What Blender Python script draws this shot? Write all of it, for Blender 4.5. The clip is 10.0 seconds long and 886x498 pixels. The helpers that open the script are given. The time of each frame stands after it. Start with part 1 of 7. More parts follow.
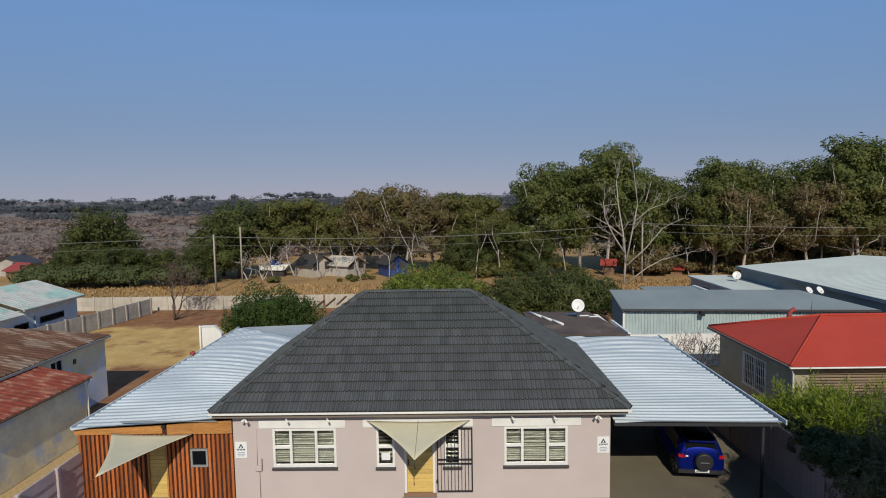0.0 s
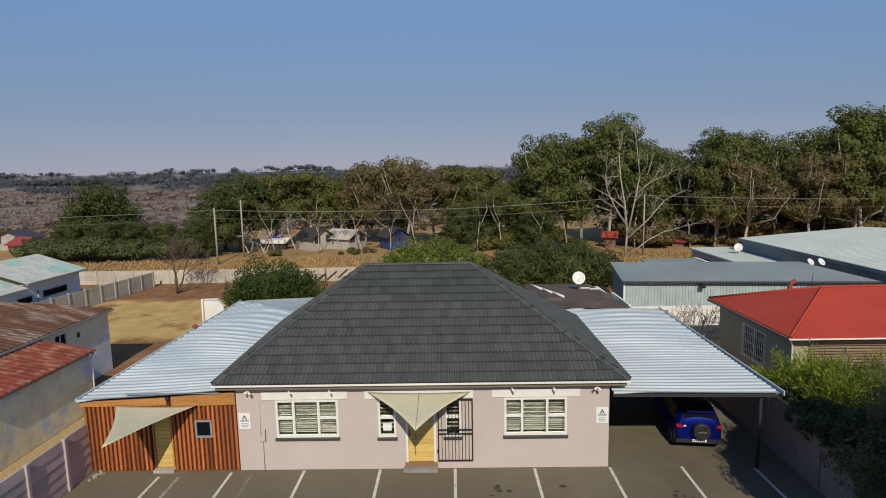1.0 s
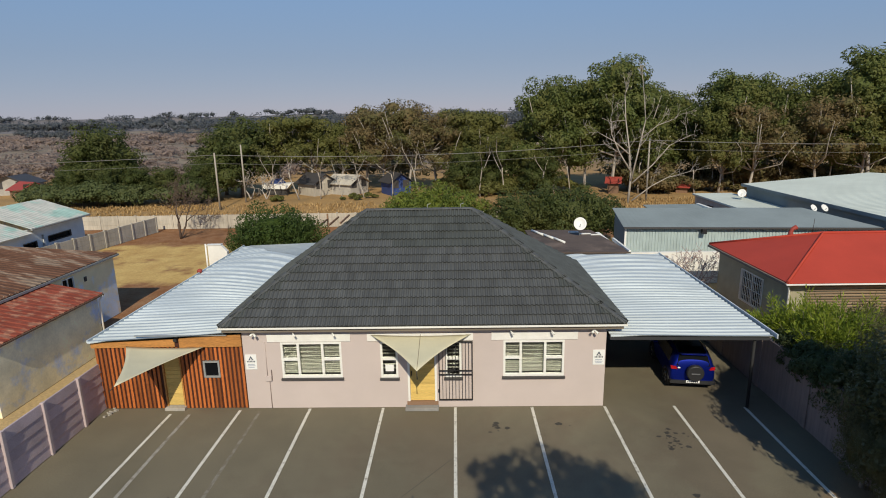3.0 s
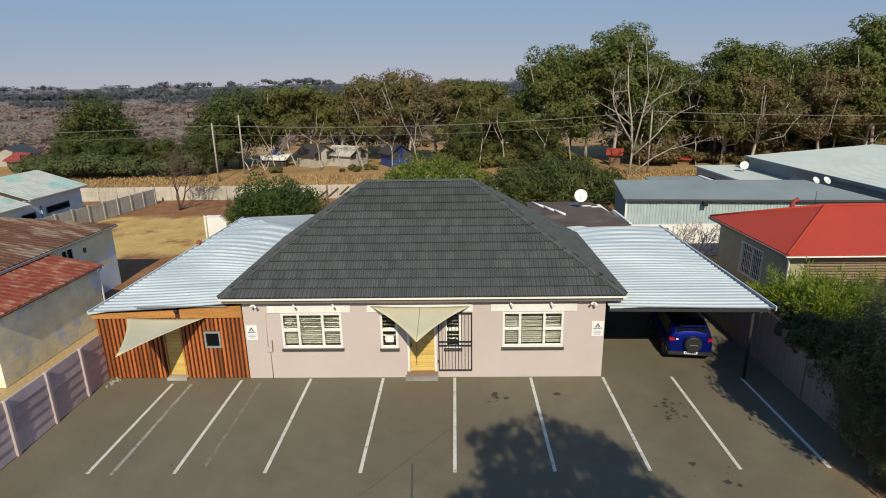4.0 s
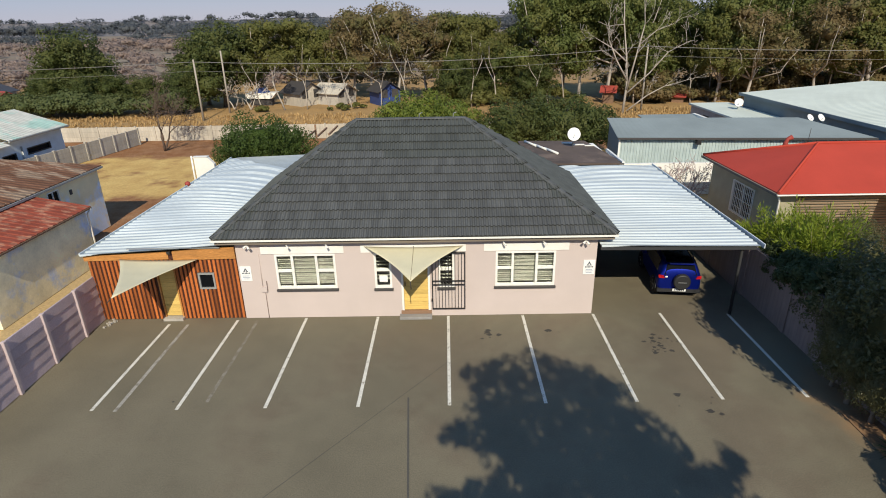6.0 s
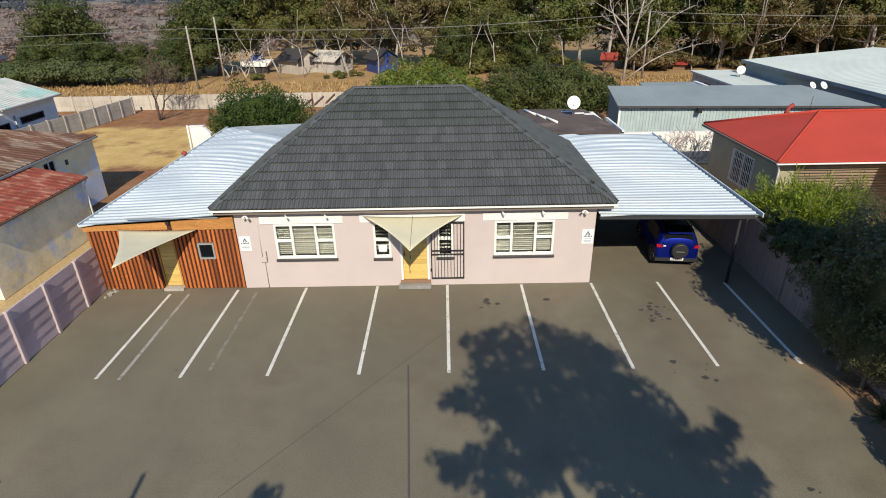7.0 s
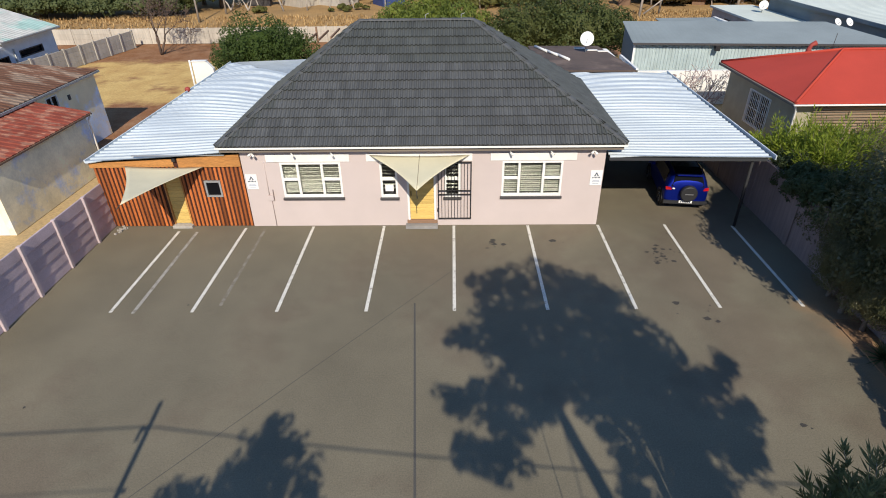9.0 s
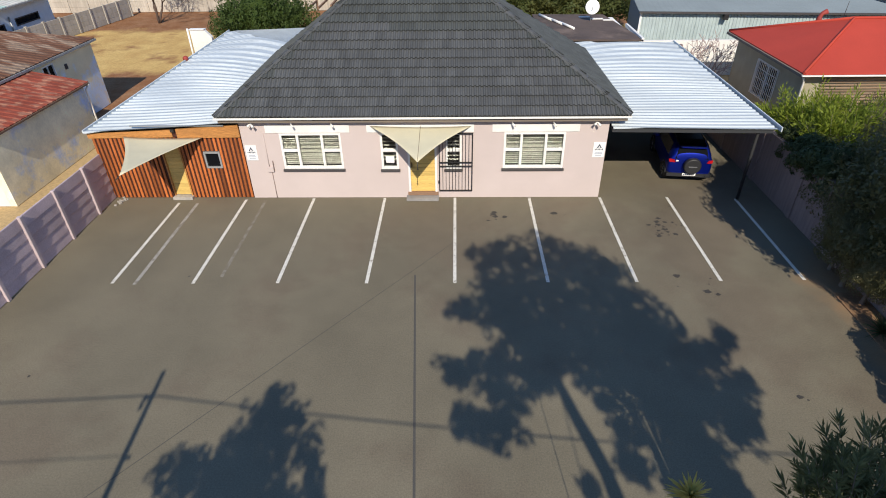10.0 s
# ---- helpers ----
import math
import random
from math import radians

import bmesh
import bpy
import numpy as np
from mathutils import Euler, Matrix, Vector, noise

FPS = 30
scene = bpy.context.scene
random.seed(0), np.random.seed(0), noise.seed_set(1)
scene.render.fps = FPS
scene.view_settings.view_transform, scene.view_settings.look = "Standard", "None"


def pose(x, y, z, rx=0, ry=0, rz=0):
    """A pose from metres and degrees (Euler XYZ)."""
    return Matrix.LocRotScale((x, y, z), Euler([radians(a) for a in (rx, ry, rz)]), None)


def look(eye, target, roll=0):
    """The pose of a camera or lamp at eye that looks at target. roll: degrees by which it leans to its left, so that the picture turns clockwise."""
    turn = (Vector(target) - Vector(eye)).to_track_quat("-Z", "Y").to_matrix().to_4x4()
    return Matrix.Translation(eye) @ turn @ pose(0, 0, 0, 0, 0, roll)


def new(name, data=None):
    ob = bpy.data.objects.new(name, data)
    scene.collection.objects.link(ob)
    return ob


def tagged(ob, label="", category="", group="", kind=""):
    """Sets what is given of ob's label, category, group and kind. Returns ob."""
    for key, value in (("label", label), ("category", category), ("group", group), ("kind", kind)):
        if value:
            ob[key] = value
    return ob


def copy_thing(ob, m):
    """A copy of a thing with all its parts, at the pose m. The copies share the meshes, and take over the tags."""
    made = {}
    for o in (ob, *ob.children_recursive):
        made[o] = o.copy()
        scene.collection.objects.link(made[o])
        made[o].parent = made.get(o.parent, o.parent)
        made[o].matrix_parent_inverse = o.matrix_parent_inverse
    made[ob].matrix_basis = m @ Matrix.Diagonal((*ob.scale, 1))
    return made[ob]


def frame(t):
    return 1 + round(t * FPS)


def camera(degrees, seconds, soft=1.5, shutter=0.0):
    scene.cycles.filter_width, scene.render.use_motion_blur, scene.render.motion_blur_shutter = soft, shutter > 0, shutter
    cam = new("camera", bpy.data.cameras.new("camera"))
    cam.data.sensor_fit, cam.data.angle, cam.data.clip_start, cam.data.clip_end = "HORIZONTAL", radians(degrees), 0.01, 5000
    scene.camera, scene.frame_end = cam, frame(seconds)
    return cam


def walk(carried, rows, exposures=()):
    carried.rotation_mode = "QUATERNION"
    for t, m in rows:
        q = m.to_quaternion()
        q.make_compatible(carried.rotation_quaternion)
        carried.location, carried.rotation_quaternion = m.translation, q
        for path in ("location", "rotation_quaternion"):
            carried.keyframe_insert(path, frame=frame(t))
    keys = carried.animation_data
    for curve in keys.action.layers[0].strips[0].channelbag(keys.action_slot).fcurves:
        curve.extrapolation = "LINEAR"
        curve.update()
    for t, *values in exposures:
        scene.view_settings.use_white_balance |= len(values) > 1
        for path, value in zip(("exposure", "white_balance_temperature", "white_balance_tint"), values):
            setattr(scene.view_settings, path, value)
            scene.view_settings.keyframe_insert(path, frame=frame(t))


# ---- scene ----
cam = camera(77.0, 10.0, soft=1.0)
PATH = [
    (0, (1.057, -17.255, 9.609), (1.029, -15.262, 9.437), -0.9),
    (0.5, (1.072, -17.233, 9.612), (1.041, -15.245, 9.393), -0.9),
    (1, (1.101, -17.187, 9.608), (1.066, -15.206, 9.339), -1.1),
    (1.5, (1.111, -17.173, 9.613), (1.072, -15.198, 9.295), -1.1),
    (2, (1.115, -17.203, 9.607), (1.072, -15.237, 9.242), -1.0),
    (2.5, (1.154, -17.268, 9.618), (1.108, -15.312, 9.205), -1.1),
    (4, (1.16, -17.198, 9.567), (1.112, -15.277, 9.011), -1.0),
    (4.5, (1.139, -17.175, 9.561), (1.099, -15.27, 8.953), -1.0),
    (5, (1.132, -17.191, 9.561), (1.1, -15.302, 8.903), -1.0),
    (5.5, (1.101, -17.192, 9.54), (1.078, -15.321, 8.833), -1.0),
    (7, (1.045, -17.243, 9.528), (1.033, -15.434, 8.674), -1.1),
    (7.5, (1.04, -17.262, 9.512), (1.026, -15.476, 8.611), -1.0),
    (8, (1.025, -17.28, 9.509), (1.003, -15.518, 8.562), -1.0),
    (8.5, (1.03, -17.283, 9.502), (1.0, -15.547, 8.51), -1.0),
    (9, (1.037, -17.294, 9.475), (1.0, -15.583, 8.439), -0.9),
    (9.5, (1.071, -17.284, 9.459), (1.029, -15.6, 8.382), -1.0),
    (10, (1.09, -17.274, 9.428), (1.044, -15.615, 8.311), -0.9),
]
walk(cam, [(t, look(eye, target, roll)) for t, eye, target, roll in PATH],
     exposures=[(0, -0.31, 6450, 9), (1, -0.29, 6700, 8), (2.5, -0.19, 6800, 7), (4.5, 0.05, 6900, 5), (5.5, 0.13, 6850, 6), (7, 0.25, 6650, 9), (8.5, 0.27, 6500, 11), (10, 0.25, 6500, 12)])

# ---- world, sun, exposure ----
SUN_EL, SUN_AZ = 37.4, 5.0  # degrees up; degrees towards +x from straight behind (-y)
world = bpy.data.worlds.new("world")
scene.world = world
world.use_nodes = True
wt = world.node_tree
sky = wt.nodes.new("ShaderNodeTexSky")
sky.sky_type, sky.sun_disc = "NISHITA", False
sky.sun_elevation, sky.sun_rotation = radians(SUN_EL), radians(180 - SUN_AZ)
sky.altitude, sky.air_density, sky.dust_density, sky.ozone_density = 1500, 0.7, 0.6, 2.0
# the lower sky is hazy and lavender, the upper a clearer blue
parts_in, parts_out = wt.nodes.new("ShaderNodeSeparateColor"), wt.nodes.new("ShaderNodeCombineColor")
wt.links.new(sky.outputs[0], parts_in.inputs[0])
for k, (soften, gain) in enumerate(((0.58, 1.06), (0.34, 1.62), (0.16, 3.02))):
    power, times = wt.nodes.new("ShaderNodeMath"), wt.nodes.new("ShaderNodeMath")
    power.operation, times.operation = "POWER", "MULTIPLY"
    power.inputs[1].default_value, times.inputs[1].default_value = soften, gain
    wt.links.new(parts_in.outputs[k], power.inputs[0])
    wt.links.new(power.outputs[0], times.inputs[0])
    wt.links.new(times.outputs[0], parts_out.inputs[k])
view, height_, ramp_, tint = wt.nodes.new("ShaderNodeTexCoord"), wt.nodes.new("ShaderNodeSeparateXYZ"), wt.nodes.new("ShaderNodeValToRGB"), wt.nodes.new("ShaderNodeMix")
wt.links.new(view.outputs["Generated"], height_.inputs[0])
wt.links.new(height_.outputs["Z"], ramp_.inputs[0])
ramp_.color_ramp.elements[0].position, ramp_.color_ramp.elements[0].color = 0.0, (0.74, 0.755, 0.74, 1)
ramp_.color_ramp.elements[1].position, ramp_.color_ramp.elements[1].color = 0.75, (0.66, 0.68, 0.69, 1)
for at, colour in ((0.10, (0.79, 0.80, 0.80, 1)), (0.30, (0.96, 1.01, 1.06, 1))):
    stop = ramp_.color_ramp.elements.new(at)
    stop.color = colour
tint.data_type, tint.blend_type = "RGBA", "MULTIPLY"
tint.inputs["Factor"].default_value = 1.0
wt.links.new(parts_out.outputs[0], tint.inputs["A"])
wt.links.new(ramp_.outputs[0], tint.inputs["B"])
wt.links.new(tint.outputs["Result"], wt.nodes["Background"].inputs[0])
wt.nodes["Background"].inputs[1].default_value = 0.173
sun = new("sun", bpy.data.lights.new("sun", "SUN"))
sun.data.energy, sun.data.angle, sun.data.color = 4.2, radians(0.4), (1.0, 0.925, 0.78)
_d = Vector((math.sin(radians(SUN_AZ)) * math.cos(radians(SUN_EL)), -math.cos(radians(SUN_AZ)) * math.cos(radians(SUN_EL)), math.sin(radians(SUN_EL))))
sun.matrix_world = look(_d * 60, (0, 0, 0))


# ---- materials ----
def material(name, base, rough=0.8, metal=0.0, fine=0.0, fine_scale=40.0, blotch=0.0, blotch_scale=1.5, second=None, second_amount=0.5,
             second_scale=0.8, bump=0.0, bump_scale=60.0, bump_depth=0.01, per_object=0.0, per_island=0.0, stretch=(1, 1, 1), spec=0.5, streak=0.0):
    """A procedural surface: base colour, fine grain, broad blotches, patches of a second colour, relief, chance variation piece by piece."""
    m = bpy.data.materials.new(name)
    m.use_nodes = True
    nt = m.node_tree
    n, l = nt.nodes, nt.links
    b = n["Principled BSDF"]
    b.inputs["Roughness"].default_value, b.inputs["Metallic"].default_value = rough, metal
    b.inputs["Specular IOR Level"].default_value = spec
    co = n.new("ShaderNodeTexCoord")
    geo = n.new("ShaderNodeNewGeometry")
    mp = n.new("ShaderNodeMapping")
    mp.inputs["Scale"].default_value = stretch
    l.new(geo.outputs["Position"], mp.inputs["Vector"])

    def tex(scale, detail=4.0, rough_=0.6):
        t = n.new("ShaderNodeTexNoise")
        t.inputs["Scale"].default_value, t.inputs["Detail"].default_value, t.inputs["Roughness"].default_value = scale, detail, rough_
        l.new(mp.outputs[0], t.inputs["Vector"])
        return t.outputs["Fac"]

    def ramp(sock, lo, hi, a, c):
        r = n.new("ShaderNodeMapRange")
        for i, v in enumerate((lo, hi, a, c)):
            r.inputs[i + 1].default_value = v
        l.new(sock, r.inputs[0])
        return r.outputs[0]

    col = n.new("ShaderNodeRGB")
    col.outputs[0].default_value = (*base, 1)
    out = col.outputs[0]
    if second:
        x = n.new("ShaderNodeMix")
        x.data_type = "RGBA"
        x.inputs["B"].default_value = (*second, 1)
        l.new(out, x.inputs["A"])
        l.new(ramp(tex(second_scale, 6.0, 0.65), 0.62 - 0.3 * second_amount, 0.72 - 0.3 * second_amount, 0, 1), x.inputs["Factor"])
        out = x.outputs["Result"]

    def scaled(out, sock):
        v = n.new("ShaderNodeVectorMath")
        v.operation = "SCALE"
        l.new(out, v.inputs[0])
        l.new(sock, v.inputs["Scale"])
        return v.outputs[0]

    if fine:
        out = scaled(out, ramp(tex(fine_scale, 3.0, 0.7), 0.3, 0.7, 1 - fine, 1 + fine))
    if blotch:
        out = scaled(out, ramp(tex(blotch_scale, 5.0, 0.6), 0.3, 0.7, 1 - blotch, 1 + blotch))
    if streak:
        sm = n.new("ShaderNodeMapping")
        sm.inputs["Scale"].default_value = (6, 6, 0.5)
        l.new(geo.outputs["Position"], sm.inputs["Vector"])
        t = n.new("ShaderNodeTexNoise")
        t.inputs["Scale"].default_value = 1.5
        l.new(sm.outputs[0], t.inputs["Vector"])
        out = scaled(out, ramp(t.outputs["Fac"], 0.35, 0.7, 1 + streak * 0.4, 1 - streak))
    if per_object:
        oi = n.new("ShaderNodeObjectInfo")
        out = scaled(out, ramp(oi.outputs["Random"], 0, 1, 1 - per_object, 1 + per_object))
    if per_island:
        out = scaled(out, ramp(geo.outputs["Random Per Island"], 0, 1, 1 - per_island, 1 + per_island))
    l.new(out, b.inputs["Base Color"])
    if bump:
        bp = n.new("ShaderNodeBump")
        bp.inputs["Strength"].default_value, bp.inputs["Distance"].default_value = bump, bump_depth
        l.new(tex(bump_scale, 4.0), bp.inputs["Height"])
        l.new(bp.outputs[0], b.inputs["Normal"])
    return m


M = {
    "asphalt": material("asphalt", (0.158, 0.136, 0.092), 0.92, fine=0.22, fine_scale=30, blotch=0.17, blotch_scale=0.30, second=(0.138, 0.112, 0.076), second_amount=0.42, second_scale=0.16, bump=0.3, bump_scale=90),
    "soil": material("soil", (0.23, 0.13, 0.066), 0.95, fine=0.2, fine_scale=12, blotch=0.25, blotch_scale=1.5, bump=0.5, bump_scale=20),
    "seam": material("seam", (0.075, 0.07, 0.062), 0.95, fine=0.2),
    "stain": material("stain", (0.045, 0.040, 0.034), 0.85, fine=0.3, fine_scale=30),
    "line": material("line", (0.63, 0.605, 0.54), 0.85, fine=0.15, fine_scale=22, blotch=0.10, blotch_scale=4, second=(0.34, 0.31, 0.26), second_amount=0.20, second_scale=6),
    "line_worn": material("line_worn", (0.33, 0.31, 0.27), 0.9, fine=0.2, fine_scale=14, blotch=0.12, blotch_scale=3, second=(0.19, 0.17, 0.135), second_amount=0.35, second_scale=5),
    "line_faint": material("line_faint", (0.225, 0.205, 0.165), 0.9, fine=0.2, fine_scale=14, second=(0.165, 0.142, 0.104), second_amount=0.55, second_scale=4),
    "plaster": material("plaster", (0.545, 0.462, 0.436), 0.9, fine=0.025, fine_scale=60, blotch=0.04, blotch_scale=0.7, bump=0.12, bump_scale=50),
    "white": material("white", (0.78, 0.77, 0.73), 0.5, fine=0.03, blotch=0.04),
    "white_plaster": material("white_plaster", (0.76, 0.74, 0.70), 0.85, fine=0.04, blotch=0.08, bump=0.1),
    "sill": material("sill", (0.055, 0.05, 0.05), 0.6, fine=0.15),
    "tile": material("tile", (0.077, 0.081, 0.084), 0.68, fine=0.2, fine_scale=30, blotch=0.12, blotch_scale=1.2, per_object=0.13, bump=0.15, spec=0.35),
    "tile_rest": material("tile_rest", (0.066, 0.072, 0.071), 0.68, fine=0.2, fine_scale=30, blotch=0.12, blotch_scale=1.2, per_island=0.13, bump=0.15, spec=0.35),
    "soffit": material("soffit", (0.19, 0.155, 0.122), 0.8, fine=0.05),
    # long streaks put part of the moire-like light bands into the zinc colour
    "zinc": material("zinc", (0.53, 0.58, 0.60), 0.5, 0.0, fine=0.14, fine_scale=3.0, blotch=0.07, blotch_scale=0.5, stretch=(0.07, 1, 1), spec=0.25),
    "zinc_dark": material("zinc_dark", (0.40, 0.44, 0.46), 0.5, 0.4, fine=0.06, blotch=0.08),
    "batten": material("batten", (0.40, 0.115, 0.029), 0.5, fine=0.4, fine_scale=14, stretch=(6, 6, 0.6), per_object=0.48, blotch=0.2, blotch_scale=2.0, bump=0.1),
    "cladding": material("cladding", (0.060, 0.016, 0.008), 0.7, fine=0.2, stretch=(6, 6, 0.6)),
    "fascia_wood": material("fascia_wood", (0.45, 0.20, 0.055), 0.55, fine=0.32, fine_scale=12, stretch=(0.6, 6, 6), blotch=0.15, per_object=0.12),
    "door_wood": material("door_wood", (0.66, 0.455, 0.14), 0.5, fine=0.14, fine_scale=12, stretch=(0.6, 6, 6), blotch=0.1, per_object=0.14),
    "sail": material("sail", (0.58, 0.53, 0.37), 0.85, fine=0.03, blotch=0.05),
    "black": material("black", (0.018, 0.017, 0.018), 0.45, fine=0.1),
    "rope": material("rope", (0.05, 0.045, 0.04), 0.9),
    "dark_inside": material("dark_inside", (0.03, 0.03, 0.03), 0.9),
    "blind": material("blind", (0.215, 0.215, 0.178), 0.6, per_object=0.1, fine=0.03),
    "paper": material("paper", (0.8, 0.8, 0.78), 0.7),
    "ink": material("ink", (0.06, 0.07, 0.10), 0.7),
    "ink_pale": material("ink_pale", (0.35, 0.38, 0.46), 0.7),
    "precast": material("precast", (0.47, 0.375, 0.39), 0.9, fine=0.12, fine_scale=25, blotch=0.14, blotch_scale=1.2, per_object=0.12, bump=0.5, bump_scale=30),
    "precast_post": material("precast_post", (0.52, 0.42, 0.42), 0.9, fine=0.1, per_object=0.08, bump=0.2),
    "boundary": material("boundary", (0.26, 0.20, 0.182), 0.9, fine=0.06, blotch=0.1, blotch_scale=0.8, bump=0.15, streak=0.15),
    "rust_roof": material("rust_roof", (0.150, 0.075, 0.047), 0.9, 0.0, fine=0.25, fine_scale=8, blotch=0.3, blotch_scale=1.2, second=(0.28, 0.20, 0.145), second_amount=0.35, second_scale=0.9, stretch=(0.35, 1.6, 1), spec=0.15),
    "red_rust": material("red_rust", (0.265, 0.062, 0.036), 0.85, fine=0.18, fine_scale=9, blotch=0.25, blotch_scale=1.0, second=(0.34, 0.15, 0.095), second_amount=0.42, second_scale=1.8, stretch=(1, 1.5, 1), spec=0.2),
    "old_wall": material("old_wall", (0.88, 0.81, 0.58), 0.9, fine=0.08, fine_scale=10, blotch=0.2, blotch_scale=0.9, second=(0.56, 0.65, 0.84), second_amount=0.26, second_scale=0.5, bump=0.15),
    "old_blue": material("old_blue", (0.74, 0.84, 0.97), 0.9, fine=0.08, blotch=0.10, blotch_scale=0.7, second=(0.90, 0.78, 0.50), second_amount=0.70, second_scale=0.45, bump=0.15),
    "mint_roof": material("mint_roof", (0.54, 0.53, 0.48), 0.9, fine=0.1, blotch=0.15, second=(0.36, 0.52, 0.46), second_amount=0.42, second_scale=0.5, spec=0.12),
    "pale_blue": material("pale_blue", (0.62, 0.68, 0.74), 0.85, fine=0.05, blotch=0.08),
    "concrete": material("concrete", (0.40, 0.37, 0.33), 0.92, fine=0.1, fine_scale=12, blotch=0.12, per_object=0.1, bump=0.2),
    "yard_concrete": material("yard_concrete", (0.40, 0.37, 0.32), 0.92, fine=0.08, blotch=0.14, blotch_scale=0.5, per_object=0.07, streak=0.12),
    "pale_concrete": material("pale_concrete", (0.48, 0.43, 0.36), 0.92, fine=0.08, blotch=0.14, blotch_scale=0.5, per_object=0.07, streak=0.15),
    "brown_roof": material("brown_roof", (0.095, 0.068, 0.055), 0.85, fine=0.15, blotch=0.3, blotch_scale=0.6, second=(0.16, 0.115, 0.09), second_amount=0.4, second_scale=0.5),
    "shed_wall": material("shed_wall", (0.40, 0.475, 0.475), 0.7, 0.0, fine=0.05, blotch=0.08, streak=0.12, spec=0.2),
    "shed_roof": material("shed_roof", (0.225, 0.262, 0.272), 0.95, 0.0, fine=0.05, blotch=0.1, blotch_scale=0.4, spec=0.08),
    "shed_white": material("shed_white", (0.56, 0.60, 0.545), 0.95, 0.0, fine=0.05, blotch=0.08, blotch_scale=0.3, spec=0.08),
    "red_roof": material("red_roof", (0.42, 0.055, 0.034), 0.7, fine=0.05, blotch=0.09, blotch_scale=0.5, spec=0.2),
    "beige_wall": material("beige_wall", (0.36, 0.325, 0.225), 0.9, fine=0.06, blotch=0.1),
    "slat_brown": material("slat_brown", (0.30, 0.215, 0.145), 0.85, fine=0.15, per_object=0.2),
    "gutter_grey": material("gutter_grey", (0.35, 0.36, 0.36), 0.5, 0.3, fine=0.05),
    "beam_dark": material("beam_dark", (0.035, 0.037, 0.04), 0.6, fine=0.08),
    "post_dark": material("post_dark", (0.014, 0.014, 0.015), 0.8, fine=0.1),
    "car_blue": material("car_blue", (0.005, 0.02, 0.30), 0.33, 0.75, spec=0.6),
    "car_glass": material("car_glass", (0.006, 0.007, 0.009), 0.25, spec=0.12),
    "car_plastic": material("car_plastic", (0.02, 0.02, 0.022), 0.55, fine=0.1),
    "tyre": material("tyre", (0.015, 0.015, 0.015), 0.85, fine=0.1),
    "rim": material("rim", (0.45, 0.46, 0.48), 0.35, 0.8),
    "tail_red": material("tail_red", (0.45, 0.01, 0.015), 0.2),
    "bark": material("bark", (0.20, 0.165, 0.13), 0.9, fine=0.25, fine_scale=6, blotch=0.2, stretch=(1, 1, 0.3)),
    "bark_pale": material("bark_pale", (0.40, 0.35, 0.30), 0.85, fine=0.2, fine_scale=5, blotch=0.25, stretch=(1, 1, 0.3)),
    "twig": material("twig", (0.105, 0.072, 0.055), 0.9, fine=0.2),
    "pole_wood": material("pole_wood", (0.36, 0.32, 0.27), 0.9, fine=0.15, stretch=(1, 1, 0.2)),
    "step": material("step", (0.26, 0.25, 0.24), 0.92, fine=0.12, fine_scale=18, blotch=0.15, bump=0.2),
    "twig_pale": material("twig_pale", (0.40, 0.31, 0.29), 0.9, fine=0.2),
    "wire": material("wire", (0.22, 0.21, 0.20), 0.6),
    "dish": material("dish", (0.74, 0.73, 0.71), 0.5, fine=0.03),
    "timber_old": material("timber_old", (0.22, 0.13, 0.08), 0.9, fine=0.2, per_object=0.2),
    "grass_tuft": material("grass_tuft", (0.38, 0.245, 0.105), 0.9, per_island=0.35),
    "glow_red": material("glow_red", (0.30, 0.045, 0.032), 0.7, fine=0.1),
    "tarp_blue": material("tarp_blue", (0.03, 0.06, 0.20), 0.6, fine=0.1),
}


def leaf_material(name, base, second, vary=0.10, fine=5.0, rough=0.6, spec=0.25):
    m = material(name, base, rough, per_island=vary, fine=0.12, fine_scale=fine, second=second, second_amount=0.5, second_scale=0.45, spec=spec, bump=0.3, bump_scale=fine * 0.8, bump_depth=0.5 / fine)
    b = m.node_tree.nodes["Principled BSDF"]
    n, l = m.node_tree.nodes, m.node_tree.links
    tr = n.new("ShaderNodeBsdfTranslucent")
    l.new(b.inputs["Base Color"].links[0].from_socket, tr.inputs["Color"])
    mx = n.new("ShaderNodeMixShader")
    mx.inputs["Fac"].default_value = 0.45
    l.new(b.outputs[0], mx.inputs[1])
    l.new(tr.outputs[0], mx.inputs[2])
    l.new(mx.outputs[0], n["Material Output"].inputs["Surface"])
    return m


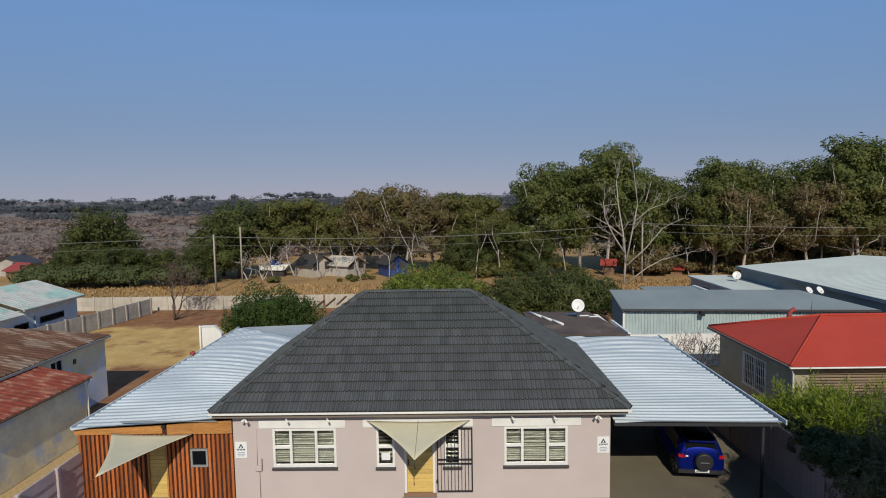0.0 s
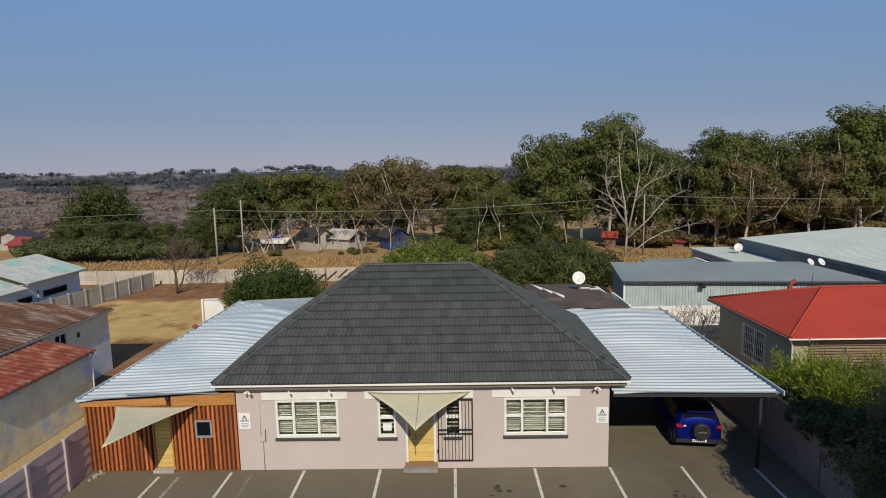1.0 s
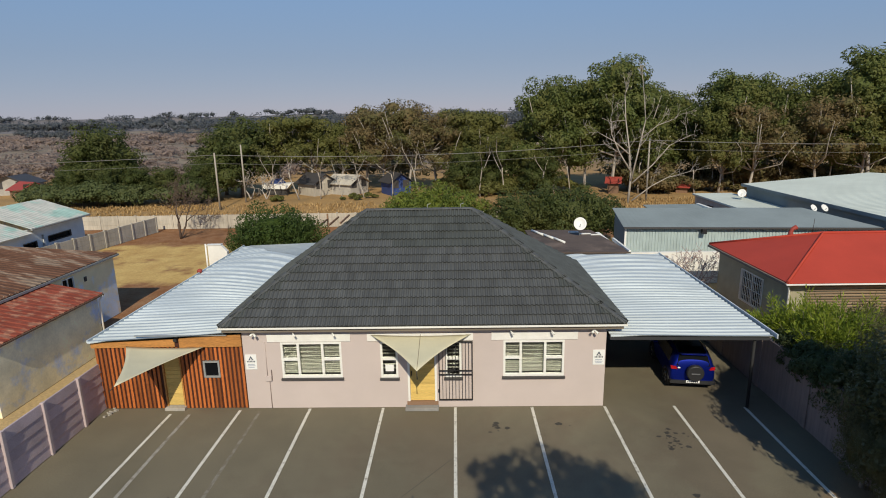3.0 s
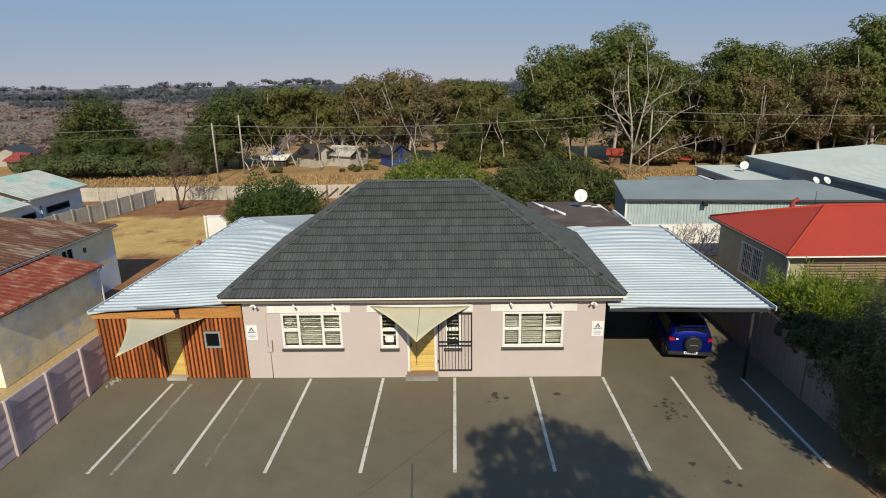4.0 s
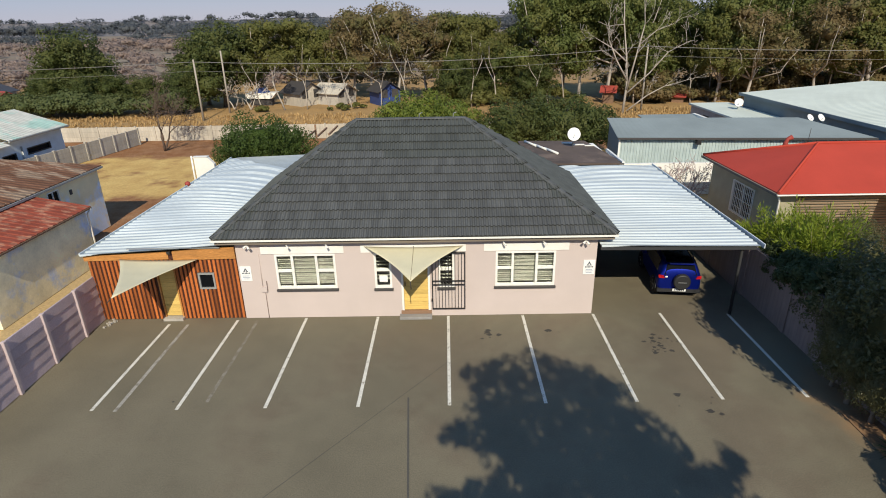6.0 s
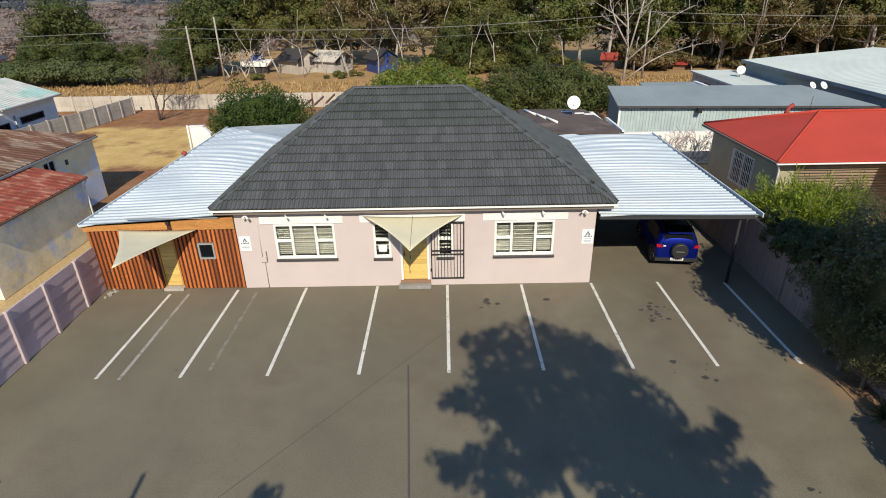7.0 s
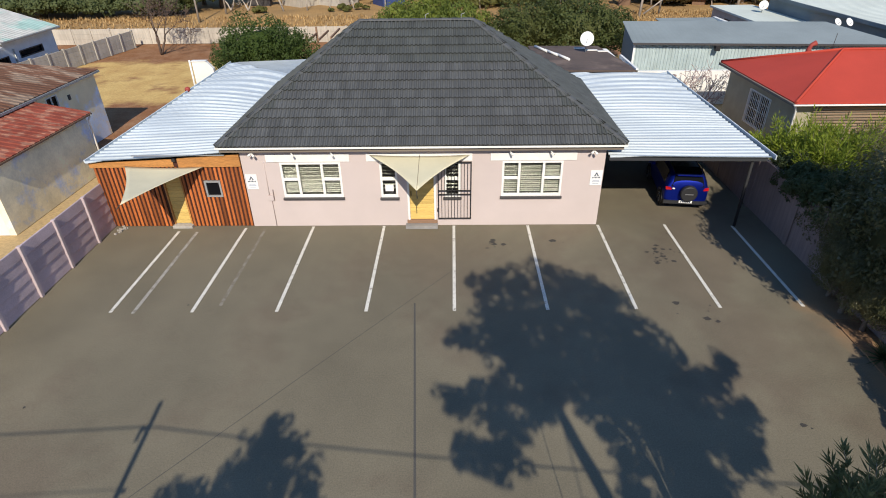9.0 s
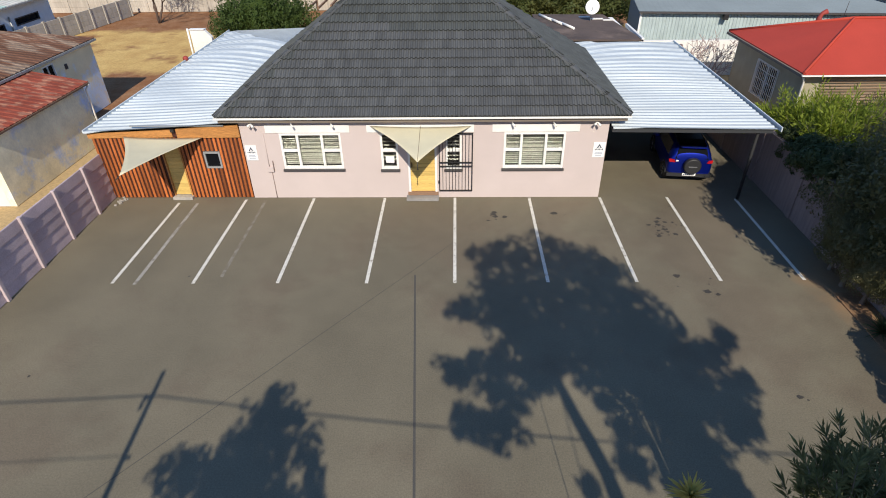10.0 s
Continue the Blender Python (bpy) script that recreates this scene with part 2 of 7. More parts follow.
def edge_dust(m):
    """Orange dust that has crept over the asphalt from the soil along its side."""
    n, l = m.node_tree.nodes, m.node_tree.links
    b = n["Principled BSDF"]
    geo, sep, wob, noise_ = n.new("ShaderNodeNewGeometry"), n.new("ShaderNodeSeparateXYZ"), n.new("ShaderNodeMath"), n.new("ShaderNodeTexNoise")
    noise_.inputs["Scale"].default_value, noise_.inputs["Detail"].default_value = 0.8, 6.0
    l.new(geo.outputs["Position"], noise_.inputs["Vector"])
    l.new(geo.outputs["Position"], sep.inputs[0])
    wob.operation = "MULTIPLY_ADD"
    wob.inputs[1].default_value = 2.2
    l.new(noise_.outputs["Fac"], wob.inputs[0])
    l.new(sep.outputs["X"], wob.inputs[2])
    r, x, y, t = n.new("ShaderNodeMapRange"), n.new("ShaderNodeMix"), n.new("ShaderNodeMapRange"), n.new("ShaderNodeMath")
    r.inputs[1].default_value, r.inputs[2].default_value, r.inputs[4].default_value = 11.7, 12.6, 0.7
    y.inputs[1].default_value, y.inputs[2].default_value, y.inputs[3].default_value, y.inputs[4].default_value = -5.0, -3.0, 1.0, 0.0
    l.new(wob.outputs[0], r.inputs[0])
    l.new(sep.outputs["Y"], y.inputs[0])
    t.operation = "MULTIPLY"
    l.new(r.outputs[0], t.inputs[0])
    l.new(y.outputs[0], t.inputs[1])
    x.data_type = "RGBA"
    x.inputs["B"].default_value = (0.30, 0.165, 0.075, 1)
    l.new(b.inputs["Base Color"].links[0].from_socket, x.inputs["A"])
    l.new(t.outputs[0], x.inputs["Factor"])
    l.new(x.outputs["Result"], b.inputs["Base Color"])


edge_dust(M["asphalt"])
M["gum_leaf"] = leaf_material("gum_leaf", (0.133, 0.163, 0.048), (0.174, 0.183, 0.055))
M["gum_brown"] = leaf_material("gum_brown", (0.230, 0.171, 0.083), (0.178, 0.163, 0.067))
M["dark_leaf"] = leaf_material("dark_leaf", (0.095, 0.118, 0.036), (0.121, 0.133, 0.041))
M["bush_leaf"] = leaf_material("bush_leaf", (0.078, 0.122, 0.028), (0.065, 0.100, 0.025), fine=11.0)
M["light_leaf"] = leaf_material("light_leaf", (0.21, 0.25, 0.046), (0.16, 0.205, 0.042), fine=11.0)
M["plume_leaf"] = leaf_material("plume_leaf", (0.247, 0.299, 0.037), (0.172, 0.232, 0.033), vary=0.3)
M["olive_leaf"] = leaf_material("olive_leaf", (0.180, 0.176, 0.054), (0.151, 0.160, 0.048))
M["oleander_leaf"] = leaf_material("oleander_leaf", (0.125, 0.148, 0.065), (0.21, 0.22, 0.10))
M["palm_leaf"] = leaf_material("palm_leaf", (0.085, 0.11, 0.045), (0.06, 0.085, 0.035))
M["aloe_leaf"] = leaf_material("aloe_leaf", (0.42, 0.37, 0.11), (0.30, 0.29, 0.10))
# distance haze is put into this leaf colour as blue-grey
M["hazed_leaf"] = leaf_material("hazed_leaf", (0.115, 0.128, 0.142), (0.14, 0.148, 0.158), 0.25, 0.8)
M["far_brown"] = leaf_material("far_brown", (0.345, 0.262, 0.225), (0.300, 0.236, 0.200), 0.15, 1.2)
# hill base colour greyed to carry the haze of the horizon
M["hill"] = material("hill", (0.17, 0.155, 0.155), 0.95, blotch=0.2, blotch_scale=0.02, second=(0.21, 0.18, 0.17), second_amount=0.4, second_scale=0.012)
M["grey_leaf"] = leaf_material("grey_leaf", (0.122, 0.150, 0.058), (0.148, 0.168, 0.066))
M["shade_leaf"] = leaf_material("shade_leaf", (0.118, 0.122, 0.050), (0.155, 0.148, 0.068), fine=11.0, rough=0.4, spec=0.35)


def glass_material():
    m = bpy.data.materials.new("glass")
    m.use_nodes = True
    b = m.node_tree.nodes["Principled BSDF"]
    b.inputs["Base Color"].default_value = (0.9, 0.93, 0.93, 1)
    b.inputs["Roughness"].default_value, b.inputs["Transmission Weight"].default_value, b.inputs["IOR"].default_value = 0.02, 1.0, 1.45
    return m


M["glass"] = glass_material()


def ground_material():
    """Red soil, yellow winter grass in the yards, orange veld beyond."""
    m = bpy.data.materials.new("ground")
    m.use_nodes = True
    nt = m.node_tree
    n, l = nt.nodes, nt.links
    b = n["Principled BSDF"]
    b.inputs["Roughness"].default_value = 0.95
    b.inputs["Specular IOR Level"].default_value = 0.1
    geo = n.new("ShaderNodeNewGeometry")

    def tex(scale, detail=6.0):
        t = n.new("ShaderNodeTexNoise")
        t.inputs["Scale"].default_value, t.inputs["Detail"].default_value, t.inputs["Roughness"].default_value = scale, detail, 0.65
        l.new(geo.outputs["Position"], t.inputs["Vector"])
        return t.outputs["Fac"]

    def mix(a, c, sock, lo, hi):
        r = n.new("ShaderNodeMapRange")
        r.inputs[1].default_value, r.inputs[2].default_value = lo, hi
        l.new(sock, r.inputs[0])
        x = n.new("ShaderNodeMix")
        x.data_type = "RGBA"
        for key, v in (("A", a), ("B", c)):
            if isinstance(v, tuple):
                x.inputs[key].default_value = (*v, 1)
            else:
                l.new(v, x.inputs[key])
        l.new(r.outputs[0], x.inputs["Factor"])
        return x.outputs["Result"]

    grass = mix((0.57, 0.395, 0.155), (0.46, 0.29, 0.11), tex(0.5), 0.4, 0.65)
    soil = mix((0.235, 0.108, 0.050), (0.30, 0.165, 0.088), tex(0.9), 0.4, 0.65)
    veld = mix((0.41, 0.25, 0.105), (0.31, 0.20, 0.095), tex(0.12), 0.4, 0.6)
    near = mix(grass, soil, tex(0.16, 4.0), 0.52, 0.60)
    sep = n.new("ShaderNodeSeparateXYZ")
    l.new(geo.outputs["Position"], sep.inputs[0])
    wob = n.new("ShaderNodeMath")
    wob.operation = "MULTIPLY_ADD"
    wob.inputs[1].default_value = 6.0
    l.new(tex(0.25), wob.inputs[0])
    l.new(sep.outputs["Y"], wob.inputs[2])
    back = mix(near, soil, wob.outputs[0], 28.6, 29.8)
    out = mix(back, veld, sep.outputs["Y"], 33.0, 34.0)
    side = n.new("ShaderNodeMath")
    side.operation = "MULTIPLY_ADD"
    side.inputs[1].default_value = 3.0
    l.new(tex(0.4), side.inputs[0])
    l.new(sep.outputs["X"], side.inputs[2])
    strip = mix(out, soil, side.outputs[0], -18.2, -17.4)
    strip = mix(strip, (0.43, 0.30, 0.15), side.outputs[0], -12.3, -11.6)
    strip = mix((0.46, 0.33, 0.17), strip, wob.outputs[0], 8.0, 9.0)
    out = mix(strip, out, wob.outputs[0], 18.2, 19.0)
    far = mix((0.20, 0.155, 0.125), (0.27, 0.225, 0.17), tex(0.02), 0.4, 0.6)
    out = mix(out, far, sep.outputs["Y"], 75.0, 110.0)
    sc = n.new("ShaderNodeVectorMath")
    sc.operation = "SCALE"
    r = n.new("ShaderNodeMapRange")
    for i, v in enumerate((0.3, 0.7, 0.78, 1.22)):
        r.inputs[i + 1].default_value = v
    l.new(tex(9.0), r.inputs[0])
    l.new(out, sc.inputs[0])
    l.new(r.outputs[0], sc.inputs["Scale"])
    l.new(sc.outputs[0], b.inputs["Base Color"])
    bp = n.new("ShaderNodeBump")
    bp.inputs["Strength"].default_value, bp.inputs["Distance"].default_value = 0.5, 0.03
    l.new(tex(14.0), bp.inputs["Height"])
    l.new(bp.outputs[0], b.inputs["Normal"])
    return m


M["ground"] = ground_material()


# ---- builders ----
def box(bm, x0, y0, z0, x1, y1, z1, bevel=0.0):
    r = bmesh.ops.create_cube(bm, size=1.0)
    for v in r["verts"]:
        v.co = Vector((x0 + (v.co.x + 0.5) * (x1 - x0), y0 + (v.co.y + 0.5) * (y1 - y0), z0 + (v.co.z + 0.5) * (z1 - z0)))
    if bevel:
        edges = list({e for v in r["verts"] for e in v.link_edges})
        bmesh.ops.bevel(bm, geom=edges, offset=bevel, segments=1, affect="EDGES")
    return bm


def boxes(*specs, bevel=0.0):
    bm = bmesh.new()
    for s in specs:
        box(bm, *s, bevel=bevel)
    return bm


def prism(points, axis, a, b):
    """A polygon drawn across an axis ('x': points are y, z; 'y': x, z; 'z': x, y), drawn out along it from a to b."""
    bm = bmesh.new()

    def place(p, d):
        return {"x": (d, p[0], p[1]), "y": (p[0], d, p[1]), "z": (p[0], p[1], d)}[axis]

    lo, hi = [bm.verts.new(place(p, a)) for p in points], [bm.verts.new(place(p, b)) for p in points]
    k = len(points)
    bm.faces.new(lo)
    bm.faces.new(hi[::-1])
    for i in range(k):
        bm.faces.new((lo[i], hi[i], hi[(i + 1) % k], lo[(i + 1) % k]))
    bmesh.ops.recalc_face_normals(bm, faces=bm.faces)
    return bm


def solid(faces, thick):
    """Flat faces given by corners, thickened downwards into slabs."""
    bm = bmesh.new()
    for f in faces:
        top = [bm.verts.new(p) for p in f]
        low = [bm.verts.new((p[0], p[1], p[2] - thick)) for p in f]
        bm.faces.new(top)
        bm.faces.new(low[::-1])
        for i in range(len(f)):
            j = (i + 1) % len(f)
            bm.faces.new((top[i], low[i], low[j], top[j]))
    bmesh.ops.recalc_face_normals(bm, faces=bm.faces)
    return bm


def tube(bm, points, radii, sides=8):
    """A tapered limb along points."""
    rings = []
    pts = [Vector(p) for p in points]
    for i, p in enumerate(pts):
        d = (pts[min(i + 1, len(pts) - 1)] - pts[max(i - 1, 0)]).normalized()
        u = d.cross(Vector((0.31, 0.95, 0.05)))
        u = u.normalized() if u.length > 1e-4 else Vector((1, 0, 0))
        w = d.cross(u)
        rings.append([bm.verts.new(p + (u * math.cos(2 * math.pi * k / sides) + w * math.sin(2 * math.pi * k / sides)) * radii[i]) for k in range(sides)])
    for a, b in zip(rings, rings[1:]):
        for k in range(sides):
            bm.faces.new((a[k], a[(k + 1) % sides], b[(k + 1) % sides], b[k])).smooth = True
    bm.faces.new(rings[0][::-1])
    bm.faces.new(rings[-1])
    return bm


def mesh_of(name, bm, mat):
    me = bpy.data.meshes.new(name)
    bm.to_mesh(me)
    bm.free()
    me.materials.append(mat)
    return me


def thing(name, base, label, category, group=""):
    ob = new(name)
    ob.location = base
    ob.matrix_basis = Matrix.Translation(base)
    return tagged(ob, label, category, group)


def attach(ob, parent, basis=None):
    ob.parent = parent
    if parent.type == "EMPTY":
        ob.matrix_parent_inverse = parent.matrix_basis.inverted()
    if basis is not None:
        ob.matrix_basis = basis
    return ob


def part(name, bm, mat, parent, label=""):
    ob = new(name, mesh_of(name, bm, mat) if isinstance(bm, bmesh.types.BMesh) else bm)
    attach(ob, parent)
    return tagged(ob, label) if label else ob


def piece(name, me, parent, basis):
    return attach(new(name, me), parent, basis)


def single(name, bm, mat, label, category, group="", kind=""):
    return tagged(new(name, mesh_of(name, bm, mat) if isinstance(bm, bmesh.types.BMesh) else bm), label, category, group, kind)


def structure(name, bm, mat, label, category):
    return single(name, bm, mat, label, category, kind="structure")


def wall_cells(bm, axis, a0, a1, z0, z1, d0, d1, holes):
    """A wall of thickness d0..d1 along x or y, with rectangular holes (a, b, zlow, zhigh) that go right through."""
    xs = sorted({a0, a1, *[h[0] for h in holes], *[h[1] for h in holes]})
    zs = sorted({z0, z1, *[h[2] for h in holes], *[h[3] for h in holes]})
    for xa, xb in zip(xs, xs[1:]):
        run = []
        for za, zb in zip(zs, zs[1:]):
            mx, mz = (xa + xb) / 2, (za + zb) / 2
            if any(h[0] < mx < h[1] and h[2] < mz < h[3] for h in holes):
                continue
            if run and abs(run[-1][1] - za) < 1e-6:
                run[-1][1] = zb
            else:
                run.append([za, zb])
        for za, zb in run:
            if axis == "x":
                box(bm, xa, d0, za, xb, d1, zb)
            else:
                box(bm, d0, xa, za, d1, xb, zb)
    bmesh.ops.remove_doubles(bm, verts=bm.verts, dist=1e-5)
    return bm


def rib(p):
    """The height of a lapped, leaning rib, -1 to 1: a short rise and a long fall."""
    p %= 1.0
    return -math.cos(math.pi * p / 0.18) if p < 0.18 else 1 - 2 * (p - 0.18) / 0.82


def corrugated(p00, p10, p01, p11, along, pitch, amp, thick=0.02, bow=0.0, segs=1, stretch=0.0):
    """A ribbed sheet over four corners; ribs run from edge p0* to p1*; 'along' is the length across the ribs. bow: how
    far the ribs curve; stretch: how much wider the waves grow towards the far end; both put moire-like bands of light
    into the shape.
    """
    bm = bmesh.new()
    n = max(4, int(along / pitch * 15))
    p00, p10, p01, p11 = map(Vector, (p00, p10, p01, p11))
    rows = []
    for i in range(n + 1):
        s = i / n
        a, b = p00.lerp(p01, s), p10.lerp(p11, s)
        row = []
        for k in range(segs + 1):
            u = k / segs
            past = max(0.0, s - 0.3)
            wide = 1 + stretch * past
            run = s if stretch == 0 else min(s, 0.3) + math.log(wide) / stretch
            turns = (run * along + (bow * s * s * (2 * u - 1.2) ** 2 + 0.10 * bow * math.sin(9.0 * s + 2.5 * u)) / wide) / pitch
            h = amp * (1 - 0.35 * s) * wide ** 0.75 * (0.85 + 0.15 * math.sin(14.0 * s + 3.0 * u)) * rib(turns)
            q = a.lerp(b, u)
            row.append((bm.verts.new(q + Vector((0, 0, h))), bm.verts.new(q + Vector((0, 0, h - thick)))))
        rows.append(row)
    for r, q in zip(rows, rows[1:]):
        for k in range(segs):
            bm.faces.new((r[k][0], r[k + 1][0], q[k + 1][0], q[k][0])).smooth = True
            bm.faces.new((r[k][1], q[k][1], q[k + 1][1], r[k + 1][1])).smooth = True
        for k in (0, segs):
            bm.faces.new([bm.verts.new(v.co) for v in (r[k][0], q[k][0], q[k][1], r[k][1])])
    bmesh.ops.recalc_face_normals(bm, faces=bm.faces)
    return bm


def mesh_from(name, verts, faces, mat):
    me = bpy.data.meshes.new(name)
    me.from_pydata([tuple(v) for v in verts], [], [tuple(f) for f in faces])
    me.materials.append(mat)
    me.shade_smooth()
    me.update()
    return me


def lump_shape(level):
    bm = bmesh.new()
    bmesh.ops.create_icosphere(bm, subdivisions=level, radius=1.0)
    v = np.array([x.co[:] for x in bm.verts])
    f = np.array([[x.index for x in y.verts] for y in bm.faces])
    bm.free()
    return v, f


LUMPS = {1: lump_shape(1), 2: lump_shape(2)}


def leaves(rng, clumps, per, length, width, droop=0.3, core=0.5, loose=0.8, level=2, grain=1.0, rough=0.5):
    """Single leaves filling each clump (x, y, z, rx, ry, rz) out to an edge that billows and breaks up; a small inner mass of twigs and leaves stops the light. grain: the size of the billows."""
    cl = np.array(clumps, float)
    size = cl[:, 3] * cl[:, 5]
    count = np.maximum(4, per * size / size.mean()).astype(int)
    c = np.repeat(cl, count, axis=0)
    k = len(c)
    d = rng.normal(size=(k, 3))
    d /= np.linalg.norm(d, axis=1)[:, None]
    r = 0.58 + 0.47 * rng.random(k) ** 0.55
    pos = c[:, :3] + d * r[:, None] * c[:, 3:6]
    if rough:
        f1, f2 = 1.0 / grain, 2.9 / grain
        edge = np.array([noise.noise(Vector(q) * f1) + 0.55 * noise.noise(Vector(q) * f2) for q in pos.tolist()])
        keep = r < 0.93 + rough * edge
        c, d, r, pos = c[keep], d[keep], r[keep], pos[keep]
        k = len(c)
    a = rng.normal(size=(k, 3)) + np.array([0, 0, -droop * 2])
    a /= np.linalg.norm(a, axis=1)[:, None]
    nrm = d + loose * rng.normal(size=(k, 3)) + np.array([0, 0, 0.35])
    b = np.cross(a, nrm)
    b /= np.linalg.norm(b, axis=1)[:, None] + 1e-9
    a = np.cross(nrm, b)
    a /= np.linalg.norm(a, axis=1)[:, None] + 1e-9
    ln = length * (0.6 + 0.8 * rng.random(k))[:, None]
    wd = width * (0.6 + 0.8 * rng.random(k))[:, None]
    v = np.stack([pos - a * ln / 2, pos + b * wd / 2, pos + a * ln / 2, pos - b * wd / 2], axis=1).reshape(-1, 3)
    f = [tuple(q) for q in np.arange(4 * k).reshape(-1, 4)]
    if core:
        vs = [v]
        lump_v, lump_f = LUMPS[level]
        base = len(v)
        for q in cl[cl[:, 3] > 0.62 * cl[:, 3].max()] if cl[:, 3].max() > 2 * cl[:, 3].min() else cl:
            bump = core * (1 + 0.12 * rng.normal(size=(len(lump_v), 1)))
            vs.append(q[:3] + lump_v * bump * q[3:6])
            f += [tuple(t) for t in (lump_f + base)]
            base += len(lump_v)
        v = np.concatenate(vs)
    return v, f


def bare_branches(bm, rng, start, way, length, radius, depth, bend=0.35, spread=0.75, sides=6, tips=None, minr=0.006):
    """A limb that forks again and again."""
    p, d = Vector(start), Vector(way).normalized()
    pts, rad = [p.copy()], [radius]
    steps = 4
    for i in range(steps):
        d = (d + Vector(rng.normal(size=3)) * bend * 0.35 + Vector((0, 0, 0.05))).normalized()
        p = p + d * length / steps
        pts.append(p.copy())
        rad.append(max(minr, radius * (1 - 0.42 * (i + 1) / steps)))
    tube(bm, pts, rad, sides)
    if depth <= 0:
        if tips is not None:
            tips.append(tuple(p))
        return
    for k in range(2 if rng.random() < 0.45 else 3):
        q = (d + Vector(rng.normal(size=3)) * spread * 0.75).normalized()
        at = pts[-1] if k < 2 else pts[2]
        bare_branches(bm, rng, at, q, length * (0.62 + 0.22 * rng.random()), rad[-1] * 0.82, depth - 1, bend, spread, max(4, sides - 1), tips, minr)


def build_tree(name, seed, height, radius, trunk_r, leaf_mat, bark, clump_n, per, leaf, base_frac=0.35, lean=(0, 0), flat=0.7, category="tree", label="", droop=0.35, gaps=0.0, clump_r=0.22, core=0.6, own=None, level=2, stems=None, ragged=0.34, loose=0.38, limbs=0, grain=1.0, rough=0.45):
    """A tree with tapered trunk, limbs that reach the clumps, and a crown of single leaves; stands at the origin."""
    rng = np.random.default_rng(seed)
    ob = thing(name, (0, 0, 0), label, category)
    bm = bmesh.new()
    cz = height * (base_frac + 1) / 2
    rz = height * (1 - base_frac) / 2
    top = Vector((lean[0], lean[1], height * 0.80))
    pts, rad = [], []
    for i in range(7):
        s = i / 6
        pts.append(Vector((top.x * s ** 1.4 + 0.02 * height * math.sin(seed + 3.1 * s), top.y * s ** 1.4 + 0.02 * height * math.cos(1.7 * seed + 2.6 * s), top.z * s)))
        rad.append(trunk_r * (1.15 - 0.95 * s) * (1.25 if i == 0 else 1))
    if stems:
        pts, rad = [Vector(q[:3]) for q in stems[0]], [q[3] for q in stems[0]]
        for q in stems[1:]:
            tube(bm, [c[:3] for c in q], [c[3] for c in q], 9)
    tube(bm, pts, rad, 9)
    clumps = []
    tries = 0
    if own:
        clumps = own(rng)
    while not own and len(clumps) < clump_n and tries < 5000:
        tries += 1
        d = rng.normal(size=3)
        d /= np.linalg.norm(d)
        r = 0.40 + 0.56 * rng.random() ** 0.6
        r *= 1 + ragged * noise.noise(Vector(d) * 1.6 + Vector((seed, 0, 0)))
        x, y, z = d[0] * r * radius, d[1] * r * radius, d[2] * r * rz
        if noise.noise(Vector((x * 0.35 + seed, y * 0.35, z * 0.35))) < -0.25 + gaps:
            continue
        s = s_top = cz + z
        wide = 1.0 - 0.35 * max(0.0, z / rz) ** 2
        cr = radius * clump_r * (0.65 + 0.7 * rng.random())
        lx, ly = top.x * min(1, s / top.z), top.y * min(1, s / top.z)
        clumps.append((lx + x * wide, ly + y * wide, s_top, cr, cr, cr * flat))
    for i, c in enumerate(clumps):
        if i % (90 if stems else 34 if own else 4):
            continue
        k = min(5, max(1, int(6 * min(0.95, (c[2] - 0.3 * rz) / (height * 0.8)) * 0.8)))
        a = pts[-1 - i % 2] if stems else pts[k]
        e = Vector(c[:3])
        mid = a.lerp(e, 0.5) + Vector((0, 0, 0.10 * (e - a).length))
        r0 = rad[-1] * 0.4 if stems else rad[k] * 0.5
        tube(bm, [a, mid, e], [r0, r0 * 0.6, max(0.01, r0 * 0.2)], 6)
    for i in range(limbs):
        c = clumps[(i * 7) % len(clumps)]
        a = pts[2 + i % 3]
        out = Vector((c[0] - a.x, c[1] - a.y, 0.0))
        e = Vector(c[:3]) + out.normalized() * c[3] * 0.95 + Vector((0, 0, c[5] * 0.3))
        low = a + (e - a) * 0.45 + out.normalized() * 0.3 * out.length - Vector((0, 0, 0.12 * (e - a).length))
        mid = e + (low - e) * 0.45 + Vector((0.2 * math.sin(3.0 * i), 0.2 * math.cos(5.0 * i), 0.1))
        tube(bm, [a, low, mid, e], [trunk_r * 0.55, trunk_r * 0.42, trunk_r * 0.30, trunk_r * 0.14], 5)
    part("trunk", bm, bark, ob)
    v, f = leaves(rng, clumps, per, leaf[0], leaf[1], droop, core=core, level=level, loose=loose, grain=grain, rough=rough)
    part("crown", mesh_from("crown", v, f, leaf_mat), leaf_mat, ob)
    return ob


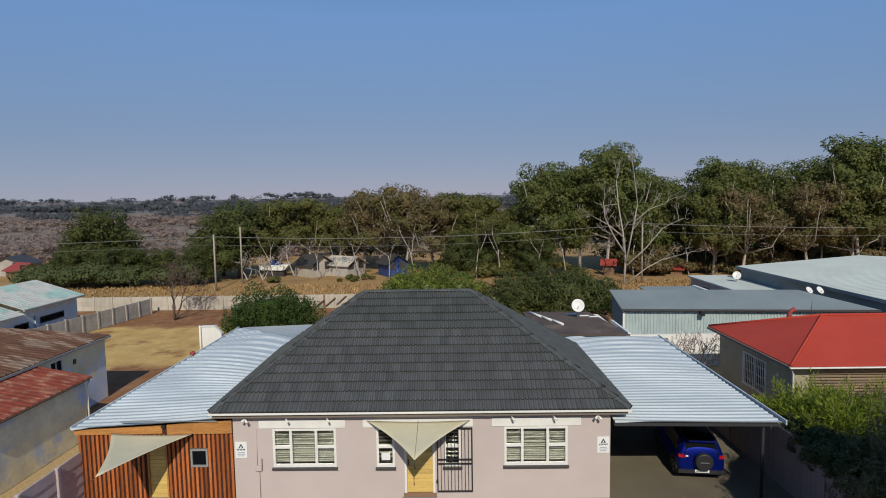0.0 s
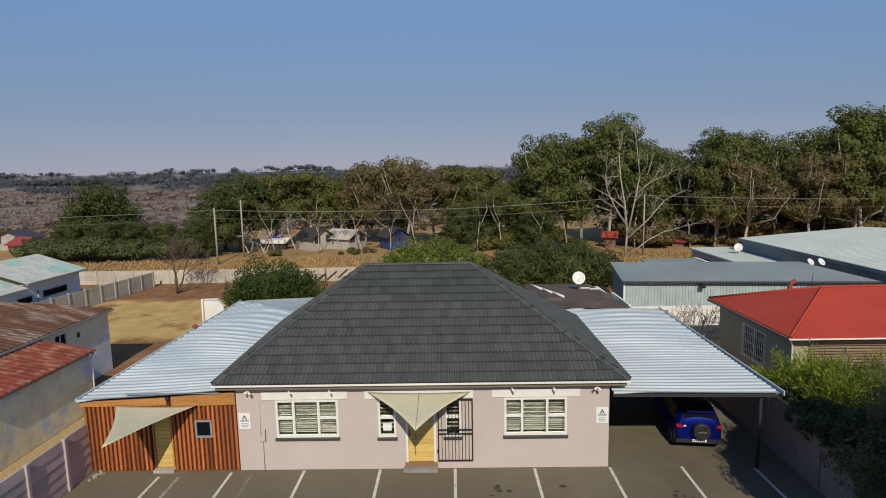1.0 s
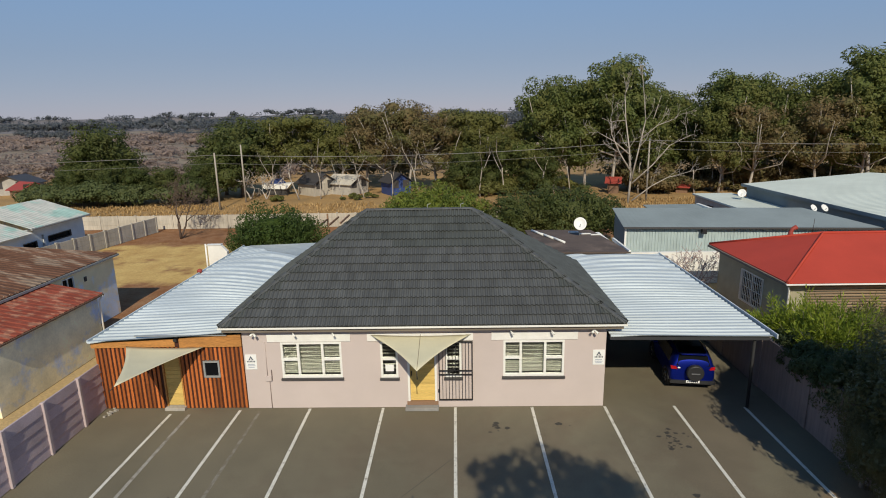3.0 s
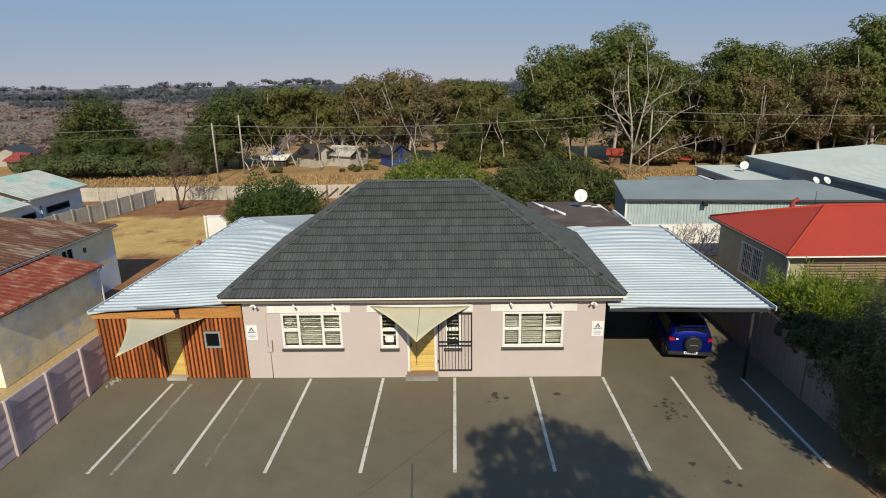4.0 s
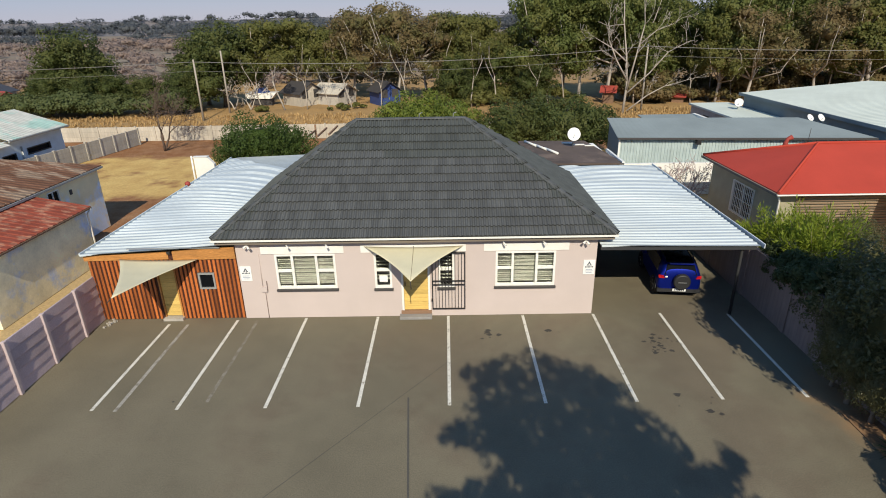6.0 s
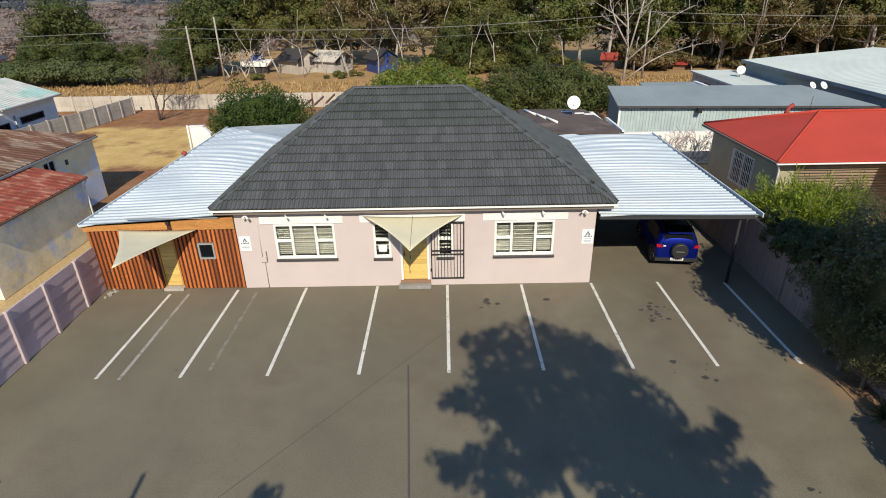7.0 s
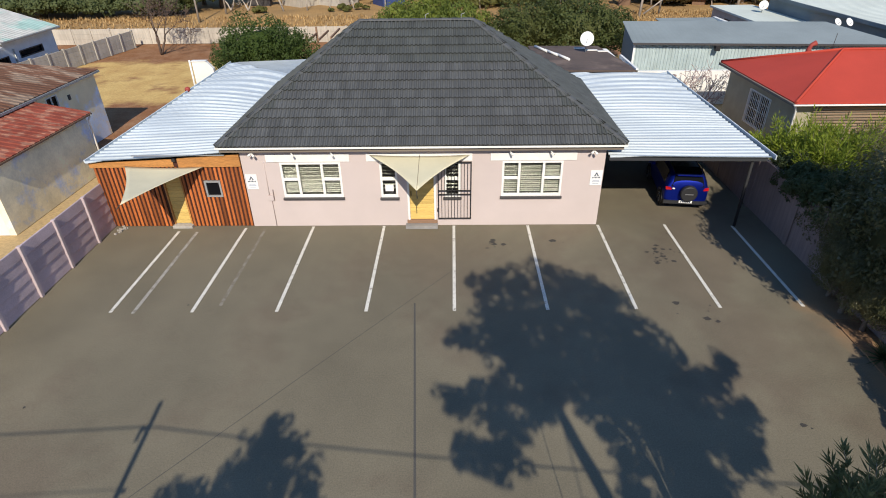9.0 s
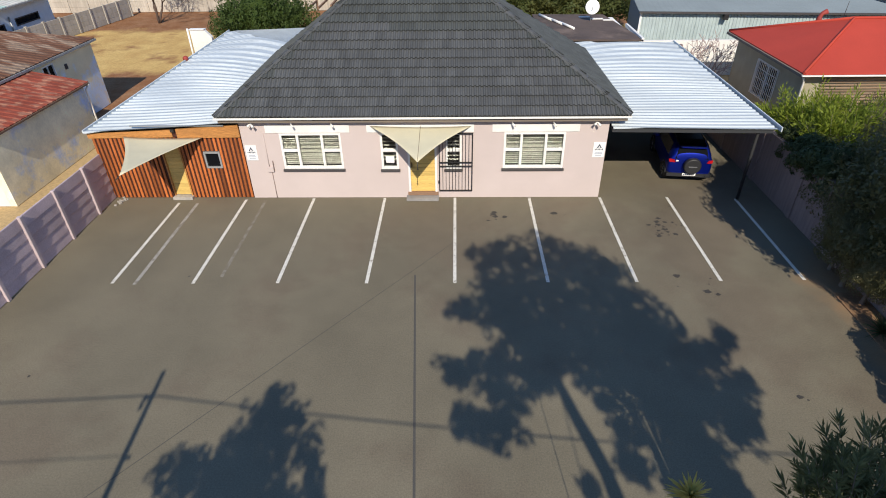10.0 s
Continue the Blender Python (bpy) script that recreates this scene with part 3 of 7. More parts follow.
def domes(seed, height, radius, n_side, low=0.36, open_=0.0):
    """A gum's crown: one high dome and lesser ones round and below it, each with smaller swellings on its shoulders."""
    def fill(rng):
        heads = [(0.0, 0.0, height * 0.80, radius * 0.62, 0.92)]
        for k in range(n_side):
            a = 2.4 * k + seed
            s = k / n_side
            heads.append((radius * (0.46 + 0.20 * s) * math.cos(a), radius * (0.46 + 0.20 * s) * math.sin(a), height * (0.72 - (0.72 - low) * s + 0.04 * rng.normal()), radius * (0.36 + 0.14 * rng.random()), 0.85))
        out = []
        for x, y, z, r, tall in heads:
            w = r * (1 - open_)
            out.append((x, y, z, w, w, w * tall))
            for i in range(5):
                a = 1.26 * i + x + 0.6 * rng.random()
                q = r * (0.38 + 0.2 * rng.random())
                out.append((x + r * 0.72 * math.cos(a), y + r * 0.72 * math.sin(a), z + r * (0.15 + 0.4 * rng.random()), q, q, q * 0.75))
        return out
    return fill


def mass(height, radius, n, base=0.1):
    """A shrub's crown: one broad body down to near the ground, with swellings over its outside."""
    def fill(rng):
        mid, half = height * (1 + base) / 2, height * (1 - base) / 2
        out = [(0, 0, mid, radius * 0.84, radius * 0.84, half * 0.90)]
        for i in range(n):
            h = 0.95 - 1.6 * (i + 0.5) / n
            a, w = 2.4 * i, math.sqrt(1 - h * h)
            q = radius * (0.24 + 0.16 * rng.random())
            j = 0.72 + 0.16 * rng.random()
            out.append((radius * w * j * math.cos(a), radius * w * j * math.sin(a), mid + half * h * j, q, q, q * 0.9))
        return out
    return fill


def stand(ob, x, y, z=0.0, turn=0.0, scale=1.0, tall=None):
    """The pose for a standing copy."""
    return Matrix.LocRotScale((x, y, z), Euler((0, 0, radians(turn))), (scale, scale, tall or scale))


def plant(ob, poses):
    for p in poses[1:]:
        copy_thing(ob, p)
    ob.matrix_basis = poses[0]


# ---- ground ----
structure("ground", boxes((-3000, -400, -0.6, 3000, 3600, -0.02)), M["ground"], "dry winter grass and red soil stretching away", "ground")
structure("pavement", boxes((-11.0, -26.0, -0.3, 11.95, 10.3, 0.0)), M["asphalt"], "worn brown-grey asphalt of the parking area", "pavement")
structure("street", boxes((-400, -36.0, -0.3, 400, -26.02, 0.0)), M["asphalt"], "grey asphalt street behind the parking area", "road")
structure("asphalt_seam", prism([(-0.09, -4.6), (-0.04, -4.6), (1.20, -26), (1.14, -26)], "z", 0.001, 0.004), M["seam"], "dark straight seam in the asphalt", "seam")
structure("asphalt_crack", prism([(1.0, -2.93), (1.007, -2.935), (-5.706, -11.435), (-14.51, -22.595), (-14.525, -22.585), (-5.719, -11.425)], "z", 0.001, 0.004), M["seam"], "thin diagonal crack across the asphalt", "crack")

# painted bays
LINES = [(-8.58, -0.38, -5.0), (-6.28, -0.16, -5.0), (-3.90, -0.08, -4.98), (-1.40, -0.06, -4.98), (1.06, -0.06, -4.96), (3.65, -0.06, -4.92), (6.10, -0.06, -4.9), (8.42, -0.06, -4.85), (10.72, -0.18, -4.8)]
for x, ya, yb in LINES:
    structure("parking_line", boxes((x - 0.047, yb, 0.001, x + 0.047, ya, 0.005)), M["line"], "white painted parking bay line on the asphalt", "line")
for x, ya, yb, worn in ((-7.92, -0.42, -5.05, "line_worn"), (-5.58, -0.2, -4.7, "line_faint")):
    structure("parking_line", boxes((x - 0.05, yb, 0.001, x + 0.05, ya, 0.004)), M[worn], "faded, worn parking bay line on the asphalt", "line")


def stain(rng, x, y, r):
    bm = bmesh.new()
    k = 11
    ring = [bm.verts.new((x + r * (0.55 + 0.7 * rng.random()) * math.cos(2 * math.pi * i / k), y + 0.8 * r * (0.55 + 0.7 * rng.random()) * math.sin(2 * math.pi * i / k), 0.0032 + 0.0016 * rng.random())) for i in range(k)]
    bm.faces.new(ring)
    return bm


_rng = np.random.default_rng(5)
stain_bm = bmesh.new()
for cx, cy, n_, sp in ((7.72, -2.05, 26, 0.34), (7.6, -4.85, 6, 0.4), (2.35, -1.3, 10, 0.25), (8.6, -8.9, 2, 0.2), (-6.45, -4.6, 1, 0.1), (-8.1, -8.0, 1, 0.3), (4.2, -1.0, 3, 0.4), (8.4, -0.7, 2, 0.1)):
    for _ in range(n_):
        b2 = stain(_rng, cx + sp * _rng.normal(), cy + sp * 0.9 * _rng.normal(), 0.03 + 0.085 * _rng.random() ** 2.2)
        me_ = bpy.data.meshes.new("tmp")
        b2.to_mesh(me_)
        b2.free()
        stain_bm.from_mesh(me_)
        bpy.data.meshes.remove(me_)
single("oil_stains", stain_bm, M["stain"], "dark oil drips on the asphalt bays", "stain", kind="stuff")

# ---- the main house ----
HX0, HX1, HD = -6.03, 6.06, 7.2
EZ = 3.06
house = thing("house", (0, 3.6, 0), "pink plastered single-storey house with dark tiled hip roof", "house")
WINS = [(-4.76, -2.72, 1.12, 2.40), (2.68, 4.70, 1.12, 2.40), (-1.42, -0.84, 1.10, 2.40), (0.74, 1.29, 1.10, 2.40)]
DOOR = (-0.53, 0.45, 0.20, 2.40)
part("wall", wall_cells(bmesh.new(), "x", HX0, HX1, 0, 2.86, 0.0, 0.23, WINS + [DOOR]), M["plaster"], house, "pink plastered front wall")
part("wall", boxes((HX0, 0.233, 0, HX0 + 0.23, HD, 2.86)), M["plaster"], house)
part("wall", boxes((HX1 - 0.23, 0.233, 0, HX1, HD, 2.86)), M["plaster"], house)
part("wall", boxes((HX0 + 0.233, HD - 0.23, 0, HX1 - 0.233, HD, 2.86)), M["plaster"], house)
part("floor", boxes((HX0 + 0.235, 0.235, 0.02, HX1 - 0.235, HD - 0.235, 0.18)), M["dark_inside"], house)
part("ceiling", boxes((HX0 + 0.235, 0.235, 2.70, HX1 - 0.235, HD - 0.235, 2.74)), M["white_plaster"], house)

# eaves and gutters
EX0, EX1, EY0, EY1 = -6.60, 6.56, -0.30, 7.50
part("soffit", boxes((EX0 + 0.03, EY0 + 0.03, 2.865, EX1 - 0.03, EY1 - 0.03, 2.94)), M["soffit"], house, "shaded brown eave boarding")


def gutter(along, a, b, at, inward):
    """A square gutter, open at the top, along x or y; 'inward' is the side of the wall."""
    w, t, zb, zt = 0.075 * inward, 0.010 * inward, 2.995, 3.06
    pts = [(at, zt), (at, zb), (at + w, zb), (at + w, zb + 0.01), (at + t, zb + 0.01), (at + t, zt)]
    return prism(pts, "x" if along == "x" else "y", a, b)


part("fascia", boxes((EX0 + 0.04, EY0 + 0.02, 2.945, EX1 - 0.04, EY0 + 0.045, 3.045)), M["soffit"], house, "brown eave fascia board")
part("gutter", gutter("x", EX0 - 0.06, EX1 + 0.06, EY0 - 0.07, 1), M["white"], house, "white gutter")
part("gutter", gutter("y", EY0 + 0.01, EY1, EX0 - 0.07, 1), M["white"], house, "white gutter")
part("gutter", gutter("y", EY0 + 0.01, EY1, EX1 + 0.07, -1), M["white"], house, "white gutter")

# white bands over the openings
for xa, xb in ((-5.19, -2.40), (-1.84, 1.68), (2.28, 5.12)):
    part("lintel_band", boxes((xa, -0.03, 2.42, xb, 0.0, 2.69), bevel=0.006), M["white_plaster"], house, "white painted plaster band")


def ring(x0, x1, z0, z1, t, y0, y1, low=0.0):
    """A rectangular frame in one piece."""
    bm = bmesh.new()
    loops = []
    for y in (y0, y1):
        o = [bm.verts.new(p) for p in ((x0, y, z0), (x1, y, z0), (x1, y, z1), (x0, y, z1))]
        n = [bm.verts.new(p) for p in ((x0 + t, y, z0 + t + low), (x1 - t, y, z0 + t + low), (x1 - t, y, z1 - t), (x0 + t, y, z1 - t))]
        loops.append((o, n))
    (fo, fn), (bo, bn) = loops
    for i in range(4):
        j = (i + 1) % 4
        bm.faces.new((fo[i], fo[j], fn[j], fn[i]))
        bm.faces.new((bo[j], bo[i], bn[i], bn[j]))
        bm.faces.new((fo[j], fo[i], bo[i], bo[j]))
        bm.faces.new((fn[i], fn[j], bn[j], bn[i]))
    bmesh.ops.recalc_face_normals(bm, faces=bm.faces)
    return bm


def window(x0, x1, z0, z1, layout, bars=True):
    """A white steel window: frame, mullions, panes, dark sill, burglar bars."""
    t, y0, y1 = 0.07, -0.012, 0.06
    win = part("window", ring(x0, x1, z0, z1, t, y0, y1, 0.02), M["white"], house, "white-framed steel window with burglar bars")
    cells = []
    w = x1 - x0
    zm = z0 + (z1 - z0) * 0.52
    if layout == "wide":
        a, b = x0 + w * 0.285, x0 + w * 0.685
        for c in (a, b):
            part("mullion", boxes((c - 0.04, y0 + 0.003, z0 + t, c + 0.04, y1 - 0.003, z1 - t)), M["white"], win)
        for p, q in ((x0 + t, a - 0.04), (b + 0.04, x1 - t)):
            part("transom", boxes((p, y0 + 0.005, zm - 0.045, q, y1 - 0.005, zm + 0.045)), M["white"], win)
            cells += [(p, q, z0 + t + 0.02, zm - 0.045), (p, q, zm + 0.045, z1 - t)]
        cells.append((a + 0.04, b - 0.04, z0 + t + 0.02, z1 - t))
    else:
        part("transom", boxes((x0 + t, y0 + 0.005, zm - 0.045, x1 - t, y1 - 0.005, zm + 0.045)), M["white"], win)
        cells += [(x0 + t, x1 - t, z0 + t + 0.02, zm - 0.045), (x0 + t, x1 - t, zm + 0.045, z1 - t)]
    for p, q, a, b in cells:
        g = part("pane", boxes((p, 0.022, a, q, 0.026, b)), M["glass"], win)
        g.visible_shadow = False
    part("sill", boxes((x0 - 0.04, -0.09, z0 - 0.075, x1 + 0.04, 0.06, z0 - 0.003), bevel=0.008), M["sill"], win, "dark painted window sill")
    if bars:
        for i in range(1, int((z1 - z0) / 0.14)):
            part("burglar_bar", boxes((x0 + 0.06, 0.07, z0 + i * 0.14, x1 - 0.06, 0.08, z0 + i * 0.14 + 0.012)), M["black"], win)


def blind(x0, x1, z0, z1, pitch=0.075, drop=1.0):
    ob = thing("venetian_blind", ((x0 + x1) / 2, 0.15, z0), "cream slatted blind hanging behind a window", "blind", "window blinds")
    slat = boxes((-(x1 - x0) / 2, -0.026, -0.003, (x1 - x0) / 2, 0.026, 0.003))
    me = mesh_of("slat", slat, M["blind"])
    part("head_rail", boxes((x0, 0.12, z1 - 0.04, x1, 0.18, z1)), M["blind"], ob)
    k = int((z1 - z0) * drop / pitch)
    for i in range(k):
        piece("slat", me, ob, Matrix.Translation(((x0 + x1) / 2, 0.15, z1 - 0.06 - i * pitch)) @ Matrix.Rotation(radians(40), 4, "X"))
    return ob


window(*WINS[0], "wide")
window(*WINS[1], "wide")
window(*WINS[2], "tall")
window(*WINS[3], "tall")
blind(WINS[0][0] + 0.05, WINS[0][1] - 0.05, 1.2, 2.36)
blind(WINS[1][0] + 0.05, WINS[1][1] - 0.05, 1.2, 2.36)
for i, w_ in ((2, 0.13), (3, 0.13)):
    blind(WINS[i][0] + 0.04, WINS[i][1] - 0.04, 1.2, 2.36, pitch=w_, drop=0.9)
single("notice", boxes((-1.27, 0.012, 1.32, -0.99, 0.019, 1.56)), M["paper"], "white paper notice stuck inside the narrow window", "notice")

# the front door with its planks, frame and step
fr = boxes((DOOR[0], -0.01, 0.2, DOOR[0] + 0.07, 0.12, 2.4), (DOOR[1] - 0.07, -0.01, 0.2, DOOR[1], 0.12, 2.4), (DOOR[0] + 0.07, -0.01, 2.33, DOOR[1] - 0.07, 0.12, 2.4))
front_door = part("door", fr, M["white"], house, "closed varnished yellow wooden front door in a white frame")
plank = mesh_of("plank", boxes((DOOR[0] + 0.075, 0.035, 0.005, DOOR[1] - 0.075, 0.075, 0.147), bevel=0.004), M["door_wood"])
for i in range(14):
    piece("plank", plank, front_door, Matrix.Translation((0, 0, 0.225 + i * 0.15)))
part("door_handle", boxes((DOOR[0] + 0.11, 0.0, 1.15, DOOR[0] + 0.14, 0.034, 1.32)), M["black"], front_door, "black door handle")
part("threshold", boxes((DOOR[0] - 0.04, -0.06, 0.102, DOOR[1] + 0.04, 0.10, 0.222), bevel=0.005), M["timber_old"], house, "brown wooden threshold")
part("door_step", boxes((-0.62, -0.30, 0.0, 0.50, -0.003, 0.10), bevel=0.01), M["step"], house, "grey concrete doorstep")

# open security gate against the wall
gate = thing("security_gate", (1.08, -0.1, 0.3), "black steel security gate folded open against the wall", "gate")
gx0, gx1, gz0, gz1, gy = 0.52, 1.66, 0.30, 2.42, -0.11
part("gate_frame", boxes((gx0, gy, gz0, gx0 + 0.035, gy + 0.03, gz1), (gx1 - 0.035, gy, gz0, gx1, gy + 0.03, gz1), (gx0 + 0.035, gy, gz1 - 0.035, gx1 - 0.035, gy + 0.03, gz1), (gx0 + 0.035, gy, gz0, gx1 - 0.035, gy + 0.03, gz0 + 0.035), (gx0 + 0.035, gy, 1.22, gx1 - 0.035, gy + 0.03, 1.25), (gx0 + 0.035, gy, 1.36, gx1 - 0.035, gy + 0.03, 1.39)), M["black"], gate)
gbar = mesh_of("bar", boxes((-0.008, 0.006, gz0 + 0.035, 0.008, 0.022, gz1 - 0.035)), M["black"])
for i in range(9):
    piece("bar", gbar, gate, Matrix.Translation((gx0 + 0.13 + i * 0.11, gy, 0)))
part("hinge", boxes((gx0 - 0.03, gy, 0.6, gx0, gy + 0.11, 0.66), (gx0 - 0.03, gy, 2.0, gx0, gy + 0.11, 2.06)), M["black"], gate)


def spotlight(x, big=False):
    """A small white lamp on a bent arm under the eave."""
    ob = thing("eave_light", (x, 0, 2.86), "small white spotlight fixed under the eave", "lamp", "eave lights")
    part("bracket", tube(bmesh.new(), [(x, -0.16, 2.87), (x, -0.18, 2.80), (x + 0.03, -0.22, 2.76)], [0.02, 0.016, 0.014], 8), M["white"], ob)
    r = 0.038 if big else 0.030
    part("lamp_head", tube(bmesh.new(), [(x + 0.0, -0.20, 2.80), (x + 0.05, -0.24, 2.75), (x + 0.09, -0.28, 2.71)], [r * 0.6, r, r * 1.1], 10), M["white"], ob)
    if big:
        part("lamp_head", tube(bmesh.new(), [(x - 0.02, -0.20, 2.80), (x - 0.07, -0.23, 2.76), (x - 0.10, -0.26, 2.73)], [r * 0.6, r, r * 1.1], 10), M["white"], ob)
    return ob


for x, big in ((-5.55, True), (-4.25, False), (-2.95, False), (2.9, False), (4.22, False), (5.62, True)):
    spotlight(x, big)

# conduit and meter box at the corner
conduit = thing("conduit", (-5.0, 0, 0), "pink painted conduit pipe with a small junction box", "pipe")
part("pipe", tube(bmesh.new(), [(-5.28, -0.02, 2.42), (-5.28, -0.02, 1.20)], [0.012, 0.012], 6), M["plaster"], conduit)
part("pipe", tube(bmesh.new(), [(-5.22, -0.02, 1.05), (-5.22, -0.02, 0.0)], [0.012, 0.012], 6), M["boundary"], conduit)
part("junction_box", boxes((-5.34, -0.07, 1.02, -5.14, -0.003, 1.20), bevel=0.006), M["plaster"], conduit)
part("box_edge", boxes((-5.137, -0.06, 1.04, -5.12, -0.003, 1.42)), M["boundary"], conduit)


def sign(x0, x1, z0, z1):
    ob = thing("wall_sign", ((x0 + x1) / 2, -0.02, z0), "white company signboard with a grey triangle emblem", "sign", "wall signs")
    part("board", boxes((x0, -0.022, z0, x1, -0.002, z1), bevel=0.003), M["paper"], ob)
    xc, w, h = (x0 + x1) / 2, x1 - x0, z1 - z0
    tri = prism([(xc - 0.085, z1 - 0.20), (xc + 0.085, z1 - 0.20), (xc, z1 - 0.05)], "y", -0.026, -0.0225)
    part("emblem", tri, M["ink"], ob)
    part("emblem_gap", prism([(xc - 0.035, z1 - 0.185), (xc + 0.035, z1 - 0.185), (xc, z1 - 0.12)], "y", -0.029, -0.0263), M["paper"], ob)
    for i in range(6):
        part("lettering_bar", boxes((xc - 0.135 + i * 0.047, -0.026, z1 - 0.275, xc - 0.105 + i * 0.047, -0.0225, z1 - 0.228 + 0.008 * (i % 2))), M["ink"], ob)
    for i, (a, m) in enumerate(((0.11, "ink_pale"), (0.13, "ink_pale"), (0.10, "ink_pale"))):
        part("lettering_bar", boxes((xc - a, -0.026, z1 - 0.36 - i * 0.055, xc + a, -0.0225, z1 - 0.335 - i * 0.055)), M[m], ob)
    return ob


sign(-5.98, -5.60, 1.44, 1.98)
sign(5.64, 6.03, 1.51, 2.04)


def sail(name, a, b, c, sag, label):
    """A three-cornered shade cloth with hollow edges, thickened, with straps at its corners."""
    ob = thing(name, tuple((Vector(a) + Vector(b) + Vector(c)) / 3), label, "shade sail", "shade sails")
    a, b, c = Vector(a), Vector(b), Vector(c)
    mid = (a + b + c) / 3
    bm = bmesh.new()
    n = 14
    grid = {}
    for i in range(n + 1):
        for j in range(n + 1 - i):
            u, v = i / n, j / n
            w = 1 - u - v
            p = a * w + b * u + c * v
            pull = 4 * (u * v * (1 - w) ** 1 * (1 - w) if w < 1e-9 else 0)
            e = max(u * v * max(0, 1 - 6 * w), v * w * max(0, 1 - 6 * u), w * u * max(0, 1 - 6 * v)) * 4
            p = p.lerp(mid, 0.13 * e)
            p.z -= sag * 27 * u * v * w
            grid[i, j] = bm.verts.new(p)
    for i in range(n):
        for j in range(n - i):
            bm.faces.new((grid[i, j], grid[i + 1, j], grid[i, j + 1])).smooth = True
            if i + j < n - 1:
                bm.faces.new((grid[i + 1, j], grid[i + 1, j + 1], grid[i, j + 1])).smooth = True
    bmesh.ops.recalc_face_normals(bm, faces=bm.faces)
    cloth = part("cloth", bm, M["sail"], ob)
    md = cloth.modifiers.new("thick", "SOLIDIFY")
    md.thickness = 0.006
    return ob


front_sail = sail("shade_sail", (-1.72, -0.04, 2.66), (1.60, -0.04, 2.64), (-0.06, -2.05, 2.30), 0.02, "cream triangular shade sail stretched over the front door")
part("strap", tube(bmesh.new(), [(-0.06, -2.05, 2.30), (-0.06, -2.02, 2.16), (-0.055, -2.0, 2.02)], [0.016, 0.014, 0.02], 6), M["rope"], front_sail, "dark strap")
part("seam", tube(bmesh.new(), [(-0.06, -0.05, 2.655), (-0.06, -1.0, 2.47), (-0.06, -1.98, 2.325)], [0.008, 0.008, 0.008], 5), M["soffit"], front_sail)
side_sail = sail("shade_sail", (-9.95, -0.06, 2.34), (-7.28, -0.06, 2.30), (-8.62, -2.95, 2.33), 0.05, "cream triangular shade sail over the timber annex door")
part("strap", tube(bmesh.new(), [(-8.62, -2.95, 2.33), (-8.72, -3.05, 2.22)], [0.015, 0.012], 6), M["rope"], side_sail, "dark strap")

# ---- timber annex ----
annex = thing("timber_annex", (-8.6, 6, 0), "timber-clad lean-to annex with galvanised roof", "annex")
AX0, AX1 = -11.10, -6.05
ADOOR, AWIN = (-8.86, -8.20, 0.0, 2.02), (-7.44, -6.88, 1.16, 1.76)
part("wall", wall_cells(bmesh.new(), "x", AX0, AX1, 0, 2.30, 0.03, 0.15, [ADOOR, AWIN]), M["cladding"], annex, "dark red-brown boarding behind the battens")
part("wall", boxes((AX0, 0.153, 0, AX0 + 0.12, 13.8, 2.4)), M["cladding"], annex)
part("wall", boxes((AX0 + 0.123, 12.1, 0, AX1, 12.22, 2.5)), M["white_plaster"], annex)
part("floor", boxes((AX0 + 0.123, 0.153, 0.004, AX1, 11.67, 0.05)), M["dark_inside"], annex)
part("fascia_board", prism([(AX0 - 0.06, 2.27), (-8.30, 2.30), (-8.30, 2.55), (AX0 - 0.06, 2.44)], "y", -0.05, 0.025), M["fascia_wood"], annex, "orange varnished fascia board")
part("fascia_board", prism([(-8.14, 2.27), (AX1, 2.29), (AX1, 2.72), (-8.14, 2.58)], "y", -0.065, 0.025), M["fascia_wood"], annex, "orange varnished fascia board")
part("fascia_joint", prism([(-8.297, 2.29), (-8.143, 2.29), (-8.143, 2.55), (-8.297, 2.54)], "y", -0.03, 0.025), M["cladding"], annex)
part("roof_sheet", corrugated((AX0 - 0.08, -0.16, 2.52), (AX1 - 0.01, -0.16, 2.84), (AX0 - 0.08, 14.2, 2.52), (AX1 - 0.01, 9.7, 2.84), 12.4, 0.29, 0.028, bow=1.6, segs=16, stretch=4.2), M["zinc"], annex, "shiny galvanised corrugated roof sheeting")
part("roof_sheet", corrugated((AX0, 14.3, 2.46), (AX1, 9.85, 2.78), (AX0 + 0.2, 14.5, 2.46), (AX1, 14.5, 2.62), 4.0, 0.24, 0.02), M["zinc_dark"], annex, "grey corrugated sheeting at the back")
part("edge_flashing", prism([(-0.12, 2.49), (14.2, 2.49), (14.2, 2.58), (-0.12, 2.58)], "x", AX0 - 0.13, AX0 - 0.083), M["zinc"], annex, "folded metal edge strip")
part("roof_batten", boxes((-9.6, -0.12, 2.70, -6.5, -0.06, 2.73)), M["gutter_grey"], annex)
part("lamp", boxes((-8.29, -0.14, 2.50, -8.17, -0.06, 2.60), bevel=0.01), M["black"], annex, "small dark floodlight")
afr = boxes((ADOOR[0], -0.02, 0.10, ADOOR[0] + 0.05, 0.1, 2.02), (ADOOR[1] - 0.05, -0.02, 0.10, ADOOR[1], 0.1, 2.02), (ADOOR[0] + 0.05, -0.02, 1.97, ADOOR[1] - 0.05, 0.1, 2.02))
adoor = part("door", afr, M["fascia_wood"], annex, "closed yellow varnished wooden door")
aplank = mesh_of("plank", boxes((ADOOR[0] + 0.053, 0.03, 0.004, ADOOR[1] - 0.053, 0.07, 0.141), bevel=0.004), M["door_wood"])
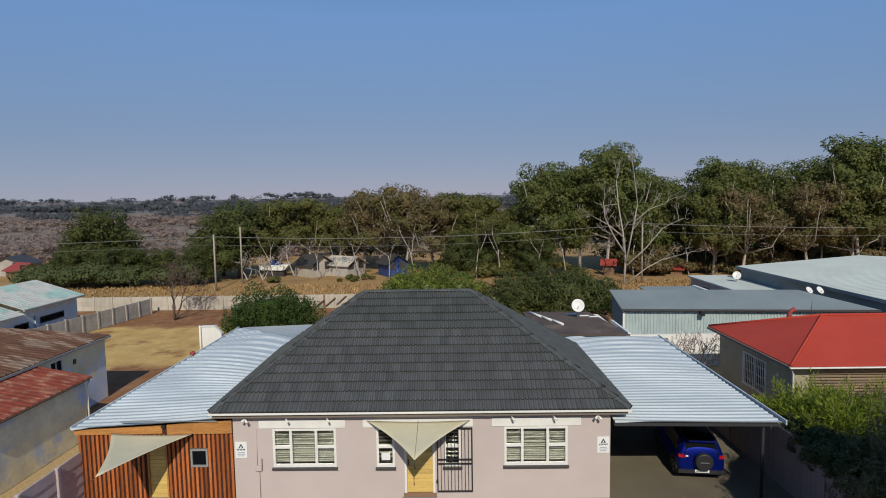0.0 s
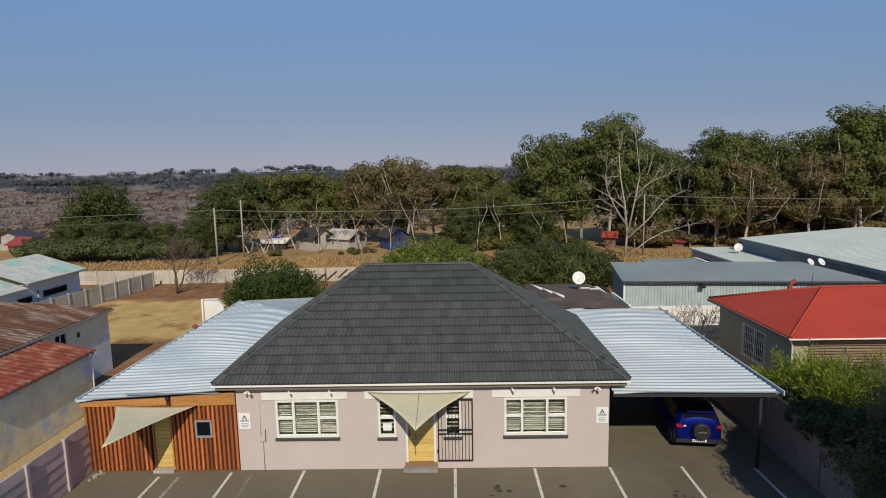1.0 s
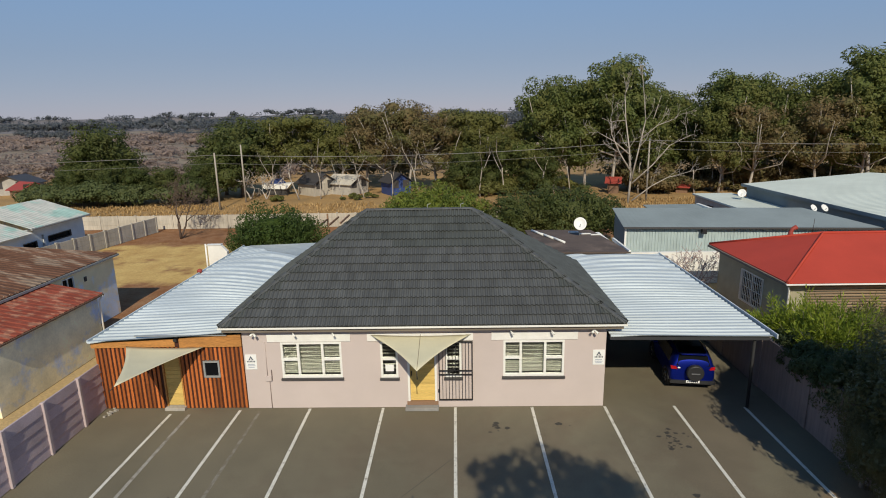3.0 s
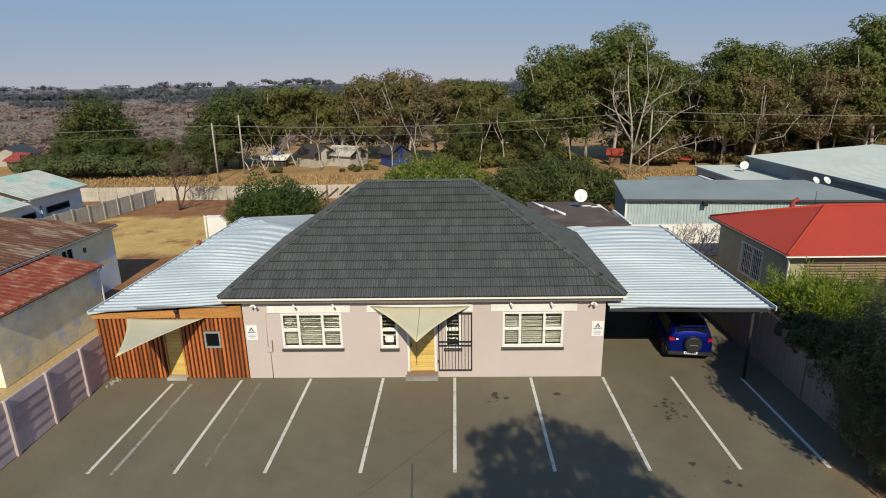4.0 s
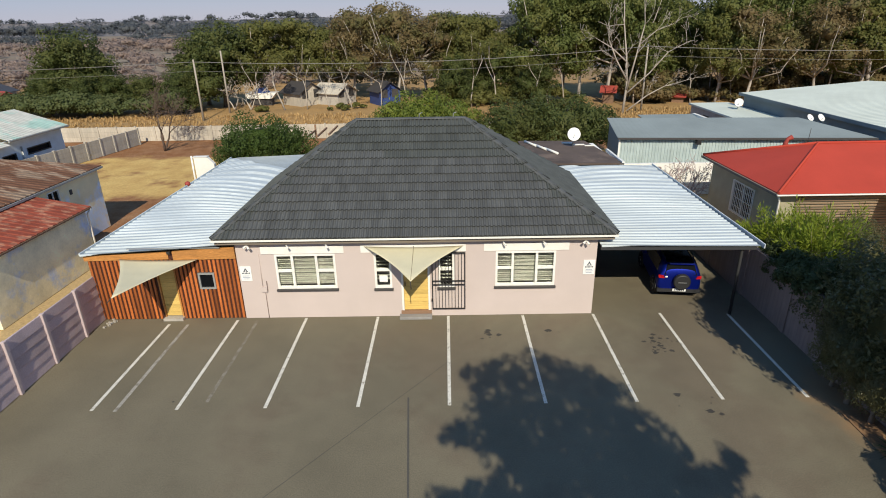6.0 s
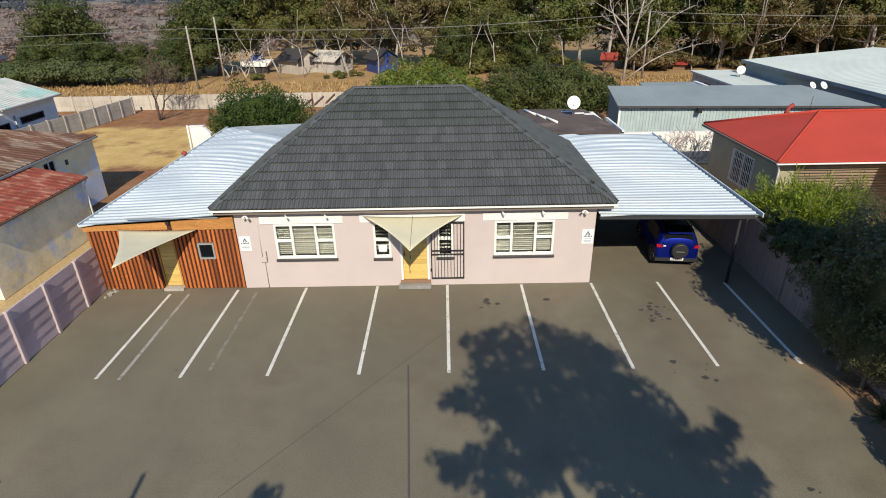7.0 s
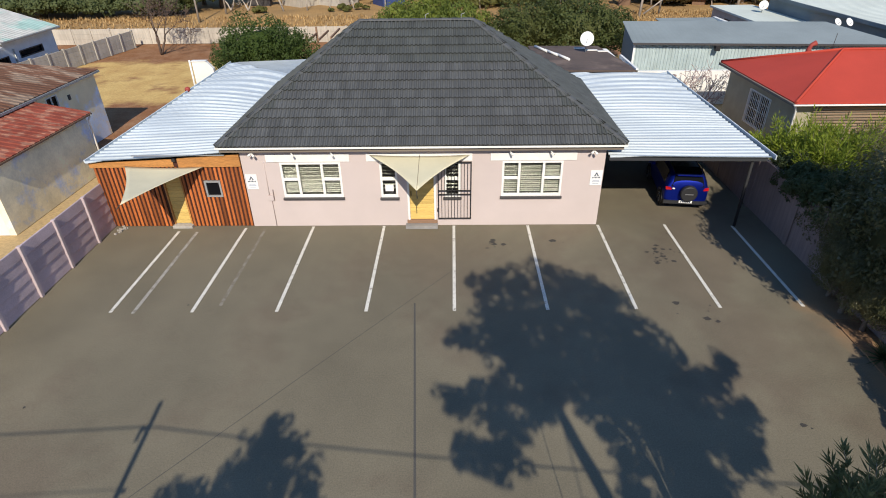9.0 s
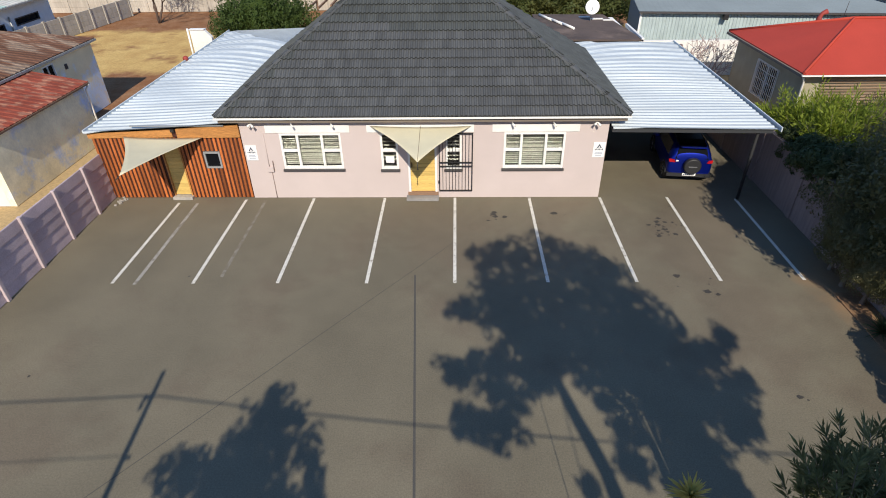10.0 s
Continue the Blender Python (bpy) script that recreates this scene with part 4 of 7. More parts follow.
for i in range(13):
    piece("plank", aplank, adoor, Matrix.Translation((0, 0, 0.12 + i * 0.142)))
part("door_step", boxes((ADOOR[0] - 0.02, -0.18, 0.0, ADOOR[1] + 0.02, 0.12, 0.10), bevel=0.008), M["concrete"], annex, "concrete doorstep")
awf = bmesh.new()
ax0, ax1, az0, az1 = AWIN
box(awf, ax0, -0.03, az0, ax0 + 0.06, 0.08, az1)
box(awf, ax1 - 0.06, -0.03, az0, ax1, 0.08, az1)
box(awf, ax0 + 0.06, -0.03, az1 - 0.06, ax1 - 0.06, 0.08, az1)
box(awf, ax0 + 0.06, -0.03, az0, ax1 - 0.06, 0.08, az0 + 0.06)
aw = part("window", awf, M["gutter_grey"], annex, "small square window with a pale frame")
part("pane", boxes((ax0 + 0.062, 0.02, az0 + 0.062, ax1 - 0.062, 0.026, az1 - 0.062)), M["car_glass"], aw)

# ---- carport ----
carport = thing("carport", (8.6, 4.5, 0), "open carport with galvanised corrugated roof on dark posts", "carport")
CX0, CX1, CY0, CY1, CZ = 6.10, 11.28, -0.36, 10.3, 2.68
part("roof_sheet", corrugated((CX0, CY0, CZ), (CX1, CY0, CZ - 0.09), (CX0 + 0.1, CY1, CZ + 0.05), (CX1 + 0.1, CY1, CZ + 0.02), 10.6, 0.26, 0.025, bow=0.9, segs=16, stretch=3.0), M["zinc"], carport, "shiny galvanised corrugated roof sheeting")
part("edge_flashing", prism([(CY0 - 0.01, CZ - 0.17), (CY1, CZ - 0.06), (CY1, CZ + 0.09), (CY0 - 0.01, CZ - 0.02)], "x", CX1 + 0.103, CX1 + 0.14), M["zinc"], carport, "folded metal edge strip")
part("front_beam", prism([(CX0, CZ - 0.16), (CX1 - 0.1, CZ - 0.23), (CX1 - 0.1, CZ - 0.135), (CX0, CZ - 0.055)], "y", CY0 + 0.03, CY0 + 0.11), M["beam_dark"], carport, "grey steel beam")
# unseen dark sheet, added to keep bounced light off the car
part("ceiling_lining", boxes((CX0 + 0.02, CY0 + 0.15, CZ - 0.135, CX1 - 0.12, CY1 - 0.25, CZ - 0.115)), M["post_dark"], carport, "dark sheet added under the roof to cut bounced light")
part("back_beam", boxes((CX0, CY1 - 0.2, CZ - 0.15, CX1, CY1 - 0.12, CZ - 0.005)), M["gutter_grey"], carport)
for y in (2.4, 4.9, 7.4):
    part("purlin", boxes((CX0, y, CZ - 0.22, CX1 - 0.05, y + 0.05, CZ - 0.14)), M["post_dark"], carport)
for y in (-0.2, 4.6, 9.3):
    part("post", tube(bmesh.new(), [(10.78, y, 0), (10.78, y, CZ - 0.22)], [0.05, 0.05], 10), M["post_dark"], carport, "dark steel post")
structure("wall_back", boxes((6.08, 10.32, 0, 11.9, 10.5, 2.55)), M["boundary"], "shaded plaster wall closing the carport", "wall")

# boundary wall on that side
wall_e = bmesh.new()
for i in range(9):
    box(wall_e, 11.90, 9.6 - (i + 1) * 2.75 + 0.012, -0.1, 12.08, 9.6 - i * 2.75, 1.95)
    box(wall_e, 11.86, 9.6 - i * 2.75 - 0.11, -0.1, 11.898, 9.6 - i * 2.75 + 0.11, 1.93)
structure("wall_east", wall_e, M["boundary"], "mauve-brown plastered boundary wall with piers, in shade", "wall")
structure("planting_bed", boxes((11.15, -26, -0.1, 11.85, -5.4, 0.03)), M["soil"], "strip of orange soil along the wall", "soil")

# ---- precast fence on the other side ----
fence = thing("precast_fence", (-11.0, -6, 0), "mauve painted precast concrete panel fence with posts", "fence")
post = mesh_of("post", boxes((-0.055, -0.06, 0, 0.062, 0.06, 1.72), bevel=0.012), M["precast_post"])
slab = bmesh.new()
box(slab, -0.03, 0.05, -0.006, 0.02, 1.50, 0.338, bevel=0.012)
slab = mesh_of("panel", slab, M["precast"])
for i in range(13):
    y = 0.42 - 1.55 * i
    piece("post", post, fence, Matrix.Translation((-11.0, y - 1.55, 0)))
    for k in range(5):
        piece("panel", slab, fence, Matrix.Translation((-11.02 + 0.006 * ((i * 7 + k * 3) % 3), y - 1.55, 0.02 + k * 0.333)) @ Matrix.Rotation(radians(-4), 4, "Y"))
debris = bmesh.new()
for i in range(14):
    _p = _rng.normal(size=3) * (0.10, 0.16, 0.0)
    k = 0.02 + 0.035 * _rng.random()
    box(debris, -10.78 + abs(_p[0]) - k, -0.38 + _p[1] - 0.7 * k, -0.01, -10.78 + abs(_p[0]) + k, -0.38 + _p[1] + 0.7 * k, 0.02 + 0.07 * _rng.random(), bevel=0.008)
single("rubble", debris, M["concrete"], "small heap of pale broken rubble by the fence", "rubble")

# ---- the car ----
car = thing("car", (9.42, 3.4, 0), "blue compact sport utility car with a rear-mounted spare wheel", "car")


def car_body():
    bm = bmesh.new()
    # y, underside, belt, top, half widths at belt and at the top
    st = [(1.36, 0.48, 0.98, 1.00, 0.72, 0.60), (1.40, 0.36, 1.02, 1.30, 0.84, 0.62), (1.55, 0.30, 1.06, 1.58, 0.88, 0.64), (2.1, 0.26, 1.05, 1.64, 0.885, 0.66), (3.0, 0.26, 1.03, 1.65, 0.885, 0.66),
          (3.7, 0.26, 1.01, 1.58, 0.88, 0.63), (4.25, 0.26, 1.0, 1.12, 0.87, 0.70), (4.9, 0.28, 0.92, 0.98, 0.85, 0.66), (5.35, 0.32, 0.80, 0.84, 0.78, 0.58), (5.5, 0.40, 0.66, 0.68, 0.66, 0.50)]
    rows = []
    for y, zu, zb, zt, hb, ht in st:
        side = [(0.0, zu), (hb * 0.86, zu), (hb * 0.97, zu + 0.10), (hb, zu + (zb - zu) * 0.55), (hb * 0.97, zb), (hb * 0.97 + (ht - hb * 0.97) * 0.8, zb + (zt - zb) * 0.72), (ht * 0.86, zt - 0.015), (0.0, zt)]
        ring = [bm.verts.new((9.42 + x, y, z)) for x, z in side] + [bm.verts.new((9.42 - x, y, z)) for x, z in side[-2:0:-1]]
        rows.append(ring)
    k = len(rows[0])
    for r, q in zip(rows, rows[1:]):
        for i in range(k):
            bm.faces.new((r[i], q[i], q[(i + 1) % k], r[(i + 1) % k])).smooth = True
    bm.faces.new(rows[0])
    bm.faces.new(rows[-1][::-1])
    bmesh.ops.recalc_face_normals(bm, faces=bm.faces)
    return bm


body = part("body", car_body(), M["car_blue"], car, "glossy blue bodywork")
_m = body.modifiers.new("smooth", "SUBSURF")
_m.levels = _m.render_levels = 2


def car_panel(points, lift, mat, name, label=""):
    bm = bmesh.new()
    a = [bm.verts.new(p) for p in points]
    b = [bm.verts.new(Vector(p) + Vector(lift)) for p in points]
    bm.faces.new(a)
    bm.faces.new(b[::-1])
    for i in range(len(a)):
        j = (i + 1) % len(a)
        bm.faces.new((a[i], b[i], b[j], a[j]))
    bmesh.ops.recalc_face_normals(bm, faces=bm.faces)
    bmesh.ops.bevel(bm, geom=bm.edges[:], offset=0.012, segments=2, affect="EDGES")
    return part(name, bm, mat, car, label)


X = 9.42
car_panel([(X - 0.66, 1.375, 1.08), (X + 0.66, 1.375, 1.08), (X + 0.52, 1.475, 1.50), (X - 0.52, 1.475, 1.50)], (0, 0.06, 0.03), M["car_glass"], "rear_window", "dark tinted rear window")
for s in (-1, 1):
    car_panel([(X + s * 0.83, 1.75, 1.10), (X + s * 0.83, 3.9, 1.08), (X + s * 0.66, 3.4, 1.50), (X + s * 0.66, 1.95, 1.52)], (s * 0.02, 0, 0.01), M["car_glass"], "side_window", "dark side window")
    car_panel([(X + s * 0.60, 1.335, 0.94), (X + s * 0.83, 1.40, 0.92), (X + s * 0.85, 1.42, 1.05), (X + s * 0.66, 1.335, 1.06)], (0, 0.06, 0), M["tail_red"], "tail_light", "red tail light")
    part("roof_rail", tube(bmesh.new(), [(X + s * 0.56, 1.75, 1.62), (X + s * 0.57, 2.0, 1.70), (X + s * 0.57, 3.3, 1.69), (X + s * 0.55, 3.6, 1.58)], [0.02] * 4, 6), M["car_plastic"], car)
    part("mirror", boxes((X + s * 0.90 - 0.08, 3.75, 1.02, X + s * 0.90 + 0.08, 3.87, 1.16), bevel=0.03), M["car_blue"], car, "blue wing mirror")
car_panel([(X - 0.60, 1.330, 0.98), (X - 0.50, 1.318, 0.99), (X - 0.50, 1.318, 1.04), (X - 0.60, 1.330, 1.04)], (0, 0.05, 0), M["paper"], "reverse_light", "small white reversing lamp")
# blue roof covered in black: the carport's shade put into the colour
part("roof_panel", prism([(1.62, 1.585), (2.1, 1.655), (3.0, 1.665), (3.6, 1.585), (3.6, 1.54), (3.0, 1.62), (2.1, 1.61), (1.62, 1.545)], "x", X - 0.53, X + 0.53), M["car_glass"], car, "black sheet standing for shade on the blue roof")
car_panel([(X - 0.86, 1.30, 0.34), (X + 0.86, 1.30, 0.34), (X + 0.86, 1.31, 0.48), (X - 0.86, 1.31, 0.48)], (0, 0.16, 0), M["car_plastic"], "rear_bumper", "black plastic rear bumper")
car_panel([(X - 0.52, 1.50, 1.545), (X + 0.52, 1.50, 1.545), (X + 0.48, 1.33, 1.57), (X - 0.48, 1.33, 1.57)], (0, 0, 0.035), M["car_blue"], "roof_spoiler")
spare = part("spare_wheel", tube(bmesh.new(), [(X + 0.04, 1.36, 0.86), (X + 0.04, 1.30, 0.86), (X + 0.04, 1.17, 0.86), (X + 0.04, 1.12, 0.86)], [0.30, 0.335, 0.335, 0.29], 28), M["car_plastic"], car, "black spare wheel cover")
part("lettering_bar", boxes((X - 0.12, 1.113, 0.845, X + 0.20, 1.119, 0.885)), M["rim"], spare)
plate = part("number_plate", boxes((X - 0.26, 1.285, 0.40, X + 0.26, 1.298, 0.51), bevel=0.003), M["paper"], car, "white number plate with dark bars")
for i in range(6):
    part("lettering_bar", boxes((X - 0.21 + i * 0.072, 1.281, 0.425, X - 0.165 + i * 0.072, 1.2848, 0.485)), M["ink"], plate)
for sx in (-1, 1):
    for wy in (1.98, 4.52):
        xo = X + sx * 0.80
        ty = part("wheel", tube(bmesh.new(), [(xo - sx * 0.13, wy, 0.335), (xo - sx * 0.10, wy, 0.335), (xo + sx * 0.07, wy, 0.335), (xo + sx * 0.10, wy, 0.335)], [0.29, 0.335, 0.335, 0.285], 26), M["tyre"], car, "black tyre with silver alloy rim")
        part("rim", tube(bmesh.new(), [(xo + sx * 0.06, wy, 0.335), (xo + sx * 0.105, wy, 0.335)], [0.215, 0.205], 20), M["rim"], ty, "silver alloy rim")
        hub = bmesh.new()
        for k in range(5):
            a = 2 * math.pi * k / 5
            tube(hub, [(xo + sx * 0.108, wy + 0.04 * math.cos(a + 0.6), 0.335 + 0.04 * math.sin(a + 0.6)), (xo + sx * 0.108, wy + 0.19 * math.cos(a + 0.6), 0.335 + 0.19 * math.sin(a + 0.6))], [0.035, 0.05], 5)
        part("spokes", hub, M["car_plastic"], ty)
        arch = bmesh.new()
        tube(arch, [(X + sx * 0.865, wy + 0.40 * math.cos(radians(a)), 0.335 + 0.40 * math.sin(radians(a))) for a in range(-10, 191, 20)], [0.035] * 11, 6)
        part("wheel_arch", arch, M["car_plastic"], car)

# parked at a slight angle, nose towards the boundary wall
car.matrix_basis = Matrix.Translation((9.42, 0.95, 0)) @ Matrix.Rotation(radians(-7), 4, "Z") @ Matrix.Diagonal((0.88, 0.89, 0.88, 1)) @ Matrix.Translation((0, 2.05, 0))

# ---- neighbour with rusted roofs ----
old_house = thing("old_house", (-19, 5, 0), "old plastered house with a rusted corrugated roof", "house")
part("wall", wall_cells(bmesh.new(), "y", -6.0, 10.0, 0, 3.15, -16.62, -16.4, [(6.15, 6.95, 2.25, 2.86)]), M["old_blue"], old_house, "flaking blue and ochre plaster wall")
part("wall", boxes((-24, 9.78, 0, -16.623, 10.0, 3.15)), M["old_blue"], old_house)
part("wall", boxes((-24, -6.0, 0, -16.623, -5.78, 3.15)), M["white_plaster"], old_house)
part("wall", boxes((-24.22, -6.0, 0, -24.0, 10.0, 3.15)), M["old_wall"], old_house)


def ribbed_slope(a, b, c, d, ribs_len, pitch, amp):
    return corrugated(a, b, c, d, ribs_len, pitch, amp, 0.025)


part("roof", ribbed_slope((-16.30, -6.3, 3.13), (-20.4, -3.0, 4.35), (-16.30, 10.3, 3.13), (-20.4, 7.0, 4.35), 16.6, 0.3, 0.02), M["rust_roof"], old_house, "rusted corrugated iron roof")
part("roof", ribbed_slope((-16.30, 10.3, 3.13), (-20.4, 7.0, 4.35), (-24.6, 10.3, 3.2), (-20.4, 7.0, 4.35), 8.0, 0.3, 0.02), M["rust_roof"], old_house, "rusted corrugated iron roof")
part("roof", ribbed_slope((-24.6, -6.3, 3.2), (-20.4, -3.0, 4.35), (-24.6, 10.3, 3.2), (-20.4, 7.0, 4.35), 16.6, 0.3, 0.02), M["rust_roof"], old_house)
part("gutter", boxes((-16.35, -6.2, 3.0, -16.24, 10.3, 3.09)), M["gutter_grey"], old_house, "pale weathered gutter")
ow = part("window", boxes((-16.5, 6.15, 2.25, -16.39, 6.20, 2.86), (-16.5, 6.90, 2.25, -16.39, 6.95, 2.86), (-16.5, 6.20, 2.81, -16.39, 6.90, 2.86), (-16.5, 6.20, 2.25, -16.39, 6.90, 2.30), (-16.48, 6.53, 2.30, -16.41, 6.57, 2.81)), M["white"], old_house, "white steel window")
part("pane", boxes((-16.46, 6.20, 2.30, -16.455, 6.90, 2.81)), M["car_glass"], ow)
part("wall_vent", boxes((-16.40, 7.62, 2.38, -16.36, 7.78, 2.60)), M["sill"], old_house)
# lean-to with red rusted roof
part("wall", boxes((-14.42, -0.6, 0, -14.2, 5.1, 2.50)), M["old_wall"], old_house, "stained ochre plaster wall with bluish patches")
part("wall", boxes((-16.38, -0.6, 0, -14.423, -0.38, 2.50)), M["white_plaster"], old_house, "white painted end wall")
part("wall", boxes((-16.38, 4.88, 0, -14.423, 5.1, 2.50)), M["old_wall"], old_house)
part("roof", ribbed_slope((-14.06, -0.75, 2.53), (-16.38, -0.75, 2.98), (-14.06, 5.35, 2.53), (-16.38, 5.35, 2.98), 6.1, 0.3, 0.015), M["red_rust"], old_house, "faded red rusted lean-to roof")
part("gutter", boxes((-14.09, -0.72, 2.44, -14.02, 5.32, 2.5)), M["timber_old"], old_house)
part("downpipe", tube(bmesh.new(), [(-14.03, 5.25, 2.46), (-14.13, 5.12, 2.25), (-14.14, 5.12, 0.1)], [0.04] * 3, 8), M["white"], old_house, "white downpipe")

# ---- pale blue house with mint roof ----
mint = thing("mint_roof_house", (-29, 17, 0), "pale blue house with a faded mint-green metal roof", "house")
part("wall", wall_cells(bmesh.new(), "y", 8.0, 22.3, 0.76, 3.1, -26.3, -26.1, [(16.4, 17.6, 1.4, 2.3), (18.6, 20.9, 1.95, 2.4)]), M["pale_blue"], mint)
part("wall", boxes((-33, 22.1, 0.76, -26.303, 22.3, 3.1)), M["pale_blue"], mint)
part("wall", boxes((-33, 8.0, 0.76, -26.303, 8.2, 3.1)), M["pale_blue"], mint)
part("wall", boxes((-33.2, 8.0, 0.76, -33.0, 22.3, 3.1)), M["pale_blue"], mint)
part("gable", prism([(-33.0, 3.1), (-26.3, 3.1), (-29.0, 4.2)], "y", 22.1, 22.25), M["pale_blue"], mint)
part("roof", corrugated((-25.7, 16.8, 3.22), (-29.2, 16.8, 4.35), (-25.7, 22.6, 3.22), (-29.2, 22.6, 4.35), 5.8, 0.3, 0.015), M["mint_roof"], mint, "weathered mint-green roof sheeting")
part("roof", corrugated((-33.2, 16.8, 3.22), (-29.2, 16.8, 4.35), (-33.2, 22.6, 3.22), (-29.2, 22.6, 4.35), 5.8, 0.3, 0.015), M["mint_roof"], mint)
part("roof", corrugated((-25.6, 7.6, 2.95), (-29.2, 7.6, 4.1), (-25.6, 16.78, 2.95), (-29.2, 16.78, 4.1), 9.2, 0.3, 0.015), M["mint_roof"], mint, "turquoise painted lower roof")
part("gutter", boxes((-25.75, 16.8, 3.10, -25.64, 22.6, 3.19)), M["gutter_grey"], mint)
for a, b, c, d in ((16.4, 17.6, 1.4, 2.3), (18.6, 20.9, 1.95, 2.4)):
    w = part("window", boxes((-26.24, a, c, -26.08, a + 0.06, d), (-26.24, b - 0.06, c, -26.08, b, d), (-26.24, a + 0.06, d - 0.06, -26.08, b - 0.06, d), (-26.24, a + 0.06, c, -26.08, b - 0.06, c + 0.06)), M["sill"], mint, "dark framed window")
    part("pane", boxes((-26.2, a + 0.06, c + 0.06, -26.19, b - 0.06, d - 0.06)), M["car_glass"], w)
part("pipe", tube(bmesh.new(), [(-26.03, 18.1, 0.78), (-26.03, 18.1, 2.6)], [0.05, 0.05], 6), M["gutter_grey"], mint)

# set back behind the yard's fence
mint.matrix_basis = Matrix.Translation((-0.099, 1.548, -0.861)) @ Matrix.Scale(1.09, 4) @ mint.matrix_basis

# ---- concrete fences of the yard ----
yard_fence = thing("concrete_fence", (-25, 24, 0), "grey precast concrete fence with posts across the yard", "fence")
cpost = mesh_of("post", boxes((-0.07, -0.07, 0, 0.09, 0.07, 1.42), bevel=0.01), M["yard_concrete"])
cpanel = mesh_of("panel", boxes((-0.03, 0.075, 0.0, 0.03, 1.425, 0.333), bevel=0.008), M["yard_concrete"])
a_, b_ = Vector((-28.12, 16.5, 0)), Vector((-25.55, 32.4, 0))
turn = Matrix.Rotation(math.atan2(a_.x - b_.x, b_.y - a_.y), 4, "Z")
for i in range(11):
    o = a_.lerp(b_, i / 10.7)
    piece("post", cpost, yard_fence, Matrix.Translation(o) @ turn)
    for k in range(4):
        if i < 10:
            piece("panel", cpanel, yard_fence, Matrix.Translation(o + Vector((0, 0, k * 0.338))) @ turn)
back_wall = thing("back_fence", (-20, 33, 0), "long pale concrete panel wall behind the yard", "fence")
bpost = mesh_of("post", boxes((-0.07, -0.08, 0, 0.07, 0.08, 1.32), bevel=0.01), M["pale_concrete"])
bpanel = mesh_of("panel", boxes((0.075, -0.03, 0, 1.625, 0.03, 0.42), bevel=0.006), M["pale_concrete"])
for i in range(32):
    x = -42 + i * 1.7
    piece("post", bpost, back_wall, Matrix.Translation((x, 32.9, 0)))
    for k in range(3):
        piece("panel", bpanel, back_wall, Matrix.Translation((x, 32.9, k * 0.425)))

# ---- outhouses behind the main house ----
white_shed = thing("screen_wall", (-13.2, 15.6, 0), "white plastered screen wall with a sloping end", "wall")
part("wall", prism([(-13.75, -0.02), (-12.6, -0.02), (-12.6, 2.0), (-12.95, 2.40), (-13.75, 2.40)], "y", 15.0, 15.25), M["white_plaster"], white_shed)
part("downpipe", tube(bmesh.new(), [(-13.83, 14.93, 2.5), (-13.86, 14.93, -0.02)], [0.05, 0.05], 8), M["white"], white_shed)
part("roof_edge", boxes((-13.8, 14.96, 2.403, -12.93, 15.3, 2.44)), M["white"], white_shed)
single("red_bucket", tube(bmesh.new(), [(-11.22, 8.4, 2.53), (-11.22, 8.4, 2.66), (-11.24, 8.4, 2.72)], [0.11, 0.13, 0.05], 10), M["glow_red"], "faded red bucket lying on the annex roof edge", "bucket")

lumber = thing("pergola", (-7.2, 24, 0), "weathered timber pergola frame", "pergola")
for i in range(5):
    part("beam", boxes((-9.0 + i * 0.85, 22.5, 1.9 + 0.14 * i, -8.9 + i * 0.85, 26, 2.02 + 0.14 * i)), M["timber_old"], lumber)
for x, y in ((-9.0, 22.6), (-5.6, 22.6), (-9.0, 25.8), (-5.6, 25.8)):
    part("post", boxes((x, y, -0.02, x + 0.12, y + 0.12, 2.4)), M["timber_old"], lumber)

outhouse = thing("flat_roof_outhouse", (8, 13, 0), "low outbuilding with a stained brown flat roof", "outbuilding")
part("wall", boxes((5.6, 10.6, 0, 9.9, 16.2, 2.62)), M["white_plaster"], outhouse)
part("roof", solid([[(5.4, 10.5, 2.80), (10.05, 10.5, 2.76), (9.4, 16.4, 2.74), (5.4, 16.4, 2.78)]], 0.08), M["brown_roof"], outhouse, "brown stained roof sheets")
part("parapet", boxes((9.95, 10.5, 2.66, 10.07, 13.6, 2.84), bevel=0.005), M["white"], outhouse, "white roof edge")
for i in range(3):
    part("roof_rail", tube(bmesh.new(), [(5.75 + 0.42 * i, 15.9 - 1.0 * i, 2.86), (6.25 + 0.42 * i, 14.6 - 1.0 * i, 2.84)], [0.07, 0.07], 6), M["white"], outhouse, "white rail lying on the roof edge")
for x, y in ((8.2, 15.6), (8.8, 15.1), (9.35, 14.8)):
    part("roof_patch", boxes((x - 0.3, y - 0.08, 2.755, x + 0.3, y + 0.08, 2.80)), M["white"], outhouse)


